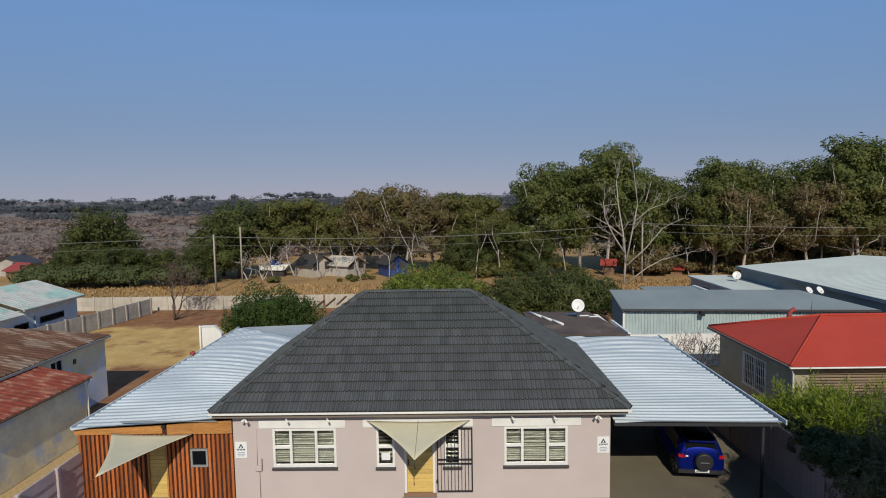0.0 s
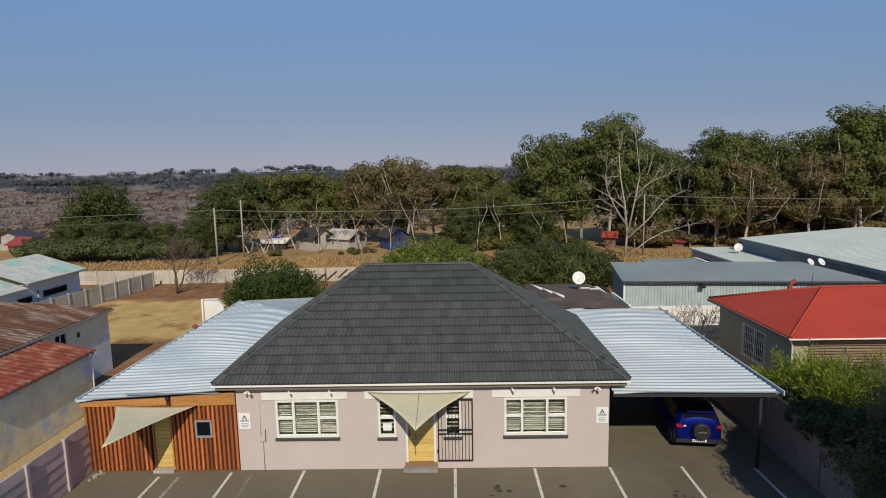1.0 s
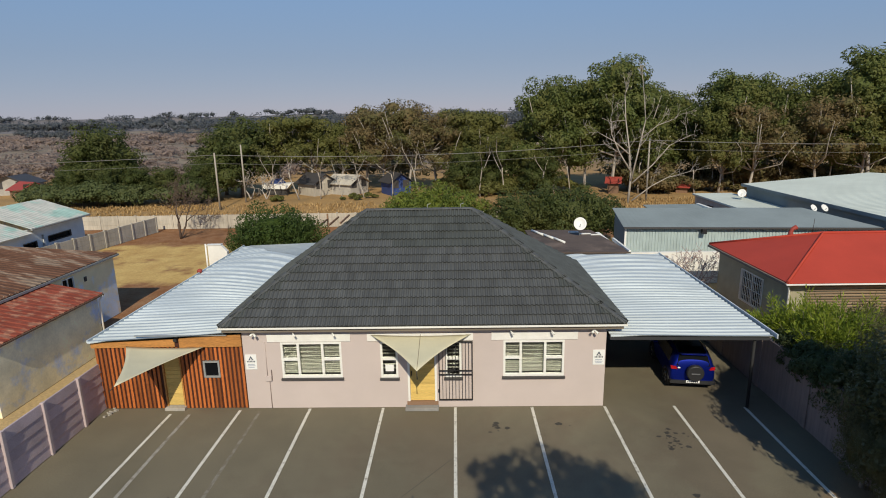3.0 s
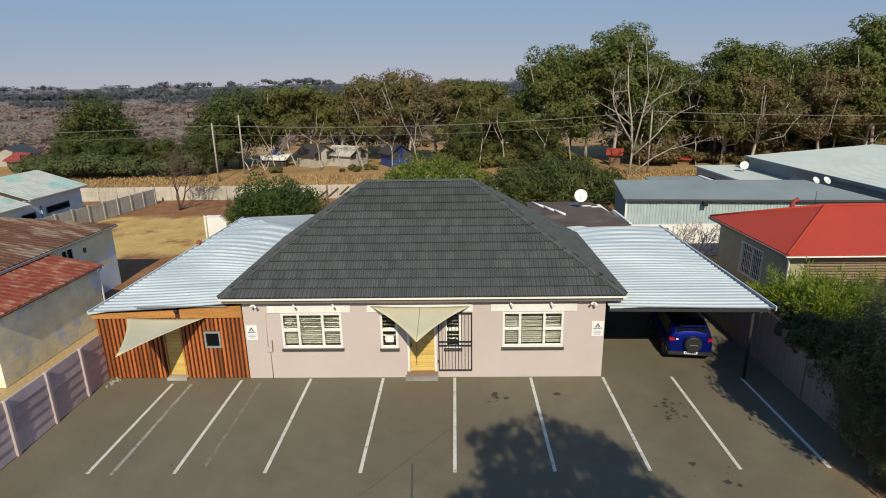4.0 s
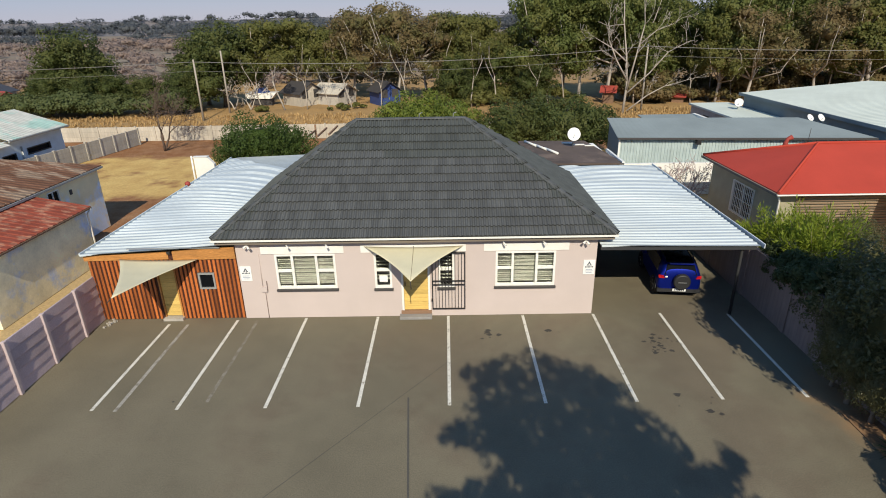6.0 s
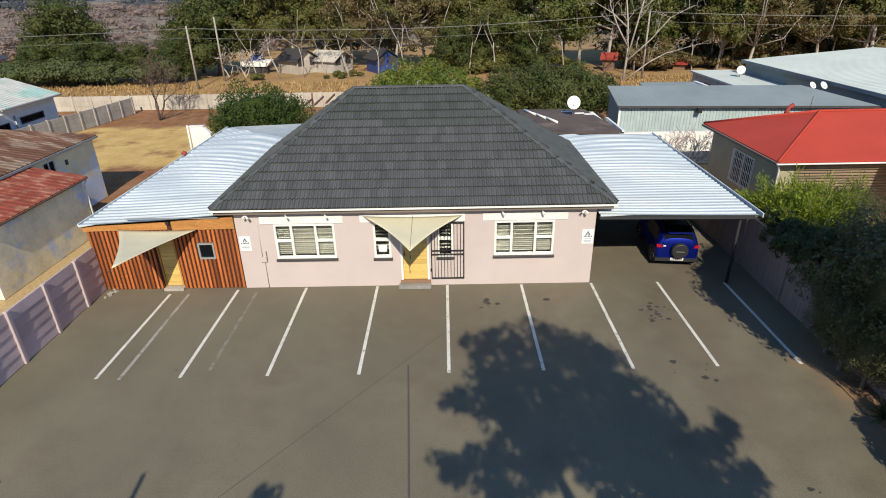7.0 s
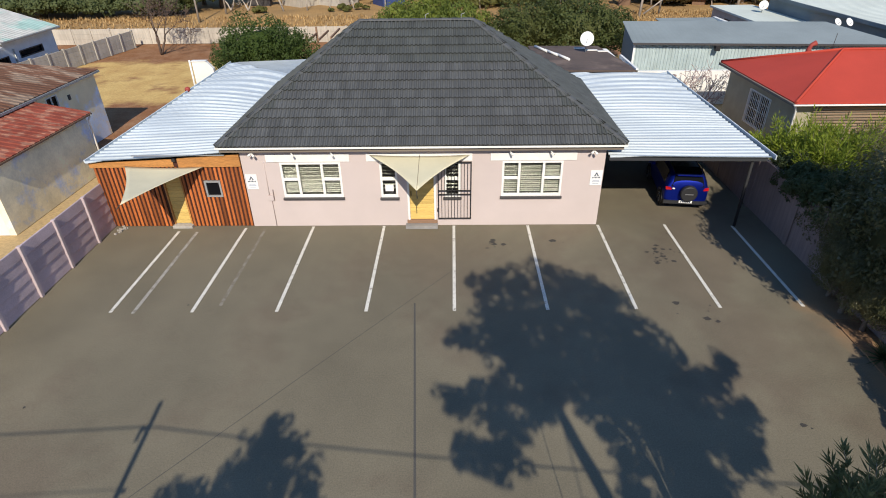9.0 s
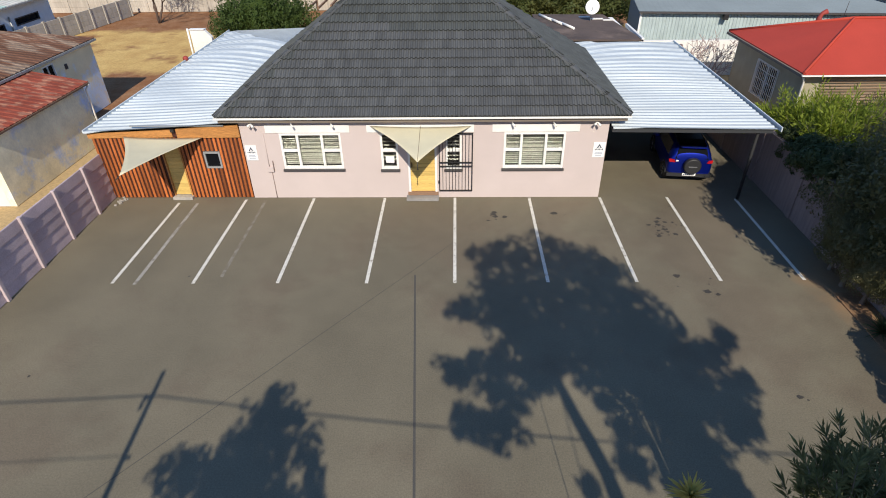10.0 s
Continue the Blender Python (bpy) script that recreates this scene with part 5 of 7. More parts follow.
def dish(x, y, z, r, facing=(-0.15, -1, 0.55), base=2.7):
    """A satellite dish: a shallow bowl, arm and mast."""
    ob = thing("satellite_dish", (x, y, base), "white satellite dish on a short mast", "satellite dish", "satellite dishes")
    bm = bmesh.new()
    q = Vector(facing).to_track_quat("Z", "Y").to_matrix().to_4x4()
    rings = []
    for i in range(1, 6):
        s = i / 5
        rings.append([bm.verts.new(q @ Vector((r * s * math.cos(a * math.pi / 12), r * 1.08 * s * math.sin(a * math.pi / 12), 0.25 * r * s * s)) + Vector((x, y, z))) for a in range(24)])
    mid = bm.verts.new(Vector((x, y, z)))
    for a in range(24):
        bm.faces.new((mid, rings[0][a], rings[0][(a + 1) % 24])).smooth = True
        for u, w in zip(rings, rings[1:]):
            bm.faces.new((u[a], w[a], w[(a + 1) % 24], u[(a + 1) % 24])).smooth = True
    b = part("bowl", bm, M["dish"], ob)
    md = b.modifiers.new("thick", "SOLIDIFY")
    md.thickness = 0.015
    f = Vector(facing).normalized()
    part("arm", tube(bmesh.new(), [Vector((x, y, z)) - Vector((0, 0, r * 0.8)), Vector((x, y, z)) + f * r * 0.9 - Vector((0, 0, 0.1))], [0.015, 0.02], 5), M["gutter_grey"], ob)
    part("mast", tube(bmesh.new(), [(x, y + 0.06, base), (x, y + 0.06, z)], [0.03, 0.03], 6), M["gutter_grey"], ob)
    return ob


dish(8.35, 14.6, 3.45, 0.36)
dish(24.9, 29.2, 3.02, 0.32, (-0.5, -1, 0.6), 2.49)
dish(24.5, 19.2, 3.40, 0.22, (0.3, -1, 0.8), 0.0)
dish(25.2, 19.2, 3.38, 0.24, (0.3, -1, 0.8), 0.0)
structure("wall_white", boxes((11.2, 14.0, 0, 16.9, 14.2, 1.85)), M["white_plaster"], "white boundary wall behind the carport", "wall")

# grey metal shed
shed = thing("metal_shed", (17.5, 17.5, 0), "long grey corrugated metal shed", "shed")
shed_turn = Matrix.Translation((11.4, 16.0, 0)) @ Matrix.Rotation(radians(-5), 4, "Z")


def turned(bm, m):
    bmesh.ops.transform(bm, matrix=m, verts=bm.verts)
    return bm


def ribbed_wall(x0, x1, y, z0, z1, pitch, depth):
    pts = []
    k = int((x1 - x0) / pitch)
    for i in range(k):
        x = x0 + i * pitch
        pts += [(x, y), (x + pitch * 0.62, y), (x + pitch * 0.70, y + depth), (x + pitch * 0.92, y + depth)]
    pts += [(x1, y), (x1, y + 0.12), (x0, y + 0.12)]
    return prism(pts, "z", z0, z1)


part("wall", turned(ribbed_wall(0, 14.1, 0, 0, 2.95, 0.18, 0.03), shed_turn), M["shed_wall"], shed, "ribbed grey metal wall")
# end wall away from the sun: shade put in with the darker roof grey
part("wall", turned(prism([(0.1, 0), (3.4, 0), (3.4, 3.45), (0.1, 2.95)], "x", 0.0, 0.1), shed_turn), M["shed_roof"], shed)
part("wall", turned(prism([(0.1, 0), (3.4, 0), (3.4, 3.45), (0.1, 2.95)], "x", 11.3, 11.4), shed_turn), M["shed_wall"], shed)
part("wall", turned(boxes((0, 3.3, 0, 11.3, 3.4, 3.45)), shed_turn), M["shed_wall"], shed)
part("roof", turned(corrugated((-0.15, -0.2, 3.0), (-0.15, 3.6, 3.55), (14.3, -0.2, 3.0), (11.7, 3.6, 3.55), 13.5, 0.3, 0.006), shed_turn), M["shed_roof"], shed, "flat-looking grey metal roof")
part("gutter", turned(boxes((-0.15, -0.3, 2.9, 14.3, -0.205, 3.0)), shed_turn), M["sill"], shed, "dark gutter")
part("flood_lamp", turned(boxes((4.35, -0.42, 2.62, 4.6, -0.1, 2.9), bevel=0.01), shed_turn), M["black"], shed)
part("corner_trim", turned(boxes((-0.03, -0.03, 0, 0.08, -0.004, 2.95)), shed_turn), M["white"], shed)

barn = thing("warehouse", (33, 24, 0), "large warehouse with a pale low-pitched roof", "warehouse")
# this side's shade is in its colour; the other walls are lighter
part("wall", boxes((26.2, 13.5, 0, 26.4, 31.0, 3.45)), M["shed_roof"], barn, "side wall in darker grey, its shade put into the colour")
part("wall", boxes((26.403, 13.5, 0, 48, 13.7, 3.45)), M["shed_wall"], barn)
part("wall", boxes((26.403, 30.8, 0, 48, 31.0, 3.45)), M["shed_wall"], barn)
part("roof", corrugated((25.9, 13.2, 3.55), (36.5, 13.2, 4.35), (25.9, 31.3, 3.55), (36.5, 31.3, 4.35), 18.1, 0.4, 0.012), M["shed_white"], barn, "pale grey-white metal roof")
part("roof", corrugated((49, 13.2, 3.55), (36.5, 13.2, 4.35), (49, 31.3, 3.55), (36.5, 31.3, 4.35), 18.1, 0.4, 0.012), M["shed_white"], barn)
part("fascia", boxes((25.82, 13.2, 3.36, 25.89, 31.3, 3.58)), M["shed_roof"], barn)
part("wall", boxes((48.003, 13.5, 0, 48.2, 31.0, 3.45)), M["shed_wall"], barn)
annex2 = thing("grey_outbuilding", (24.5, 29, 0), "low grey outbuilding with a concrete slab roof", "outbuilding")
part("wall", boxes((22.8, 25.2, 0, 26.0, 33.2, 2.35)), M["concrete"], annex2)
part("roof", boxes((22.6, 25.0, 2.353, 26.1, 33.4, 2.5), bevel=0.01), M["shed_white"], annex2)
part("door", boxes((22.78, 29.5, 0, 22.797, 30.6, 1.9)), M["sill"], annex2)
small_roof = thing("lean_shed", (19.5, 27.5, 0), "small grey shed with a white barge board", "shed")
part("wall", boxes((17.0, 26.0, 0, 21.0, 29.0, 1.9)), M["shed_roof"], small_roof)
part("roof", solid([[(16.8, 25.8, 1.95), (21.2, 25.8, 1.95), (21.2, 29.2, 2.2), (16.8, 29.2, 2.2)]], 0.06), M["shed_roof"], small_roof)
part("barge_board", boxes((21.2, 25.8, 1.9, 21.45, 29.2, 2.26)), M["white"], small_roof)

# ---- red-roofed house ----
red = thing("red_roof_house", (19, 7.5, 0), "beige house with a bright red hipped metal roof", "house")
RX0, RY0, RY1, RE, RT = 14.2, 4.05, 11.0, 3.02, 4.25
ym = (RY0 + RY1) / 2
part("roof", solid([[(RX0, RY0, RE), (28, RY0, RE), (28, ym, RT), (RX0 + 3.4, ym, RT)], [(RX0, RY1, RE), (RX0, RY0, RE), (RX0 + 3.4, ym, RT)], [(28, RY1, RE), (RX0, RY1, RE), (RX0 + 3.4, ym, RT), (28, ym, RT)]], 0.05), M["red_roof"], red, "bright red painted metal roof")
part("hip_cap", tube(bmesh.new(), [(RX0, RY0, RE + 0.01), (RX0 + 3.4, ym, RT + 0.02), (28, ym, RT + 0.02)], [0.06, 0.06, 0.06], 6), M["red_roof"], red)
part("hip_cap", tube(bmesh.new(), [(RX0, RY1, RE + 0.01), (RX0 + 3.4, ym, RT + 0.02)], [0.06, 0.06], 6), M["red_roof"], red)
part("roof", solid([[(18.55, 0.2, RE), (26, 0.2, RE), (26, 4.0, RT - 0.1), (20.4, 4.0, RT - 0.5)], [(18.55, 4.3, RE), (18.55, 0.2, RE), (20.4, 4.3, RT - 0.5)]], 0.05), M["red_roof"], red)
part("gutter", boxes((RX0 - 0.08, RY0 - 0.09, 2.915, 18.5, RY0 - 0.003, 2.965), bevel=0.01), M["white_plaster"], red, "white gutter")
part("fascia", boxes((RX0 - 0.08, RY0, 2.88, RX0 - 0.003, RY1, 2.98)), M["soffit"], red)
part("soffit", boxes((RX0 + 0.02, RY0 + 0.02, 2.86, 27.8, RY1 - 0.02, 2.89)), M["soffit"], red)
part("wall", wall_cells(bmesh.new(), "y", 4.5, 10.6, 0, 2.855, 14.6, 14.82, [(6.4, 8.3, 0.95, 2.45)]), M["beige_wall"], red, "grey-beige plastered wall")
part("wall", boxes((14.823, 4.5, 0, 28, 4.72, 2.855)), M["beige_wall"], red)
part("wall", boxes((14.823, 10.38, 0, 28, 10.6, 2.855)), M["beige_wall"], red)
part("wall", boxes((27.78, 4.723, 0, 28, 10.377, 2.855)), M["beige_wall"], red)
slat_me = mesh_of("shade_slat", boxes((15.2, -0.012, 0, 22.0, 0.012, 0.062)), M["slat_brown"])
for i in range(19):
    piece("shade_slat", slat_me, red, Matrix.Translation((0, 4.42, 0.6 + i * 0.115)) @ Matrix.Rotation(radians(18), 4, "X"))
rw = part("window", boxes((14.58, 6.4, 0.95, 14.7, 6.46, 2.45), (14.58, 8.24, 0.95, 14.7, 8.3, 2.45), (14.58, 6.46, 2.39, 14.7, 8.24, 2.45), (14.58, 6.46, 0.95, 14.7, 8.24, 1.01), (14.6, 7.33, 1.01, 14.68, 7.37, 2.39)), M["white"], red, "wide window behind white burglar bars")
part("pane", boxes((14.66, 6.46, 1.01, 14.665, 8.24, 2.39)), M["car_glass"], rw)
for i in range(13):
    part("burglar_bar", boxes((14.53, 6.43 + i * 0.15, 0.95, 14.55, 6.455 + i * 0.15, 2.45)), M["white"], rw)
for z in (1.3, 1.7, 2.1):
    part("burglar_bar", boxes((14.551, 6.42, z, 14.565, 8.28, z + 0.02)), M["white"], rw)
part("downpipe", tube(bmesh.new(), [(14.3, 4.2, 2.9), (14.5, 4.4, 2.6), (14.52, 4.42, 0)], [0.04] * 3, 8), M["white"], red, "white downpipe")
part("roof_cowl", tube(bmesh.new(), [(16.9, 8.7, 3.8), (16.88, 8.7, 4.05), (16.95, 8.7, 4.22), (17.12, 8.7, 4.3)], [0.17, 0.10, 0.09, 0.12], 8), M["glow_red"], red, "small red chimney cowl")
part("aerial_mast", tube(bmesh.new(), [(17.7, 8.4, 4.0), (17.72, 8.4, 4.75)], [0.015, 0.012], 5), M["sill"], red)

# roof vents of the main house
for x in (0.10, 1.35):
    part("roof_aerial", tube(bmesh.new(), [(x, 3.55, 6.1), (x, 3.55, 6.42), (x + 0.12, 3.55, 6.46)], [0.018, 0.015, 0.012], 5), M["gutter_grey"], house, "small grey vent pipe")

# ---- far houses between the trees ----


def cottage(x, y, w, d, h, rise, wall_mat, roof_mat, label, turn_deg=0.0):
    ob = thing("cottage", (x, y, 0), label, "house", "far houses")
    m = Matrix.Translation((x, y, 0)) @ Matrix.Rotation(radians(turn_deg), 4, "Z")
    part("wall", turned(boxes((-w / 2, -d / 2, -0.05, w / 2, d / 2, h)), m), M[wall_mat], ob)
    part("gable", turned(prism([(-w / 2, h), (w / 2, h), (0, h + rise * 0.92)], "y", -d / 2 + 0.05, d / 2 - 0.05), m), M[wall_mat], ob)
    o = 0.35
    part("roof", turned(solid([[(-w / 2 - o, -d / 2 - o, h - 0.1), (0, -d / 2 - o, h + rise), (0, d / 2 + o, h + rise), (-w / 2 - o, d / 2 + o, h - 0.1)], [(w / 2 + o, -d / 2 - o, h - 0.1), (w / 2 + o, d / 2 + o, h - 0.1), (0, d / 2 + o, h + rise), (0, -d / 2 - o, h + rise)]], 0.08), m), M[roof_mat], ob)
    for sx in (-0.28, 0.25):
        wn = part("window", turned(boxes((sx * w - 0.45, -d / 2 - 0.03, 0.9, sx * w + 0.45, -d / 2 - 0.003, 1.9)), m), M["sill"], ob)
    return ob


cottage(-17.2, 56.2, 3.4, 3.6, 1.6, 1.2, "pale_concrete", "sill", "white cottage with a dark gabled roof among trees", 50)
cottage(-13.2, 56.8, 3.6, 4.0, 1.5, 1.0, "concrete", "pale_concrete", "white cottage with a pale roof among trees", 60)
cottage(-6.6, 55.5, 2.8, 3.2, 1.7, 1.1, "tarp_blue", "sill", "dark blue shack among trees", 30)
cottage(21.0, 53.0, 1.3, 1.3, 1.4, 0.6, "timber_old", "glow_red", "shack with a red roof among trees", 70)
cottage(29.4, 52.5, 1.3, 1.3, 0.8, 0.5, "timber_old", "glow_red", "shack with a faded red roof among trees", 60)
cottage(-57.5, 58, 3.2, 3, 1.2, 0.9, "timber_old", "glow_red", "cottage with a red roof in the veld", 65)
cottage(-62, 62, 5, 4, 1.6, 1.1, "concrete", "sill", "cottage with a dark roof in the veld", 10)
cottage(18.0, 128, 9, 6, 3.6, 1.6, "plaster", "red_rust", "pink cottage with a faded red roof beyond the trees", 15)
cottage(24.5, 134, 8, 6, 3.8, 1.6, "plaster", "brown_roof", "pink cottage with a brown roof beyond the trees", -20)
cottage(7.5, 84, 7, 6, 3.0, 1.6, "beige_wall", "brown_roof", "tan cottage behind the trees")
boat = thing("boat", (-22, 56, 0), "small white boat on a trailer under trees", "boat")
part("hull", prism([(-24.0, 0.9), (-21.0, 0.8), (-20.3, 1.55), (-24.2, 1.5)], "y", 55.3, 56.9), M["white"], boat)
part("canopy", prism([(-23.2, 1.5), (-21.4, 1.5), (-21.9, 2.1), (-22.9, 2.1)], "y", 55.5, 56.7), M["tarp_blue"], boat)
part("trailer", boxes((-23.8, 55.6, -0.02, -21.0, 56.6, 0.78)), M["sill"], boat)

# ---- poles and wires ----


def pole(x, y, h, r=0.11, label="weathered wooden utility pole", cross=True):
    ob = thing("utility_pole", (x, y, 0), label, "pole", "utility poles")
    part("shaft", tube(bmesh.new(), [(x, y, -0.05), (x, y, h)], [r, r * 0.75], 10), M["pole_wood"], ob)
    if cross:
        part("cross_arm", boxes((x - 0.28, y - 0.06, h - 0.85, x + 0.28, y + 0.06, h - 0.72)), M["pole_wood"], ob)
        for s in (-0.24, 0.24):
            part("insulator", tube(bmesh.new(), [(x + s, y, h - 0.72), (x + s, y, h - 0.58)], [0.04, 0.03], 6), M["sill"], ob)
    return ob


def wire(a, b, sag, r=0.012, n=18):
    a, b = Vector(a), Vector(b)
    pts = []
    for i in range(n + 1):
        s = i / n
        p = a.lerp(b, s)
        p.z -= 4 * sag * s * (1 - s)
        pts.append(p)
    ob = single("overhead_wire", tube(bmesh.new(), pts, [r] * (n + 1), 5), M["wire"], "thin overhead wire strung between poles", "wire", "overhead wires")
    return ob


pole(-25.2, 44.0, 6.3, cross=False)
pole(-24.3, 49.5, 6.9, cross=False)
pole(22.6, 45.5, 7.0, cross=False)
for dz, ry in ((0.0, 44.0), (-0.9, 44.0)):
    wire((-25.2, 44.0, 6.05 + dz), (22.6, 45.4, 6.75 + dz), 0.75, 0.028 if dz == 0 else 0.014)
    wire((22.6, 45.4, 6.75 + dz), (75, 46, 6.2 + dz), 0.6, 0.028 if dz == 0 else 0.014)
    wire((-90, 44, 5.9 + dz), (-25.2, 44.0, 6.05 + dz), 0.6, 0.024 if dz == 0 else 0.012)
# street pole and wires behind the camera, which throw their shadows on the asphalt
street_pole = pole(-4.62, -20.0, 8.95, 0.068, "slim street utility pole beside the parking area", False)
part("bracket", boxes((-4.80, -20.03, 8.12, -4.73, -19.97, 8.42), (-4.727, -20.025, 8.34, -4.60, -19.975, 8.40)), M["pole_wood"], street_pole)
part("step_iron", boxes((-4.62, -20.02, 7.18, -4.48, -19.98, 7.24)), M["pole_wood"], street_pole)
wire((-45, -20, 7.95), (-4.62, -20, 8.42), 0.5, 0.017)
wire((-4.62, -20, 8.42), (36, -20.6, 8.3), 1.0, 0.017)
wire((-45, -20, 6.4), (-4.62, -20, 7.24), 0.4, 0.008)

# ---- trees and bushes ----
G = [
    build_tree("gum_tree", 11, 14, 4.6, 0.17, M["gum_leaf"], M["bark_pale"], 0, 400, (0.32, 0.19), 0.20, (0.6, 0.2), label="tall gum tree with grey-green foliage", own=domes(1.0, 14, 4.6, 9), limbs=7),
    build_tree("gum_tree", 23, 14, 5.2, 0.18, M["gum_leaf"], M["bark_pale"], 0, 400, (0.32, 0.19), 0.16, (-0.5, 0.4), label="broad gum tree with dull green foliage", own=domes(2.7, 13.6, 5.2, 10, 0.30), limbs=6),
    build_tree("gum_tree", 37, 11, 4.6, 0.17, M["gum_brown"], M["bark_pale"], 0, 280, (0.31, 0.17), 0.30, (0.8, 0), label="gum tree with brownish foliage and pale limbs", own=domes(3.3, 11.6, 4.7, 8, 0.42, 0.15), core=0.5, limbs=18, rough=0.6),
    build_tree("gum_tree", 51, 11, 4.4, 0.17, M["olive_leaf"], M["bark_pale"], 0, 330, (0.31, 0.18), 0.28, (0.3, -0.3), label="gum tree with olive foliage", own=domes(4.1, 11, 4.3, 7, 0.40, 0.1), limbs=10),
    build_tree("shade_tree", 67, 9, 4.6, 0.24, M["dark_leaf"], M["bark"], 0, 280, (0.30, 0.18), 0.10, (0, 0), label="dense dark green tree", droop=0.1, own=domes(5.3, 8.6, 4.6, 10, 0.22), core=0.55),
]
GUMS = {
    0: [(21.2, 53, 1.14, 10), (18.0, 54.5, 1.02, 80), (34.0, 53, 1.0, 200), (50.5, 51, 1.18, 130), (38.5, 57, 0.98, 300), (26.5, 58, 0.93, 45)],
    1: [(13.6, 55, 0.98, 20), (24.0, 56, 0.97, 120), (41.0, 55, 0.96, 250), (46.5, 54, 0.98, 330), (31.0, 60, 0.9, 75), (56, 54, 1.1, 15), (54.5, 60, 1.1, 160)],
    2: [(-5.0, 58, 0.97, 0), (-8.6, 60, 0.93, 100), (-1.4, 57, 0.93, 210), (-11.5, 62, 0.93, 300), (36.5, 50, 0.95, 30), (44.0, 50, 0.95, 140)],
    3: [(4.8, 57, 0.99, 0), (1.8, 59, 0.93, 90), (-18.6, 61, 0.92, 180), (-22.5, 58, 0.90, 260), (8.2, 57, 0.74, 320), (-15, 62, 0.86, 20), (16.5, 58, 1.0, 70), (49, 49.5, 1.05, 200), (33, 51, 0.75, 310)],
    4: [(-43.4, 53, 1.0, 0), (-26.4, 55, 1.13, 70), (-29.8, 57, 0.9, 200), (-47.5, 56, 0.74, 140), (-38.0, 51, 0.50, 30), (-34.0, 50, 0.50, 300), (-41.0, 49, 0.50, 100), (-46.0, 50, 0.50, 240), (-30.0, 50, 0.52, 170), (7.0, 56, 0.75, 50), (12.0, 52, 0.6, 90), (2.5, 53, 0.62, 190)],
}
for i, spots in GUMS.items():
    tagged(G[i], group="gum trees along the veld")
    plant(G[i], [stand(G[i], x, y, -0.05, a, s * 1.04, s * (1.03 + 0.05 * math.sin(x))) for x, y, s, a in spots])


def slender_gum(seed, height, lean):
    """A thin pale trunk that forks twice, with a sparse tuft of leaves at the ends."""
    rng = np.random.default_rng(seed)
    ob = thing("young_gum", (0, 0, 0), "slender young gum tree with a thin pale trunk", "tree", "young gum trees")
    tips = []

    def fork(start, way, length, radius, depth):
        p, d = Vector(start), Vector(way).normalized()
        pts, rad = [p.copy()], [radius]
        for k in range(4):
            d = (d + Vector(rng.normal(size=3)) * 0.07 + Vector((0, 0, 0.05))).normalized()
            p = p + d * length / 4
            pts.append(p.copy())
            rad.append(max(0.025, radius * (1 - 0.11 * (k + 1))))
        part("limb" if depth < 2 else "trunk", tube(bmesh.new(), pts, rad, 7), M["bark_pale"], ob)
        if depth == 0:
            tips.append(p)
            return
        for k in range(2):
            fork(pts[-1 - k], d + Vector(rng.normal(size=3)) * 0.35, length * (0.5 + 0.2 * rng.random()), rad[-1] * 0.8, depth - 1)

    fork((0, 0, -0.05), (lean, 0.05, 1), height * 0.5, 0.10, 2)
    v, f = leaves(rng, [(q[0], q[1], q[2], 0.8, 0.8, 0.55) for q in tips], 110, 0.28, 0.12, core=0)
    part("crown", mesh_from("crown", v, f, M["olive_leaf"]), M["olive_leaf"], ob)
    return ob


YOUNG = [slender_gum(3, 7.5, 0.12), slender_gum(8, 6.5, -0.15), slender_gum(14, 8.2, 0.02)]
for i, xs in enumerate(((-21.0, -13.0, -3.4, 7.2, 15.6, 30.4, 41.0), (-18.2, -10.3, 1.2, 11.4, 26.2, 36.2, 52.0), (-15.6, -6.6, 4.2, 13.6, 23.8, 33.4, 46.6))):
    plant(YOUNG[i], [stand(None, x, 52.2 + 1.2 * math.sin(7 * x), 0, 40 * x, 0.9 + 0.2 * math.sin(3 * x)) for x in xs])

# bushes behind the house
bushes = [
    build_tree("bush", 71, 4.6, 2.9, 0.12, M["bush_leaf"], M["bark"], 0, 760, (0.19, 0.10), 0.05, label="rounded leafy green bush", category="bush", droop=-0.6, own=mass(4.6, 2.9, 16), grain=0.7, core=0.58, rough=0.32),
    build_tree("bush", 73, 4.7, 3.0, 0.14, M["dark_leaf"], M["bark"], 0, 760, (0.20, 0.11), 0.05, label="dark green garden bush", category="bush", droop=0.0, own=mass(4.7, 3.0, 16), grain=0.8, core=0.58, rough=0.32),
    build_tree("bush", 79, 4.4, 2.5, 0.12, M["light_leaf"], M["bark"], 0, 760, (0.21, 0.08), 0.05, label="light green feathery bush", category="bush", droop=-0.8, own=mass(4.4, 2.5, 16), grain=0.6, core=0.58, rough=0.32),
]
plant(bushes[0], [stand(None, -11.3, 19.2, 0, 0, 0.86, 0.92), stand(None, -9.5, 19.6, 0, 120, 0.66, 0.80), stand(None, -12.7, 19.5, 0, 210, 0.56, 0.66)])
plant(bushes[1], [stand(None, 9.6, 22.5, 0, 30, 1.02, 1.0), stand(None, 5.6, 22.6, 0, 200, 0.95, 0.95), stand(None, 11.6, 24.5, 0, 100, 0.9, 0.85), stand(None, 7.6, 24, 0, 300, 0.95, 0.97)])
plant(bushes[2], [stand(None, -0.9, 22.6, 0, 0, 1.05, 1.17), stand(None, 1.6, 23.2, 0, 140, 0.95, 1.05), stand(None, -2.6, 23.5, 0, 250, 0.85, 1.0)])

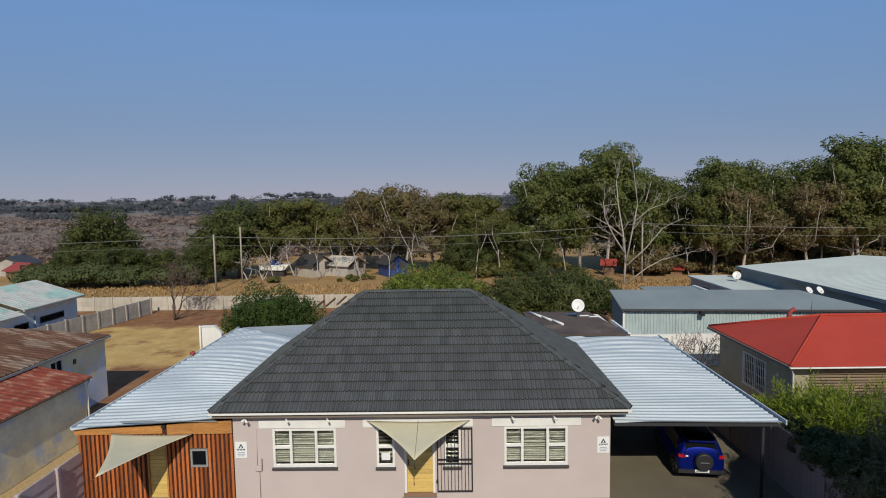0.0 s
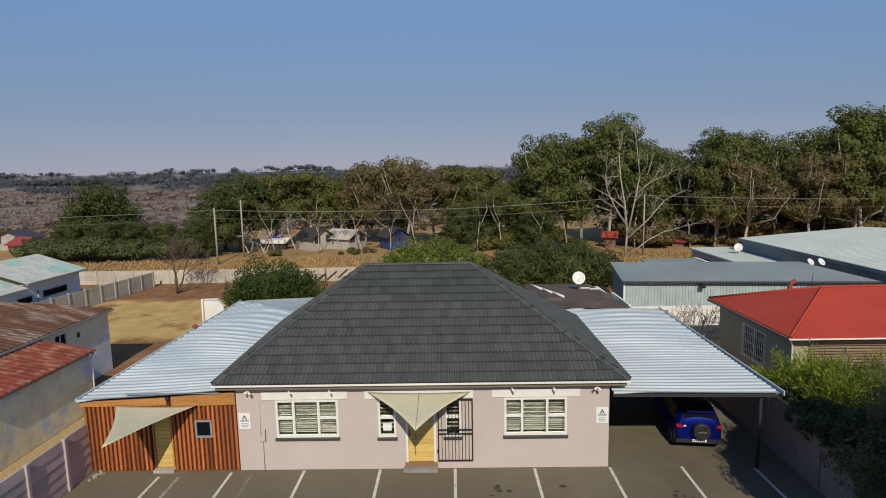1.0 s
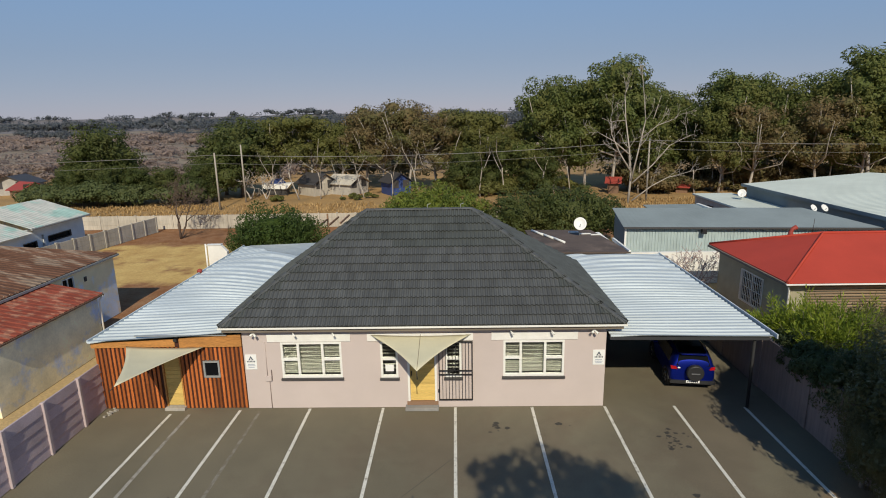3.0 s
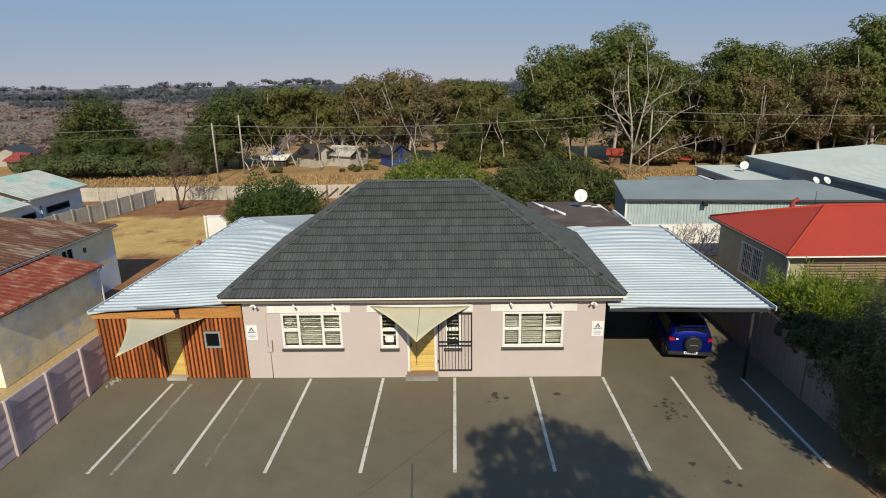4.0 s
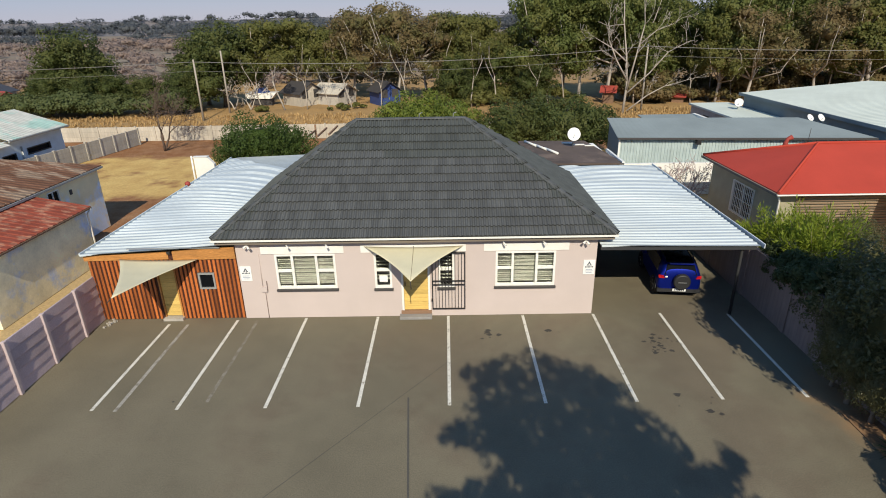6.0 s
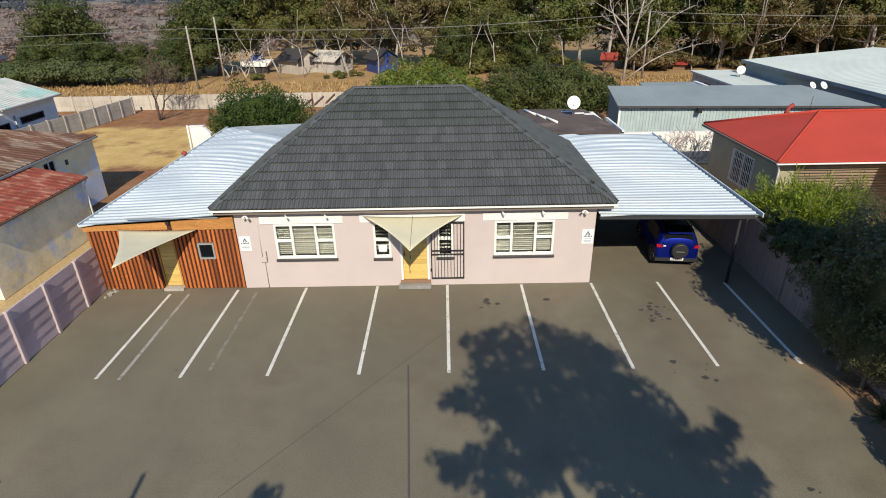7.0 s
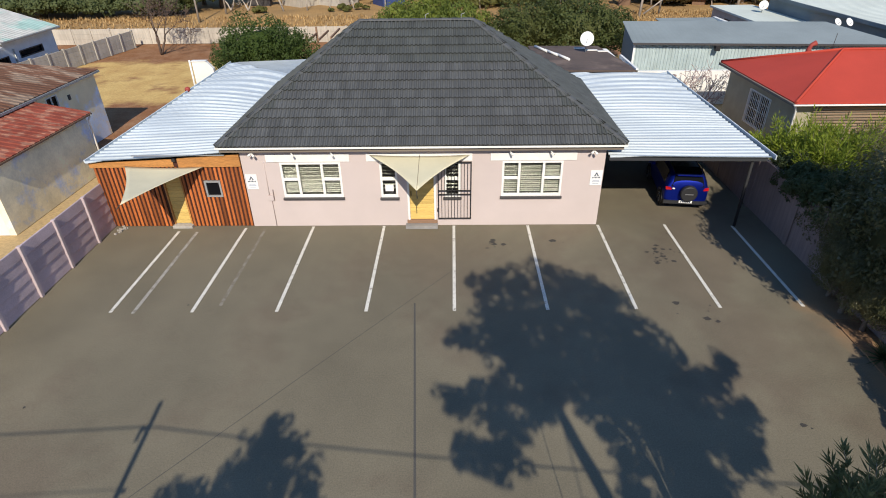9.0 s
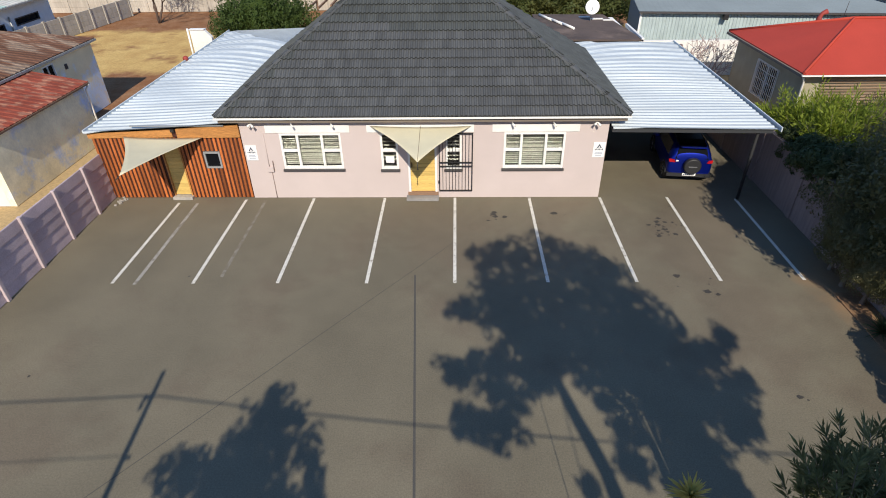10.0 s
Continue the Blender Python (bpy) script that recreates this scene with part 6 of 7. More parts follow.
# hedge of trees along the shaded wall
hedge = build_tree("hedge_tree", 83, 4.3, 1.9, 0.13, M["shade_leaf"], M["bark"], 0, 760, (0.12, 0.055), 0.04, (0, 0), label="dense dark broad-leaved hedge tree", droop=0.15, own=mass(4.3, 1.9, 18, 0.04), core=0.72, grain=0.5, loose=0.7)
tagged(hedge, group="hedge trees along the wall")
plant(hedge, [stand(None, x, y, 0, a, s, t) for x, y, a, s, t in (
    (12.75, -5.6, 130, 1.08, 1.08), (12.85, -4.2, 310, 0.80, 0.85), (12.95, -6.9, 80, 0.95, 0.95), (13.1, -3.6, 20, 0.95, 0.95), (14.9, -5.2, 70, 1.12, 1.12), (15.2, -7.6, 160, 1.15, 1.15), (14.8, -2.7, 290, 0.80, 0.72),
    (13.2, -2.2, 200, 0.66, 0.62), (12.75, -2.9, 255, 0.60, 0.74), (12.70, -1.9, 45, 0.50, 0.66), (12.85, -1.0, 300, 0.44, 0.62), (13.0, -0.1, 170, 0.40, 0.60), (13.1, 0.8, 85, 0.36, 0.56), (16.2, 2.2, 20, 0.44, 0.70), (11.62, -4.3, 15, 0.36, 0.52), (11.60, -5.1, 190, 0.40, 0.56), (11.62, -5.9, 115, 0.38, 0.50), (11.95, -6.7, 250, 0.45, 0.60), (12.3, -3.6, 75, 0.45, 0.72), (14.35, -0.9, 220, 0.50, 0.86))])
tall_hedge = build_tree("hedge_tree", 85, 6.8, 1.85, 0.13, M["shade_leaf"], M["bark"], 30, 420, (0.16, 0.07), 0.48, (-0.2, 0), label="tall dark tree leaning over the boundary wall", droop=0.15, clump_r=0.36, core=0.6, grain=0.4)
plant(tall_hedge, [stand(None, 12.5, -8.5, 0, 40, 1.0), stand(None, 12.65, -9.4, 0, 200, 1.05, 1.3), stand(None, 12.6, -10.3, 0, 95, 1.05, 1.45)])

shrub = build_tree("hedge_shrub", 87, 2.9, 0.95, 0.05, M["palm_leaf"], M["bark"], 0, 520, (0.13, 0.05), 0.45, label="grey-green shrub hanging over the boundary wall", category="shrub", droop=0.4, own=mass(2.9, 0.95, 14, 0.45), core=0.66, grain=0.35)
tagged(shrub, group="shrubs over the wall")
plant(shrub, [stand(None, x, y, 0, a, s, t) for x, y, a, s, t in ((12.68, 0.7, 0, 0.80, 0.84), (12.55, -0.2, 80, 0.88, 0.88), (12.42, -1.1, 160, 0.95, 0.92), (12.30, -2.0, 250, 1.0, 0.96), (11.55, -9.9, 30, 1.05, 0.70), (11.75, -9.1, 140, 1.0, 0.62), (11.5, -10.7, 320, 1.1, 0.75))])


def feathery(seed, n):
    """A bush of thin arching stems set with fine narrow leaflets."""
    rng = np.random.default_rng(seed)
    ob = thing("feathery_bush", (0, 0, 0), "bright green feathery bush behind the boundary wall", "bush", "feathery bushes")
    bm, pos, way = bmesh.new(), [], []
    for i in range(n):
        a, tilt = 2.399 * i, 0.10 + 0.62 * math.sqrt((i + 0.5) / n) * (0.7 + 0.5 * rng.random())
        ln = (3.5 - 1.3 * tilt) * (0.82 + 0.3 * rng.random())
        side = Vector((math.cos(a), math.sin(a), 0))
        pts = []
        for k in range(7):
            q = k / 6
            pts.append(side * (0.16 + ln * math.sin(tilt) * q ** 1.25) + Vector((0, 0, ln * math.cos(tilt) * (q - 0.16 * tilt * q ** 3))))
        tube(bm, pts, [0.018 * (1 - 0.8 * k / 6) for k in range(7)], 4)
        for _ in range(200):
            q = 1.8 + 4.2 * rng.random() ** 0.75
            k = min(5, int(q))
            ax = (pts[k + 1] - pts[k]).normalized()
            spread = Vector(rng.normal(size=3)) * 0.75
            pos.append(pts[k].lerp(pts[k + 1], q - k) + spread * 0.14)
            way.append((ax * 1.0 + spread).normalized())
    part("stems", bm, M["bark"], ob)
    pos, way = np.array([p[:] for p in pos]), np.array([p[:] for p in way])
    k = len(pos)
    across = np.cross(way, rng.normal(size=(k, 3)))
    across /= np.linalg.norm(across, axis=1)[:, None]
    ln, wd = 0.20 * (0.6 + 0.8 * rng.random(k))[:, None], 0.045 * (0.6 + 0.8 * rng.random(k))[:, None]
    v = np.stack([pos, pos + way * ln * 0.4 + across * wd / 2, pos + way * ln, pos + way * ln * 0.4 - across * wd / 2], axis=1).reshape(-1, 3)
    part("foliage", mesh_from("foliage", v, np.arange(4 * k).reshape(-1, 4).tolist(), M["plume_leaf"]), M["plume_leaf"], ob)
    return ob


structure("garden_wall", boxes((16.0, 2.9, 0, 17.4, 3.04, 1.25), bevel=0.01), M["white_plaster"], "short white garden wall before the neighbouring house", "wall")
plume = feathery(5, 90)
plant(plume, [stand(None, x, y, 0, a, s, t) for x, y, a, s, t in ((13.35, 2.3, 0, 0.80, 0.86), (13.55, 1.1, 100, 0.85, 1.0), (13.72, 0.0, 215, 0.85, 1.10))])

# street trees behind the camera, whose shadows fall on the asphalt
TREE_Y, COT = -22.5, 1.303


def lobed(lobes, x0, dense):
    """A crown filled lobe by lobe: each lobe is a place across, a height and a half width; small sprays stand out round it."""
    def fill(rng):
        out = []
        for x, z, r in lobes:
            for _ in range(max(7, int(dense * r * (0.6 + r)))):
                d = rng.normal(size=3)
                d *= (rng.random() ** 0.33 if rng.random() < 0.66 else 0.9 + 0.5 * rng.random()) / np.linalg.norm(d)
                q = 0.06 + 0.13 * rng.random()
                dy = 1.2 * d[1]
                out.append((x - x0 + d[0] * (r + 0.04), dy, z + d[2] * (r * 1.05 + 0.04) - dy / COT, q, q, q))
        return out
    return fill


big_lobes = [(4.23, 14.11, 0.89), (5.59, 14.32, 0.83), (6.7, 13.79, 0.77), (3.48, 12.73, 0.63), (4.47, 12.56, 1.03), (5.73, 12.39, 1.03), (6.88, 12.39, 0.83), (7.28, 11.76, 0.74), (2.65, 12.64, 0.24), (4.17, 11.37, 0.77), (5.37, 11.38, 0.73), (6.33, 11.17, 0.63),
             (7.23, 10.91, 0.7), (7.7, 10.53, 0.72), (9.03, 11.84, 0.17), (8.66, 10.7, 0.2), (8.08, 10.05, 0.32), (7.99, 9.62, 0.21), (6.97, 9.67, 0.59), (6.93, 9.03, 0.38), (6.35, 8.75, 0.29), (7.2, 8.71, 0.16), (2.32, 10.95, 0.28), (3.09, 10.95, 0.47), (3.47, 10.32, 0.27), (2.48, 9.85, 0.24),
             (3.09, 9.67, 0.3), (5.6, 9.65, 0.23), (5.5, 9.06, 0.22), (4.53, 8.73, 0.17), (5.47, 10.25, 0.1), (4.33, 10.76, 0.3), (8.52, 11.42, 0.18), (8.2, 11.38, 0.18), (7.95, 11.4, 0.2), (8.82, 11.62, 0.14)]
big_stems = [[(0, 0, -0.05, 0.30), (0.1, 0, 4, 0.22), (0.02, 0, 7.5, 0.18), (-0.02, 0, 8.55, 0.15), (-0.05, 0, 9.0, 0.14), (-0.16, 0, 9.5, 0.14), (-0.28, 0, 9.95, 0.13), (-0.42, 0, 10.7, 0.11), (-0.3, 0, 12.2, 0.06)],
             [(0.1, 0, 2.5, 0.14), (1.0, 0, 6.0, 0.12), (1.25, 0, 8.56, 0.10), (1.48, 0, 9.5, 0.085), (1.45, 0, 10.3, 0.06)]]
street_tree = build_tree("street_tree", 97, 14.2, 3.6, 0.30, M["dark_leaf"], M["bark"], 90, 22, (0.16, 0.06), 0.60, (-1.55, 0.0), label="tall street tree beside the parking area", droop=0.2, core=0, own=lobed(big_lobes, 5.0, 125), stems=big_stems, rough=0)
plant(street_tree, [stand(None, 5.0, TREE_Y, 0, 0, 1.0)])
small_lobes = [(-1.62, 10.26, 0.13), (-1.73, 9.93, 0.22), (-1.35, 9.85, 0.2), (-1.94, 9.62, 0.38), (-1.32, 9.46, 0.44), (-2.19, 9.24, 0.29), (-0.77, 9.2, 0.18), (-1.49, 8.95, 0.61), (-2.22, 8.8, 0.35), (-3.08, 9.03, 0.16), (-3.01, 8.75, 0.21), (-2.57, 8.7, 0.26), (-3.61, 8.79, 0.1), (-3.27, 8.45, 0.23), (-2.47, 8.3, 0.47), (-1.53, 8.31, 0.62), (-0.71, 8.63, 0.27), (-2.0, 7.4, 1.2)]
street_tree2 = build_tree("street_tree", 101, 10.6, 1.75, 0.16, M["dark_leaf"], M["bark"], 120, 22, (0.16, 0.06), 0.40, label="slim street tree beside the parking area", droop=0.2, core=0, own=lobed(small_lobes, -2.0, 70), rough=0, stems=[[(0, 0, -0.05, 0.18), (0.1, 0, 3, 0.15), (0, 0, 6, 0.11), (0.1, 0, 7.6, 0.08), (0.3, 0, 9, 0.05)]])
plant(street_tree2, [stand(None, -2.0, TREE_Y + 0.2, 0, 0, 1.0)])

# bare trees


def bare_tree(name, seed, x, y, length, radius, depth, mat, label, spread=0.75, stems=1, minr=0.006, category="tree", lean=0.75):
    rng = np.random.default_rng(seed)
    ob = thing(name, (x, y, 0), label, category)
    bm = bmesh.new()
    for k in range(stems):
        way = (0, 0, 1) if stems == 1 else (lean * math.cos(2.4 * k), lean * math.sin(2.4 * k), 1)
        bare_branches(bm, rng, (x, y, -0.05), way, length, radius, depth, 0.35, spread, 7, None, minr)
    part("trunk", bm, mat, ob)
    return ob




def dead_tree(x, y):
    """A dead gum: twin stems, long limbs to the sides and fine forking ends."""
    rng = np.random.default_rng(4)
    ob = thing("dead_tree", (x, y, 0), "dead pale leafless gum tree with long bare limbs", "tree")
    stems = [([(0, 0), (0.2, 3), (-0.1, 6), (-0.6, 9), (-0.8, 11.6)], 0.19), ([(0.2, 2.6), (0.8, 6), (1.3, 9), (0.8, 12.6)], 0.14), ([(0.3, 2.3), (2.4, 4.3), (4.0, 6.3), (5.7, 7.2)], 0.12),
             ([(0.4, 0.4), (2.4, 2.0), (4.0, 2.9), (6.2, 3.5)], 0.12), ([(-0.1, 5.4), (-1.8, 6.8), (-3.6, 7.8)], 0.12), ([(0.1, 3.6), (-1.2, 5.6), (-2.2, 7.6), (-2.4, 9.4)], 0.13), ([(1.0, 7.0), (2.6, 8.4), (4.2, 9.0)], 0.1)]
    for pts, r in stems:
        bm = bmesh.new()
        r *= 0.72
        k = len(pts)
        line = [(x + a, y + 0.12 * i * (1 if r > 0.13 else -1), z - 0.05) for i, (a, z) in enumerate(pts)]
        tube(bm, line, [r * (1 - 0.75 * i / (k - 1)) for i in range(k)], 8)
        for i in range(1, k):
            for _ in range(2):
                way = Vector(line[i]) - Vector(line[i - 1]) + Vector(rng.normal(size=3)) * 1.6
                bare_branches(bm, rng, line[i], way, 1.1, r * 0.32, 2, 0.35, 0.6, 4, None, 0.012)
        part("limb", bm, M["bark_pale"], ob)


dead_tree(20.0, 43.6)
bare_tree("bare_tree", 9, -22.2, 28.6, 1.60, 0.10, 6, M["twig"], "small leafless tree in the yard", 0.55, 3, 0.012, lean=0.38)
bare_tree("bare_shrub", 15, 14.2, 12.4, 0.95, 0.05, 4, M["twig_pale"], "leafless pinkish shrub by the white wall", 0.8, 6, 0.012, "shrub")
bare_tree("bare_tree", 21, 27.8, 12.2, 1.3, 0.07, 4, M["twig"], "thin leafless tree beside the warehouse", 0.6, 2, 0.01)
bare_tree("bare_tree", 33, -24.8, 52.5, 1.5, 0.10, 4, M["bark_pale"], "pale forked gum trunk", 0.8, 2, 0.03)
bare_tree("bare_tree", 35, -22.6, 52.0, 1.4, 0.09, 4, M["bark_pale"], "pale forked gum trunk", 0.8, 2, 0.03)


# spiky plants at the parking edge


def spiky(name, seed, x, y, z, n, length, width, mat, label, trunk=0.0, up=0.9):
    rng = np.random.default_rng(seed)
    ob = thing(name, (x, y, 0), label, "plant", "spiky plants")
    if trunk:
        part("trunk", tube(bmesh.new(), [(x, y, -0.02), (x + 0.05, y, trunk * 0.5), (x, y, trunk)], [0.02, 0.007, 0.006], 8), M["bark"], ob)
    vs, fs = [], []
    for i in range(n):
        a = 2.399 * i + 0.3 * rng.random()
        e = up * (0.15 + 0.85 * (i / n)) * 1.35
        d = Vector((math.cos(a) * math.cos(e), math.sin(a) * math.cos(e), math.sin(e)))
        side = d.cross(Vector((0, 0, 1))).normalized()
        p = Vector((x, y, z + 0.25 * length * (i / n)))
        ln = length * (0.75 + 0.5 * rng.random())
        k0 = len(vs)
        for s, w in ((0, 0.5), (0.35, 1.0), (0.7, 0.65), (1.0, 0.05)):
            q = p + d * ln * s + Vector((0, 0, -0.35 * ln * s * s * math.cos(e)))
            vs += [q - side * width * w / 2, q + side * width * w / 2 + Vector((0, 0, 0.004))]
        for j in range(3):
            fs.append((k0 + 2 * j, k0 + 2 * j + 1, k0 + 2 * j + 3, k0 + 2 * j + 2))
    part("leaf_rosette", mesh_from("leaf_rosette", vs, fs, mat), mat, ob)
    return ob


spiky("aloe", 3, 3.33, -14.13, 4.42, 80, 0.24, 0.025, M["aloe_leaf"], "yellow-green spiky aloe on a long thin stem", 4.42)


def oleander(seed, n):
    """A shrub of long bare stems that fan out at the top, each tip set with whorls of long narrow leaves."""
    rng = np.random.default_rng(seed)
    ob = thing("oleander", (0, 0, 0), "tall shrub with long narrow pale-tipped leaves", "shrub", "oleanders")
    bm, vs, fs = bmesh.new(), [], []
    for i in range(n):
        a, out = 2.399 * i + 0.4 * rng.random(), 0.12 + 0.62 * math.sqrt((i + 0.5) / n) * (0.8 + 0.35 * rng.random())
        top = 4.62 - 0.75 * out * out + 0.22 * rng.normal()
        side = Vector((math.cos(a), math.sin(a), 0))
        pts = [side * 0.05 * (i % 3) + Vector((0, 0, -0.02)), side * (0.10 + 0.12 * out) + Vector((0, 0, top - 1.3)), side * (0.55 * out) + Vector((0, 0, top - 0.5)), side * out + Vector((0, 0, top))]
        tube(bm, pts, [0.012, 0.008, 0.006, 0.003], 4)
        ax = (pts[3] - pts[2]).normalized()
        u = ax.cross(Vector((0.3, 0.2, 1))).normalized()
        v = ax.cross(u)
        for k in range(40):
            q = rng.random() ** 0.7
            b = 2.399 * k + 0.5 * rng.random()
            open_ = 0.25 + 0.75 * (1 - q) + 0.2 * rng.random()
            d = (ax * math.cos(open_) + (u * math.cos(b) + v * math.sin(b)) * math.sin(open_)).normalized()
            w = d.cross(Vector(rng.normal(size=3))).normalized()
            p, ln, wd = pts[2].lerp(pts[3], q), 0.205 * (0.65 + 0.6 * rng.random()), 0.029 * (0.7 + 0.5 * rng.random())
            bend = Vector((0, 0, -0.10 * ln))
            k0 = len(vs)
            vs += [p, p + d * ln * 0.4 + w * wd / 2, p + d * ln + bend, p + d * ln * 0.4 - w * wd / 2]
            fs.append((k0, k0 + 1, k0 + 2, k0 + 3))
    tagged(part("stems", bm, M["bark"], ob), kind="stuff")
    part("foliage", mesh_from("foliage", vs, fs, M["oleander_leaf"]), M["oleander_leaf"], ob)
    return ob


plant(oleander(31, 64), [stand(None, 5.40, -13.80, 0, 0, 1.0, 0.87), stand(None, 5.95, -13.35, 0, 130, 1.05, 0.82)])
spiky("agapanthus", 61, 11.42, -7.0, 0.03, 70, 0.46, 0.035, M["palm_leaf"], "strappy green plant in the soil strip")
spiky("agapanthus", 62, 11.46, -8.0, 0.03, 70, 0.5, 0.035, M["palm_leaf"], "strappy green plant in the soil strip")

# ---- distance ----


def mounds(rng, spots, k, fine=1.0):
    """Each rounded spot broken into k smaller clumps, heaped towards its middle."""
    out = []
    for x, y, z, rx, ry, rz in spots:
        for _ in range(k):
            a, s = 2 * math.pi * rng.random(), rng.random() ** 0.6
            q = fine * (0.30 + 0.22 * rng.random())
            out.append((x + rx * s * math.cos(a), y + ry * s * math.sin(a), max(q * rz * 0.5, z + rz * (0.95 - q) * (1 - s * s) * (0.4 + 0.6 * rng.random())), rx * q, ry * q, rz * q))
    return out


def scatter(name, seed, spots, mat, label, per, leaf, k=8, fine=1.0, core=0.6):
    """Far woods as one mass of small leaf clumps."""
    rng = np.random.default_rng(seed)
    v, f = leaves(rng, mounds(rng, spots, k, fine), per, leaf, leaf * 0.6, 0.1, core, 0.3, 2 if core > 0.7 else 1, 1.0, 0)
    single(name, mesh_from(name, v, f, mat), mat, label, "woods", kind="stuff")


def belt(seed, x0, x1, y0, y1, n, r0, r1, flat=0.8):
    rng = np.random.default_rng(seed)
    out = []
    for _ in range(n):
        x, y, r = x0 + (x1 - x0) * rng.random(), y0 + (y1 - y0) * rng.random(), r0 + (r1 - r0) * rng.random() ** 2
        out.append((x, y, r * flat * 0.8, r, r, r * flat))
    return out


scatter("scrub", 5, belt(1, -110, -25, 68, 130, 170, 1.8, 3.8, 0.45), M["far_brown"], "brown leafless winter scrub", 46, 0.48, 8, 1.15, 0.55)
scatter("scrub", 6, belt(2, -25, 70, 68, 110, 120, 1.6, 3.8), M["gum_brown"], "dull brown and green scrub behind the gum trees", 24, 0.5)
scatter("far_woods", 7, belt(3, -330, -100, 300, 380, 70, 2.5, 6.0), M["hazed_leaf"], "far woods with haze in their grey leaf colour", 30, 0.9, 8, 1.2, 0.7)
scatter("far_woods", 8, belt(4, -560, 160, 600, 720, 170, 5, 10, 0.9), M["hazed_leaf"], "far woods with haze in their grey leaf colour", 26, 1.5, 8, 1.2, 0.7)
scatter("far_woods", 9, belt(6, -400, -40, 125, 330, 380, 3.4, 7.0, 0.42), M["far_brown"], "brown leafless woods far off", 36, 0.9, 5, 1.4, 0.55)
scatter("undergrowth", 10, belt(7, -50, -28, 46.5, 51, 38, 1.3, 2.5), M["grey_leaf"], "grey-green undergrowth below the trees", 60, 0.30, 14)
scatter("undergrowth", 11, belt(8, -1, 17, 51, 57, 30, 0.8, 2.2), M["olive_leaf"], "olive undergrowth below the trees", 50, 0.30, 12)
scatter("undergrowth", 14, belt(11, 23, 64, 54, 58, 60, 1.4, 3.0, 0.9), M["gum_brown"], "brown-green young growth between the trunks", 40, 0.36, 12)
scatter("undergrowth", 13, belt(10, -24, -2, 49, 52, 14, 0.3, 0.7), M["olive_leaf"], "low olive scrub before the cottages", 50, 0.26, 10)
scatter("undergrowth", 12, belt(9, 24, 62, 51.5, 55, 80, 0.8, 2.1), M["gum_brown"], "brown-green undergrowth below the trees", 50, 0.30, 12)


def tufts(seed, x0, x1, y0, y1, n, h):
    rng = np.random.default_rng(seed)
    vs, fs = [], []
    for _ in range(n):
        x, y = x0 + (x1 - x0) * rng.random(), y0 + (y1 - y0) * rng.random()
        for _k in range(5):
            a, ln = 2 * math.pi * rng.random(), h * (0.5 + rng.random())
            dx, dy = math.cos(a), math.sin(a)
            k0 = len(vs)
            vs += [(x - dy * 0.06, y + dx * 0.06, -0.03), (x + dy * 0.06, y - dx * 0.06, -0.03), (x + dx * ln * 0.5, y + dy * ln * 0.5, ln)]
            fs.append((k0, k0 + 1, k0 + 2))
    return vs, fs


for sd, a, b, c, d, n_, h_ in ((1, -60, 62, 34, 47, 6200, 0.30), (2, 14, 30, 34, 47, 1200, 0.30)):
    single("dry_grass", mesh_from("dry_grass", *tufts(sd, a, b, c, d, n_, h_), M["grass_tuft"]), M["grass_tuft"], "tall dry orange winter grass", "grass", kind="stuff")


def hill_height(x, base, amp, seed):
    return max(1.0, base + amp * (noise.noise(Vector((x * 0.0022 + seed, 0.3, 0))) + 0.35 * noise.noise(Vector((x * 0.011 + seed, 1.7, 0)))) + 0.006 * (x + 500))


def hill_ridge(name, y, x0, x1, base, amp, seed, label, wood, per):
    """A long low ridge with an uneven, wooded crest."""
    n = 220
    vs, fs = [], []
    for i in range(n + 1):
        x = x0 + (x1 - x0) * i / n
        vs += [(x, y - 160, -2), (x, y, hill_height(x, base, amp, seed)), (x, y + 300, -2)]
    for i in range(n):
        for k in (0, 1):
            fs.append((3 * i + k, 3 * i + 3 + k, 3 * i + 4 + k, 3 * i + 1 + k))
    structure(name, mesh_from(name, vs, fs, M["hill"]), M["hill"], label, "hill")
    rng = np.random.default_rng(int(seed * 10))
    spots = []
    for _ in range(wood):
        x = x0 * 0.5 + (x1 * 0.6 - x0 * 0.5) * rng.random()
        if noise.noise(Vector((x * 0.012, seed, 4.0))) < -0.12:
            continue
        s = rng.random() ** 1.8
        r = (0.007 + 0.008 * rng.random() ** 2) * y
        h = hill_height(x, base, amp, seed)
        spots.append((x, y - 150 * s, h * (1 - s * 0.95) + 0.2 * r, r * 1.3, r, r * 0.8))
    scatter("far_woods", int(seed), spots, M["hazed_leaf"], "hazy dark woods on the hills", per, 0.0026 * y, 5)


hill_ridge("backdrop_hill", 800, -1500, 1500, 7, 4, 3.0, "low hazy wooded hills on the horizon", 1300, 8)
hill_ridge("backdrop_hill_far", 1500, -2600, 2600, 20, 12, 8.0, "far hazy hills on the horizon", 420, 10)

# ---- roof tiles of the main house ----
roof = part("roof", solid([[(EX0, EY0, EZ - 0.03), (EX1, EY0, EZ - 0.03), (1.78, 3.6, 6.17), (-2.22, 3.6, 6.17)], [(EX1, EY1, EZ - 0.03), (EX0, EY1, EZ - 0.03), (-2.22, 3.6, 6.17), (1.78, 3.6, 6.17)],
                            [(EX0, EY1, EZ - 0.03), (EX0, EY0, EZ - 0.03), (-2.22, 3.6, 6.17)], [(EX1, EY0, EZ - 0.03), (EX1, EY1, EZ - 0.03), (1.78, 3.6, 6.17)]], 0.02), M["tile_rest"], house, "dark charcoal tiled hip roof")
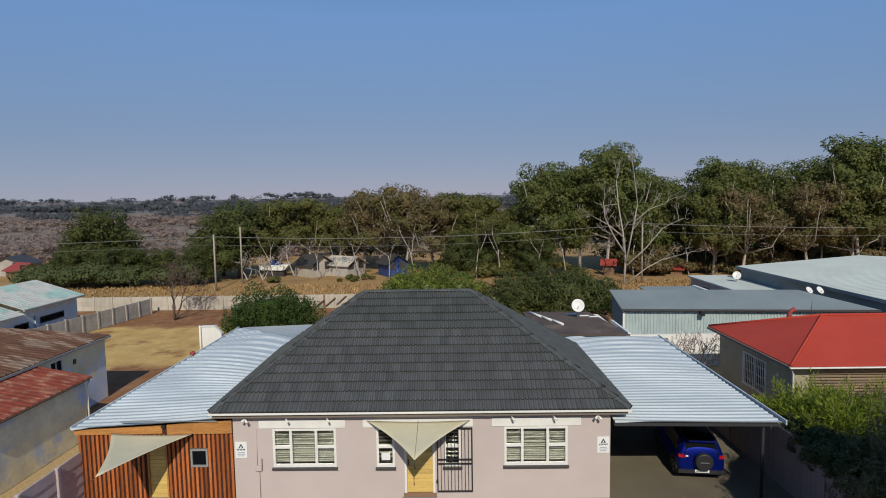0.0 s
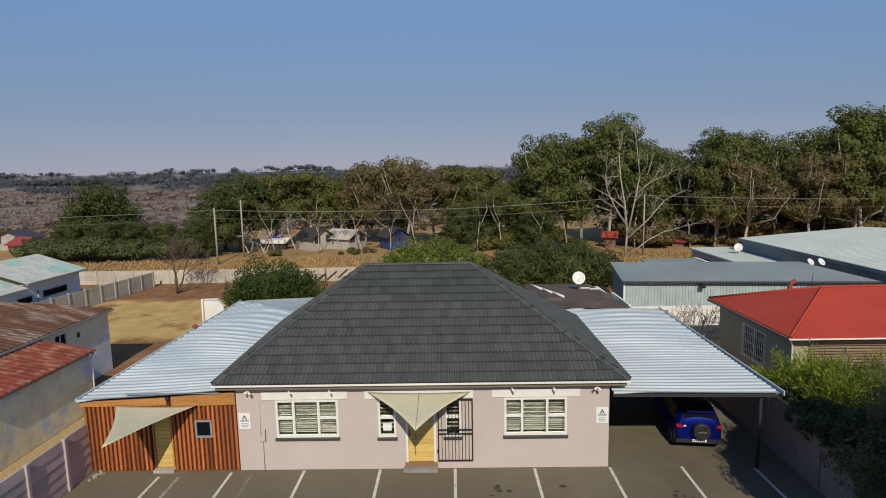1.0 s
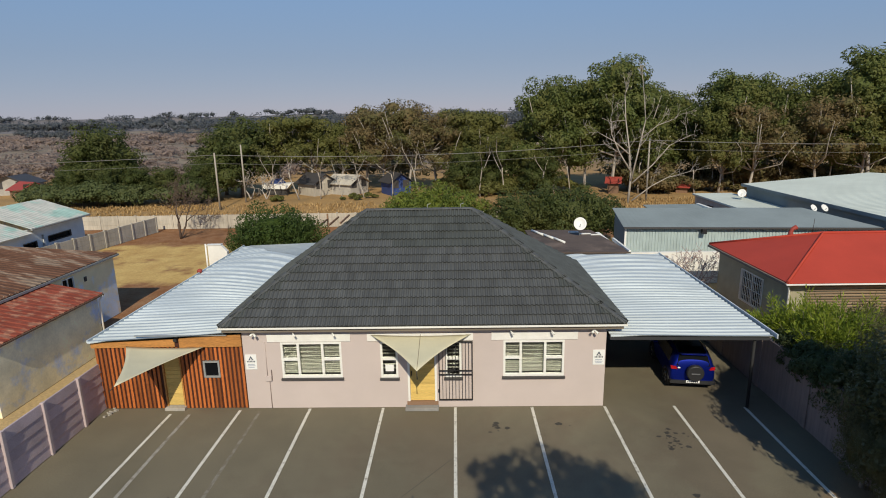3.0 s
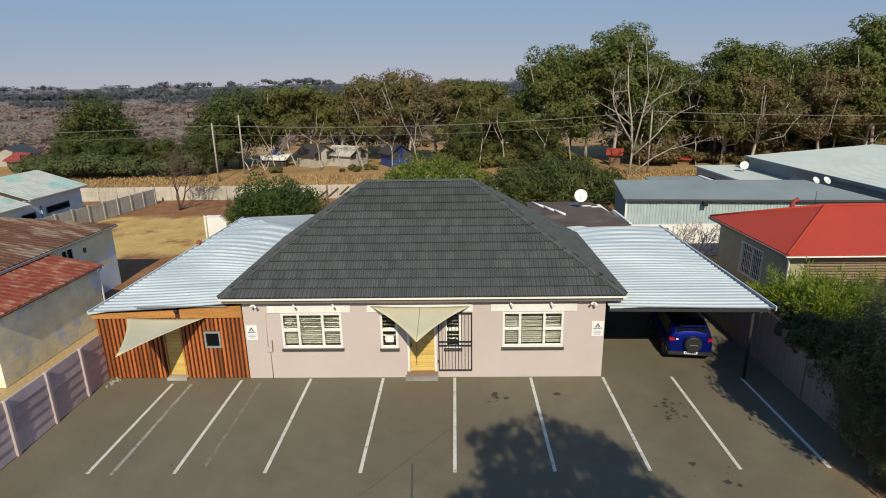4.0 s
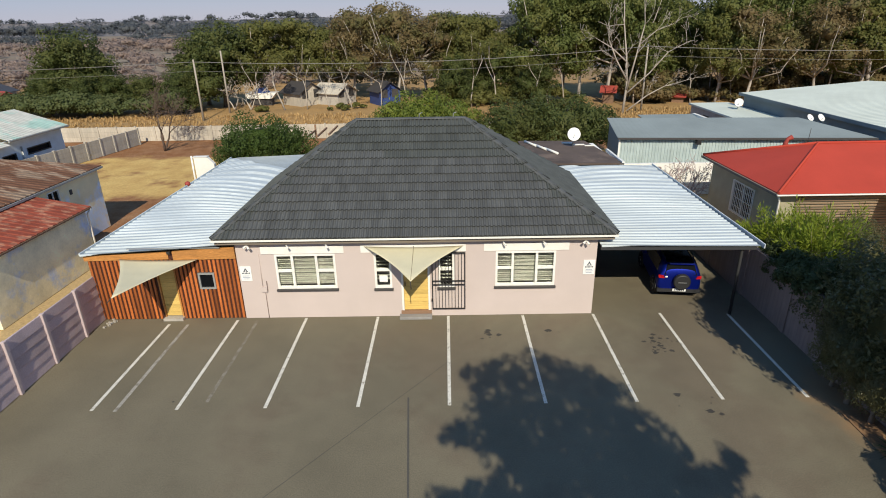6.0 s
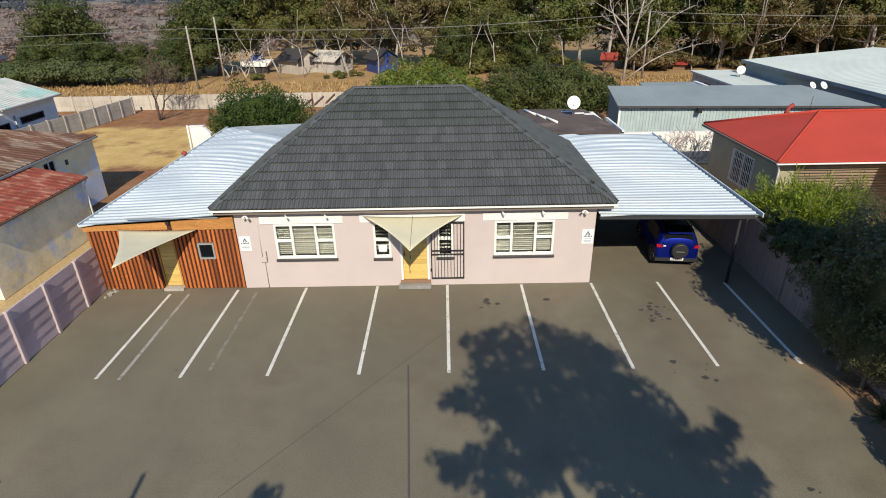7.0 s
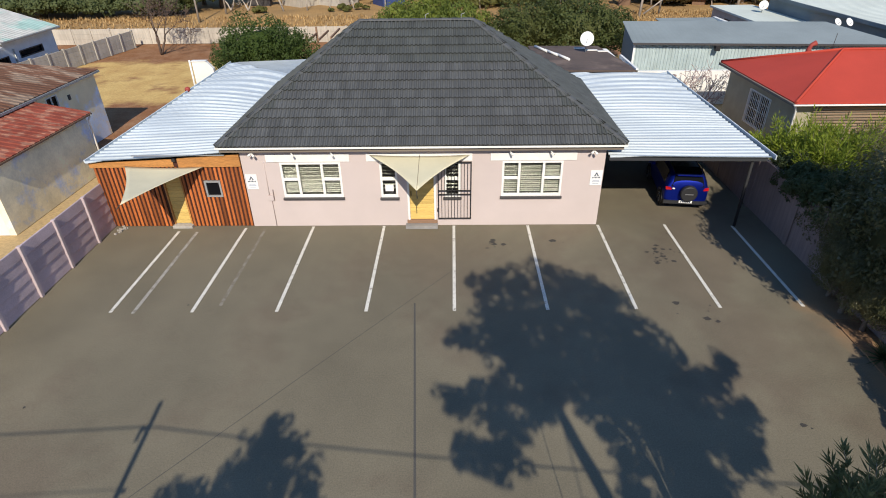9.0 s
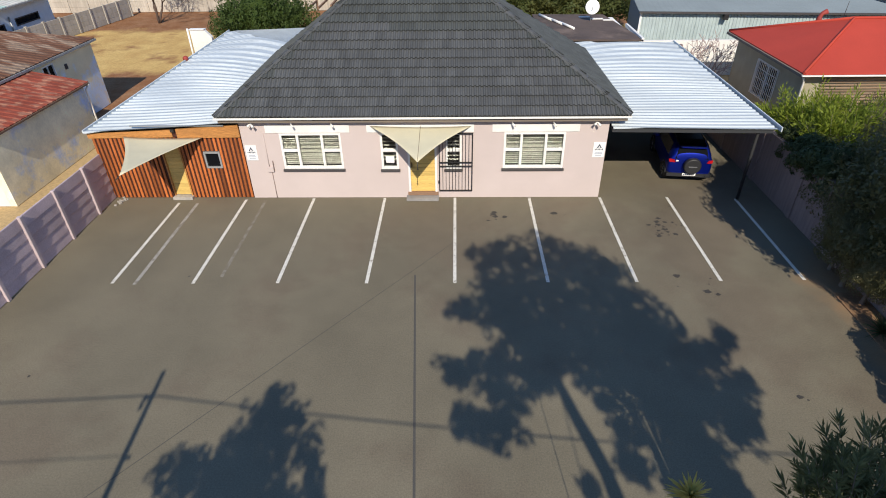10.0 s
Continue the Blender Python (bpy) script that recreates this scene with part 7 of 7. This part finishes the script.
TW, COURSES = 0.295, 14


def tile_template(tw, tl):
    """A flat tile with two shallow rolls, its tail lifted; u across, v up the slope."""
    us = [0, 0.10, 0.22, 0.34, 0.50, 0.60, 0.72, 0.84, 1.0]
    hs = [0.0, 0.038, 0.046, 0.0, 0.0, 0.038, 0.046, 0.0, 0.0]
    top = [(u * tw, -0.03, 0.072 + h) for u, h in zip(us, hs)]
    back = [(u * tw, tl, 0.010 + h) for u, h in zip(us, hs)]
    low = [(u * tw, -0.03, 0.012) for u in us]
    return top, back, low


def tiles_on(a, b, p, q, name, first, out, budget):
    """Courses of tiles on the slope with eave a-b and top p-q; whole ones become pieces while the budget lasts, the rest joins 'out'."""
    a, b, p, q = map(Vector, (a, b, p, q))
    ex = (b - a).normalized()
    wl = (p - a) - ex * (p - a).dot(ex)
    slope = wl.length
    ev = wl.normalized()
    en = ex.cross(ev).normalized()
    tl = slope / COURSES
    top, back, low = tile_template(TW, tl)
    k = len(top)
    left = lambda v: (p - a).dot(ex) * v / slope
    right = lambda v: (b - a).length + ((q - b).dot(ex)) * v / slope
    fs = [(i, i + 1, k + i + 1, k + i) for i in range(k - 1)] + [(2 * k + i, 2 * k + i + 1, i + 1, i) for i in range(k - 1)]
    me = mesh_from(name, [Vector(c) for c in top + back + low], fs, M["tile"]) if first else None
    if me:
        me.shade_flat()
    rot = Matrix((ex, ev, en)).transposed().to_4x4()
    for c in range(COURSES):
        v0 = c * tl
        off = -TW * (0.5 if c % 2 else 0.0)
        n0 = int(left(v0) / TW) - 1
        n1 = int(right(v0) / TW) + 2
        for j in range(n0, n1):
            u0 = j * TW + off
            lo, hi = max(left(v0), left(v0 + tl)), min(right(v0), right(v0 + tl))
            if u0 + TW < min(left(v0), left(v0 + tl)) or u0 > max(right(v0), right(v0 + tl)):
                continue
            if me and budget[0] > 0 and u0 >= lo and u0 + TW <= hi:
                wob = 0.004 * math.sin(j * 12.9 + c * 7.3)
                piece(name, me, roof, Matrix.Translation(a + ex * u0 + ev * v0 + en * (0.02 + wob)) @ rot @ Matrix.Rotation(0.012 * math.sin(j * 3.7 + c), 4, "X"))
                budget[0] -= 1
            else:
                base = len(out[0])
                for cu, cv, ch in top + back + low:
                    v = v0 + cv
                    u = min(max(u0 + cu, left(max(0, v))), right(max(0, v)))
                    out[0].append(a + ex * u + ev * v + en * (ch + 0.02))
                out[1].extend(tuple(base + i for i in f) for f in fs)


rest = ([], [])
tiles_on((EX0, EY0, EZ), (EX1, EY0, EZ), (-2.22, 3.6, 6.2), (1.78, 3.6, 6.2), "tile", True, rest, [300])
tiles_on((EX1, EY0, EZ), (EX1, EY1, EZ), (1.78, 3.6, 6.2), (1.78, 3.6, 6.2), "tile", False, rest, [0])
tiles_on((EX1, EY1, EZ), (EX0, EY1, EZ), (1.78, 3.6, 6.2), (-2.22, 3.6, 6.2), "tile", False, rest, [0])
tiles_on((EX0, EY1, EZ), (EX0, EY0, EZ), (-2.22, 3.6, 6.2), (-2.22, 3.6, 6.2), "tile", False, rest, [0])
rest_me = mesh_from("roof_tiles", rest[0], rest[1], M["tile_rest"])
rest_me.shade_flat()
tagged(part("roof_tiles", rest_me, M["tile_rest"], roof), kind="stuff")


def caps(a, b, step):
    a, b = Vector(a), Vector(b)
    d = (b - a).normalized()
    n = int((b - a).length / step)
    ln = (b - a).length / n
    bm = bmesh.new()
    k = 7
    r0 = [bm.verts.new((0.125 * math.cos(math.pi * i / (k - 1)), -0.02, 0.07 * math.sin(math.pi * i / (k - 1)))) for i in range(k)]
    r1 = [bm.verts.new((0.11 * math.cos(math.pi * i / (k - 1)), ln, 0.055 * math.sin(math.pi * i / (k - 1)))) for i in range(k)]
    for i in range(k - 1):
        bm.faces.new((r0[i], r0[i + 1], r1[i + 1], r1[i]))
    bm.faces.new(r0)
    me = mesh_of("ridge_cap", bm, M["tile"])
    ex = d.cross(Vector((0, 0, 1))).normalized()
    rot = Matrix((ex, d, ex.cross(d))).transposed().to_4x4()
    for i in range(n):
        piece("ridge_cap", me, roof, Matrix.Translation(a + d * ln * i + Vector((0, 0, 0.035))) @ rot)


caps((EX0, EY0, EZ), (-2.22, 3.6, 6.2), 0.36)
caps((EX1, EY0, EZ), (1.78, 3.6, 6.2), 0.36)
caps((EX0, EY1, EZ), (-2.22, 3.6, 6.2), 0.36)
caps((EX1, EY1, EZ), (1.78, 3.6, 6.2), 0.36)
caps((-2.22, 3.6, 6.2), (1.78, 3.6, 6.2), 0.36)

# battens of the timber annex
batten = mesh_of("batten", boxes((-0.042, -0.012, 0.01, 0.042, 0.028, 2.285), bevel=0.016), M["batten"])
batten_hi = mesh_of("batten", boxes((-0.042, -0.012, 1.77, 0.042, 0.028, 2.285), bevel=0.016), M["batten"])
batten_lo = mesh_of("batten", boxes((-0.042, -0.012, 0.01, 0.042, 0.028, 1.15), bevel=0.016), M["batten"])
batten_door = mesh_of("batten", boxes((-0.042, -0.012, 2.03, 0.042, 0.028, 2.285), bevel=0.016), M["batten"])
for i in range(40):
    x = AX0 + 0.06 + i * 0.145
    if x > AX1 - 0.04:
        break
    if ADOOR[0] - 0.037 < x < ADOOR[1] + 0.037:
        kinds = [batten_door]
    elif AWIN[0] - 0.037 < x < AWIN[1] + 0.037:
        kinds = [batten_hi, batten_lo]
    else:
        kinds = [batten]
    for me_ in kinds:
        piece("batten", me_, annex, Matrix.Translation((x, 0.0, 0)))
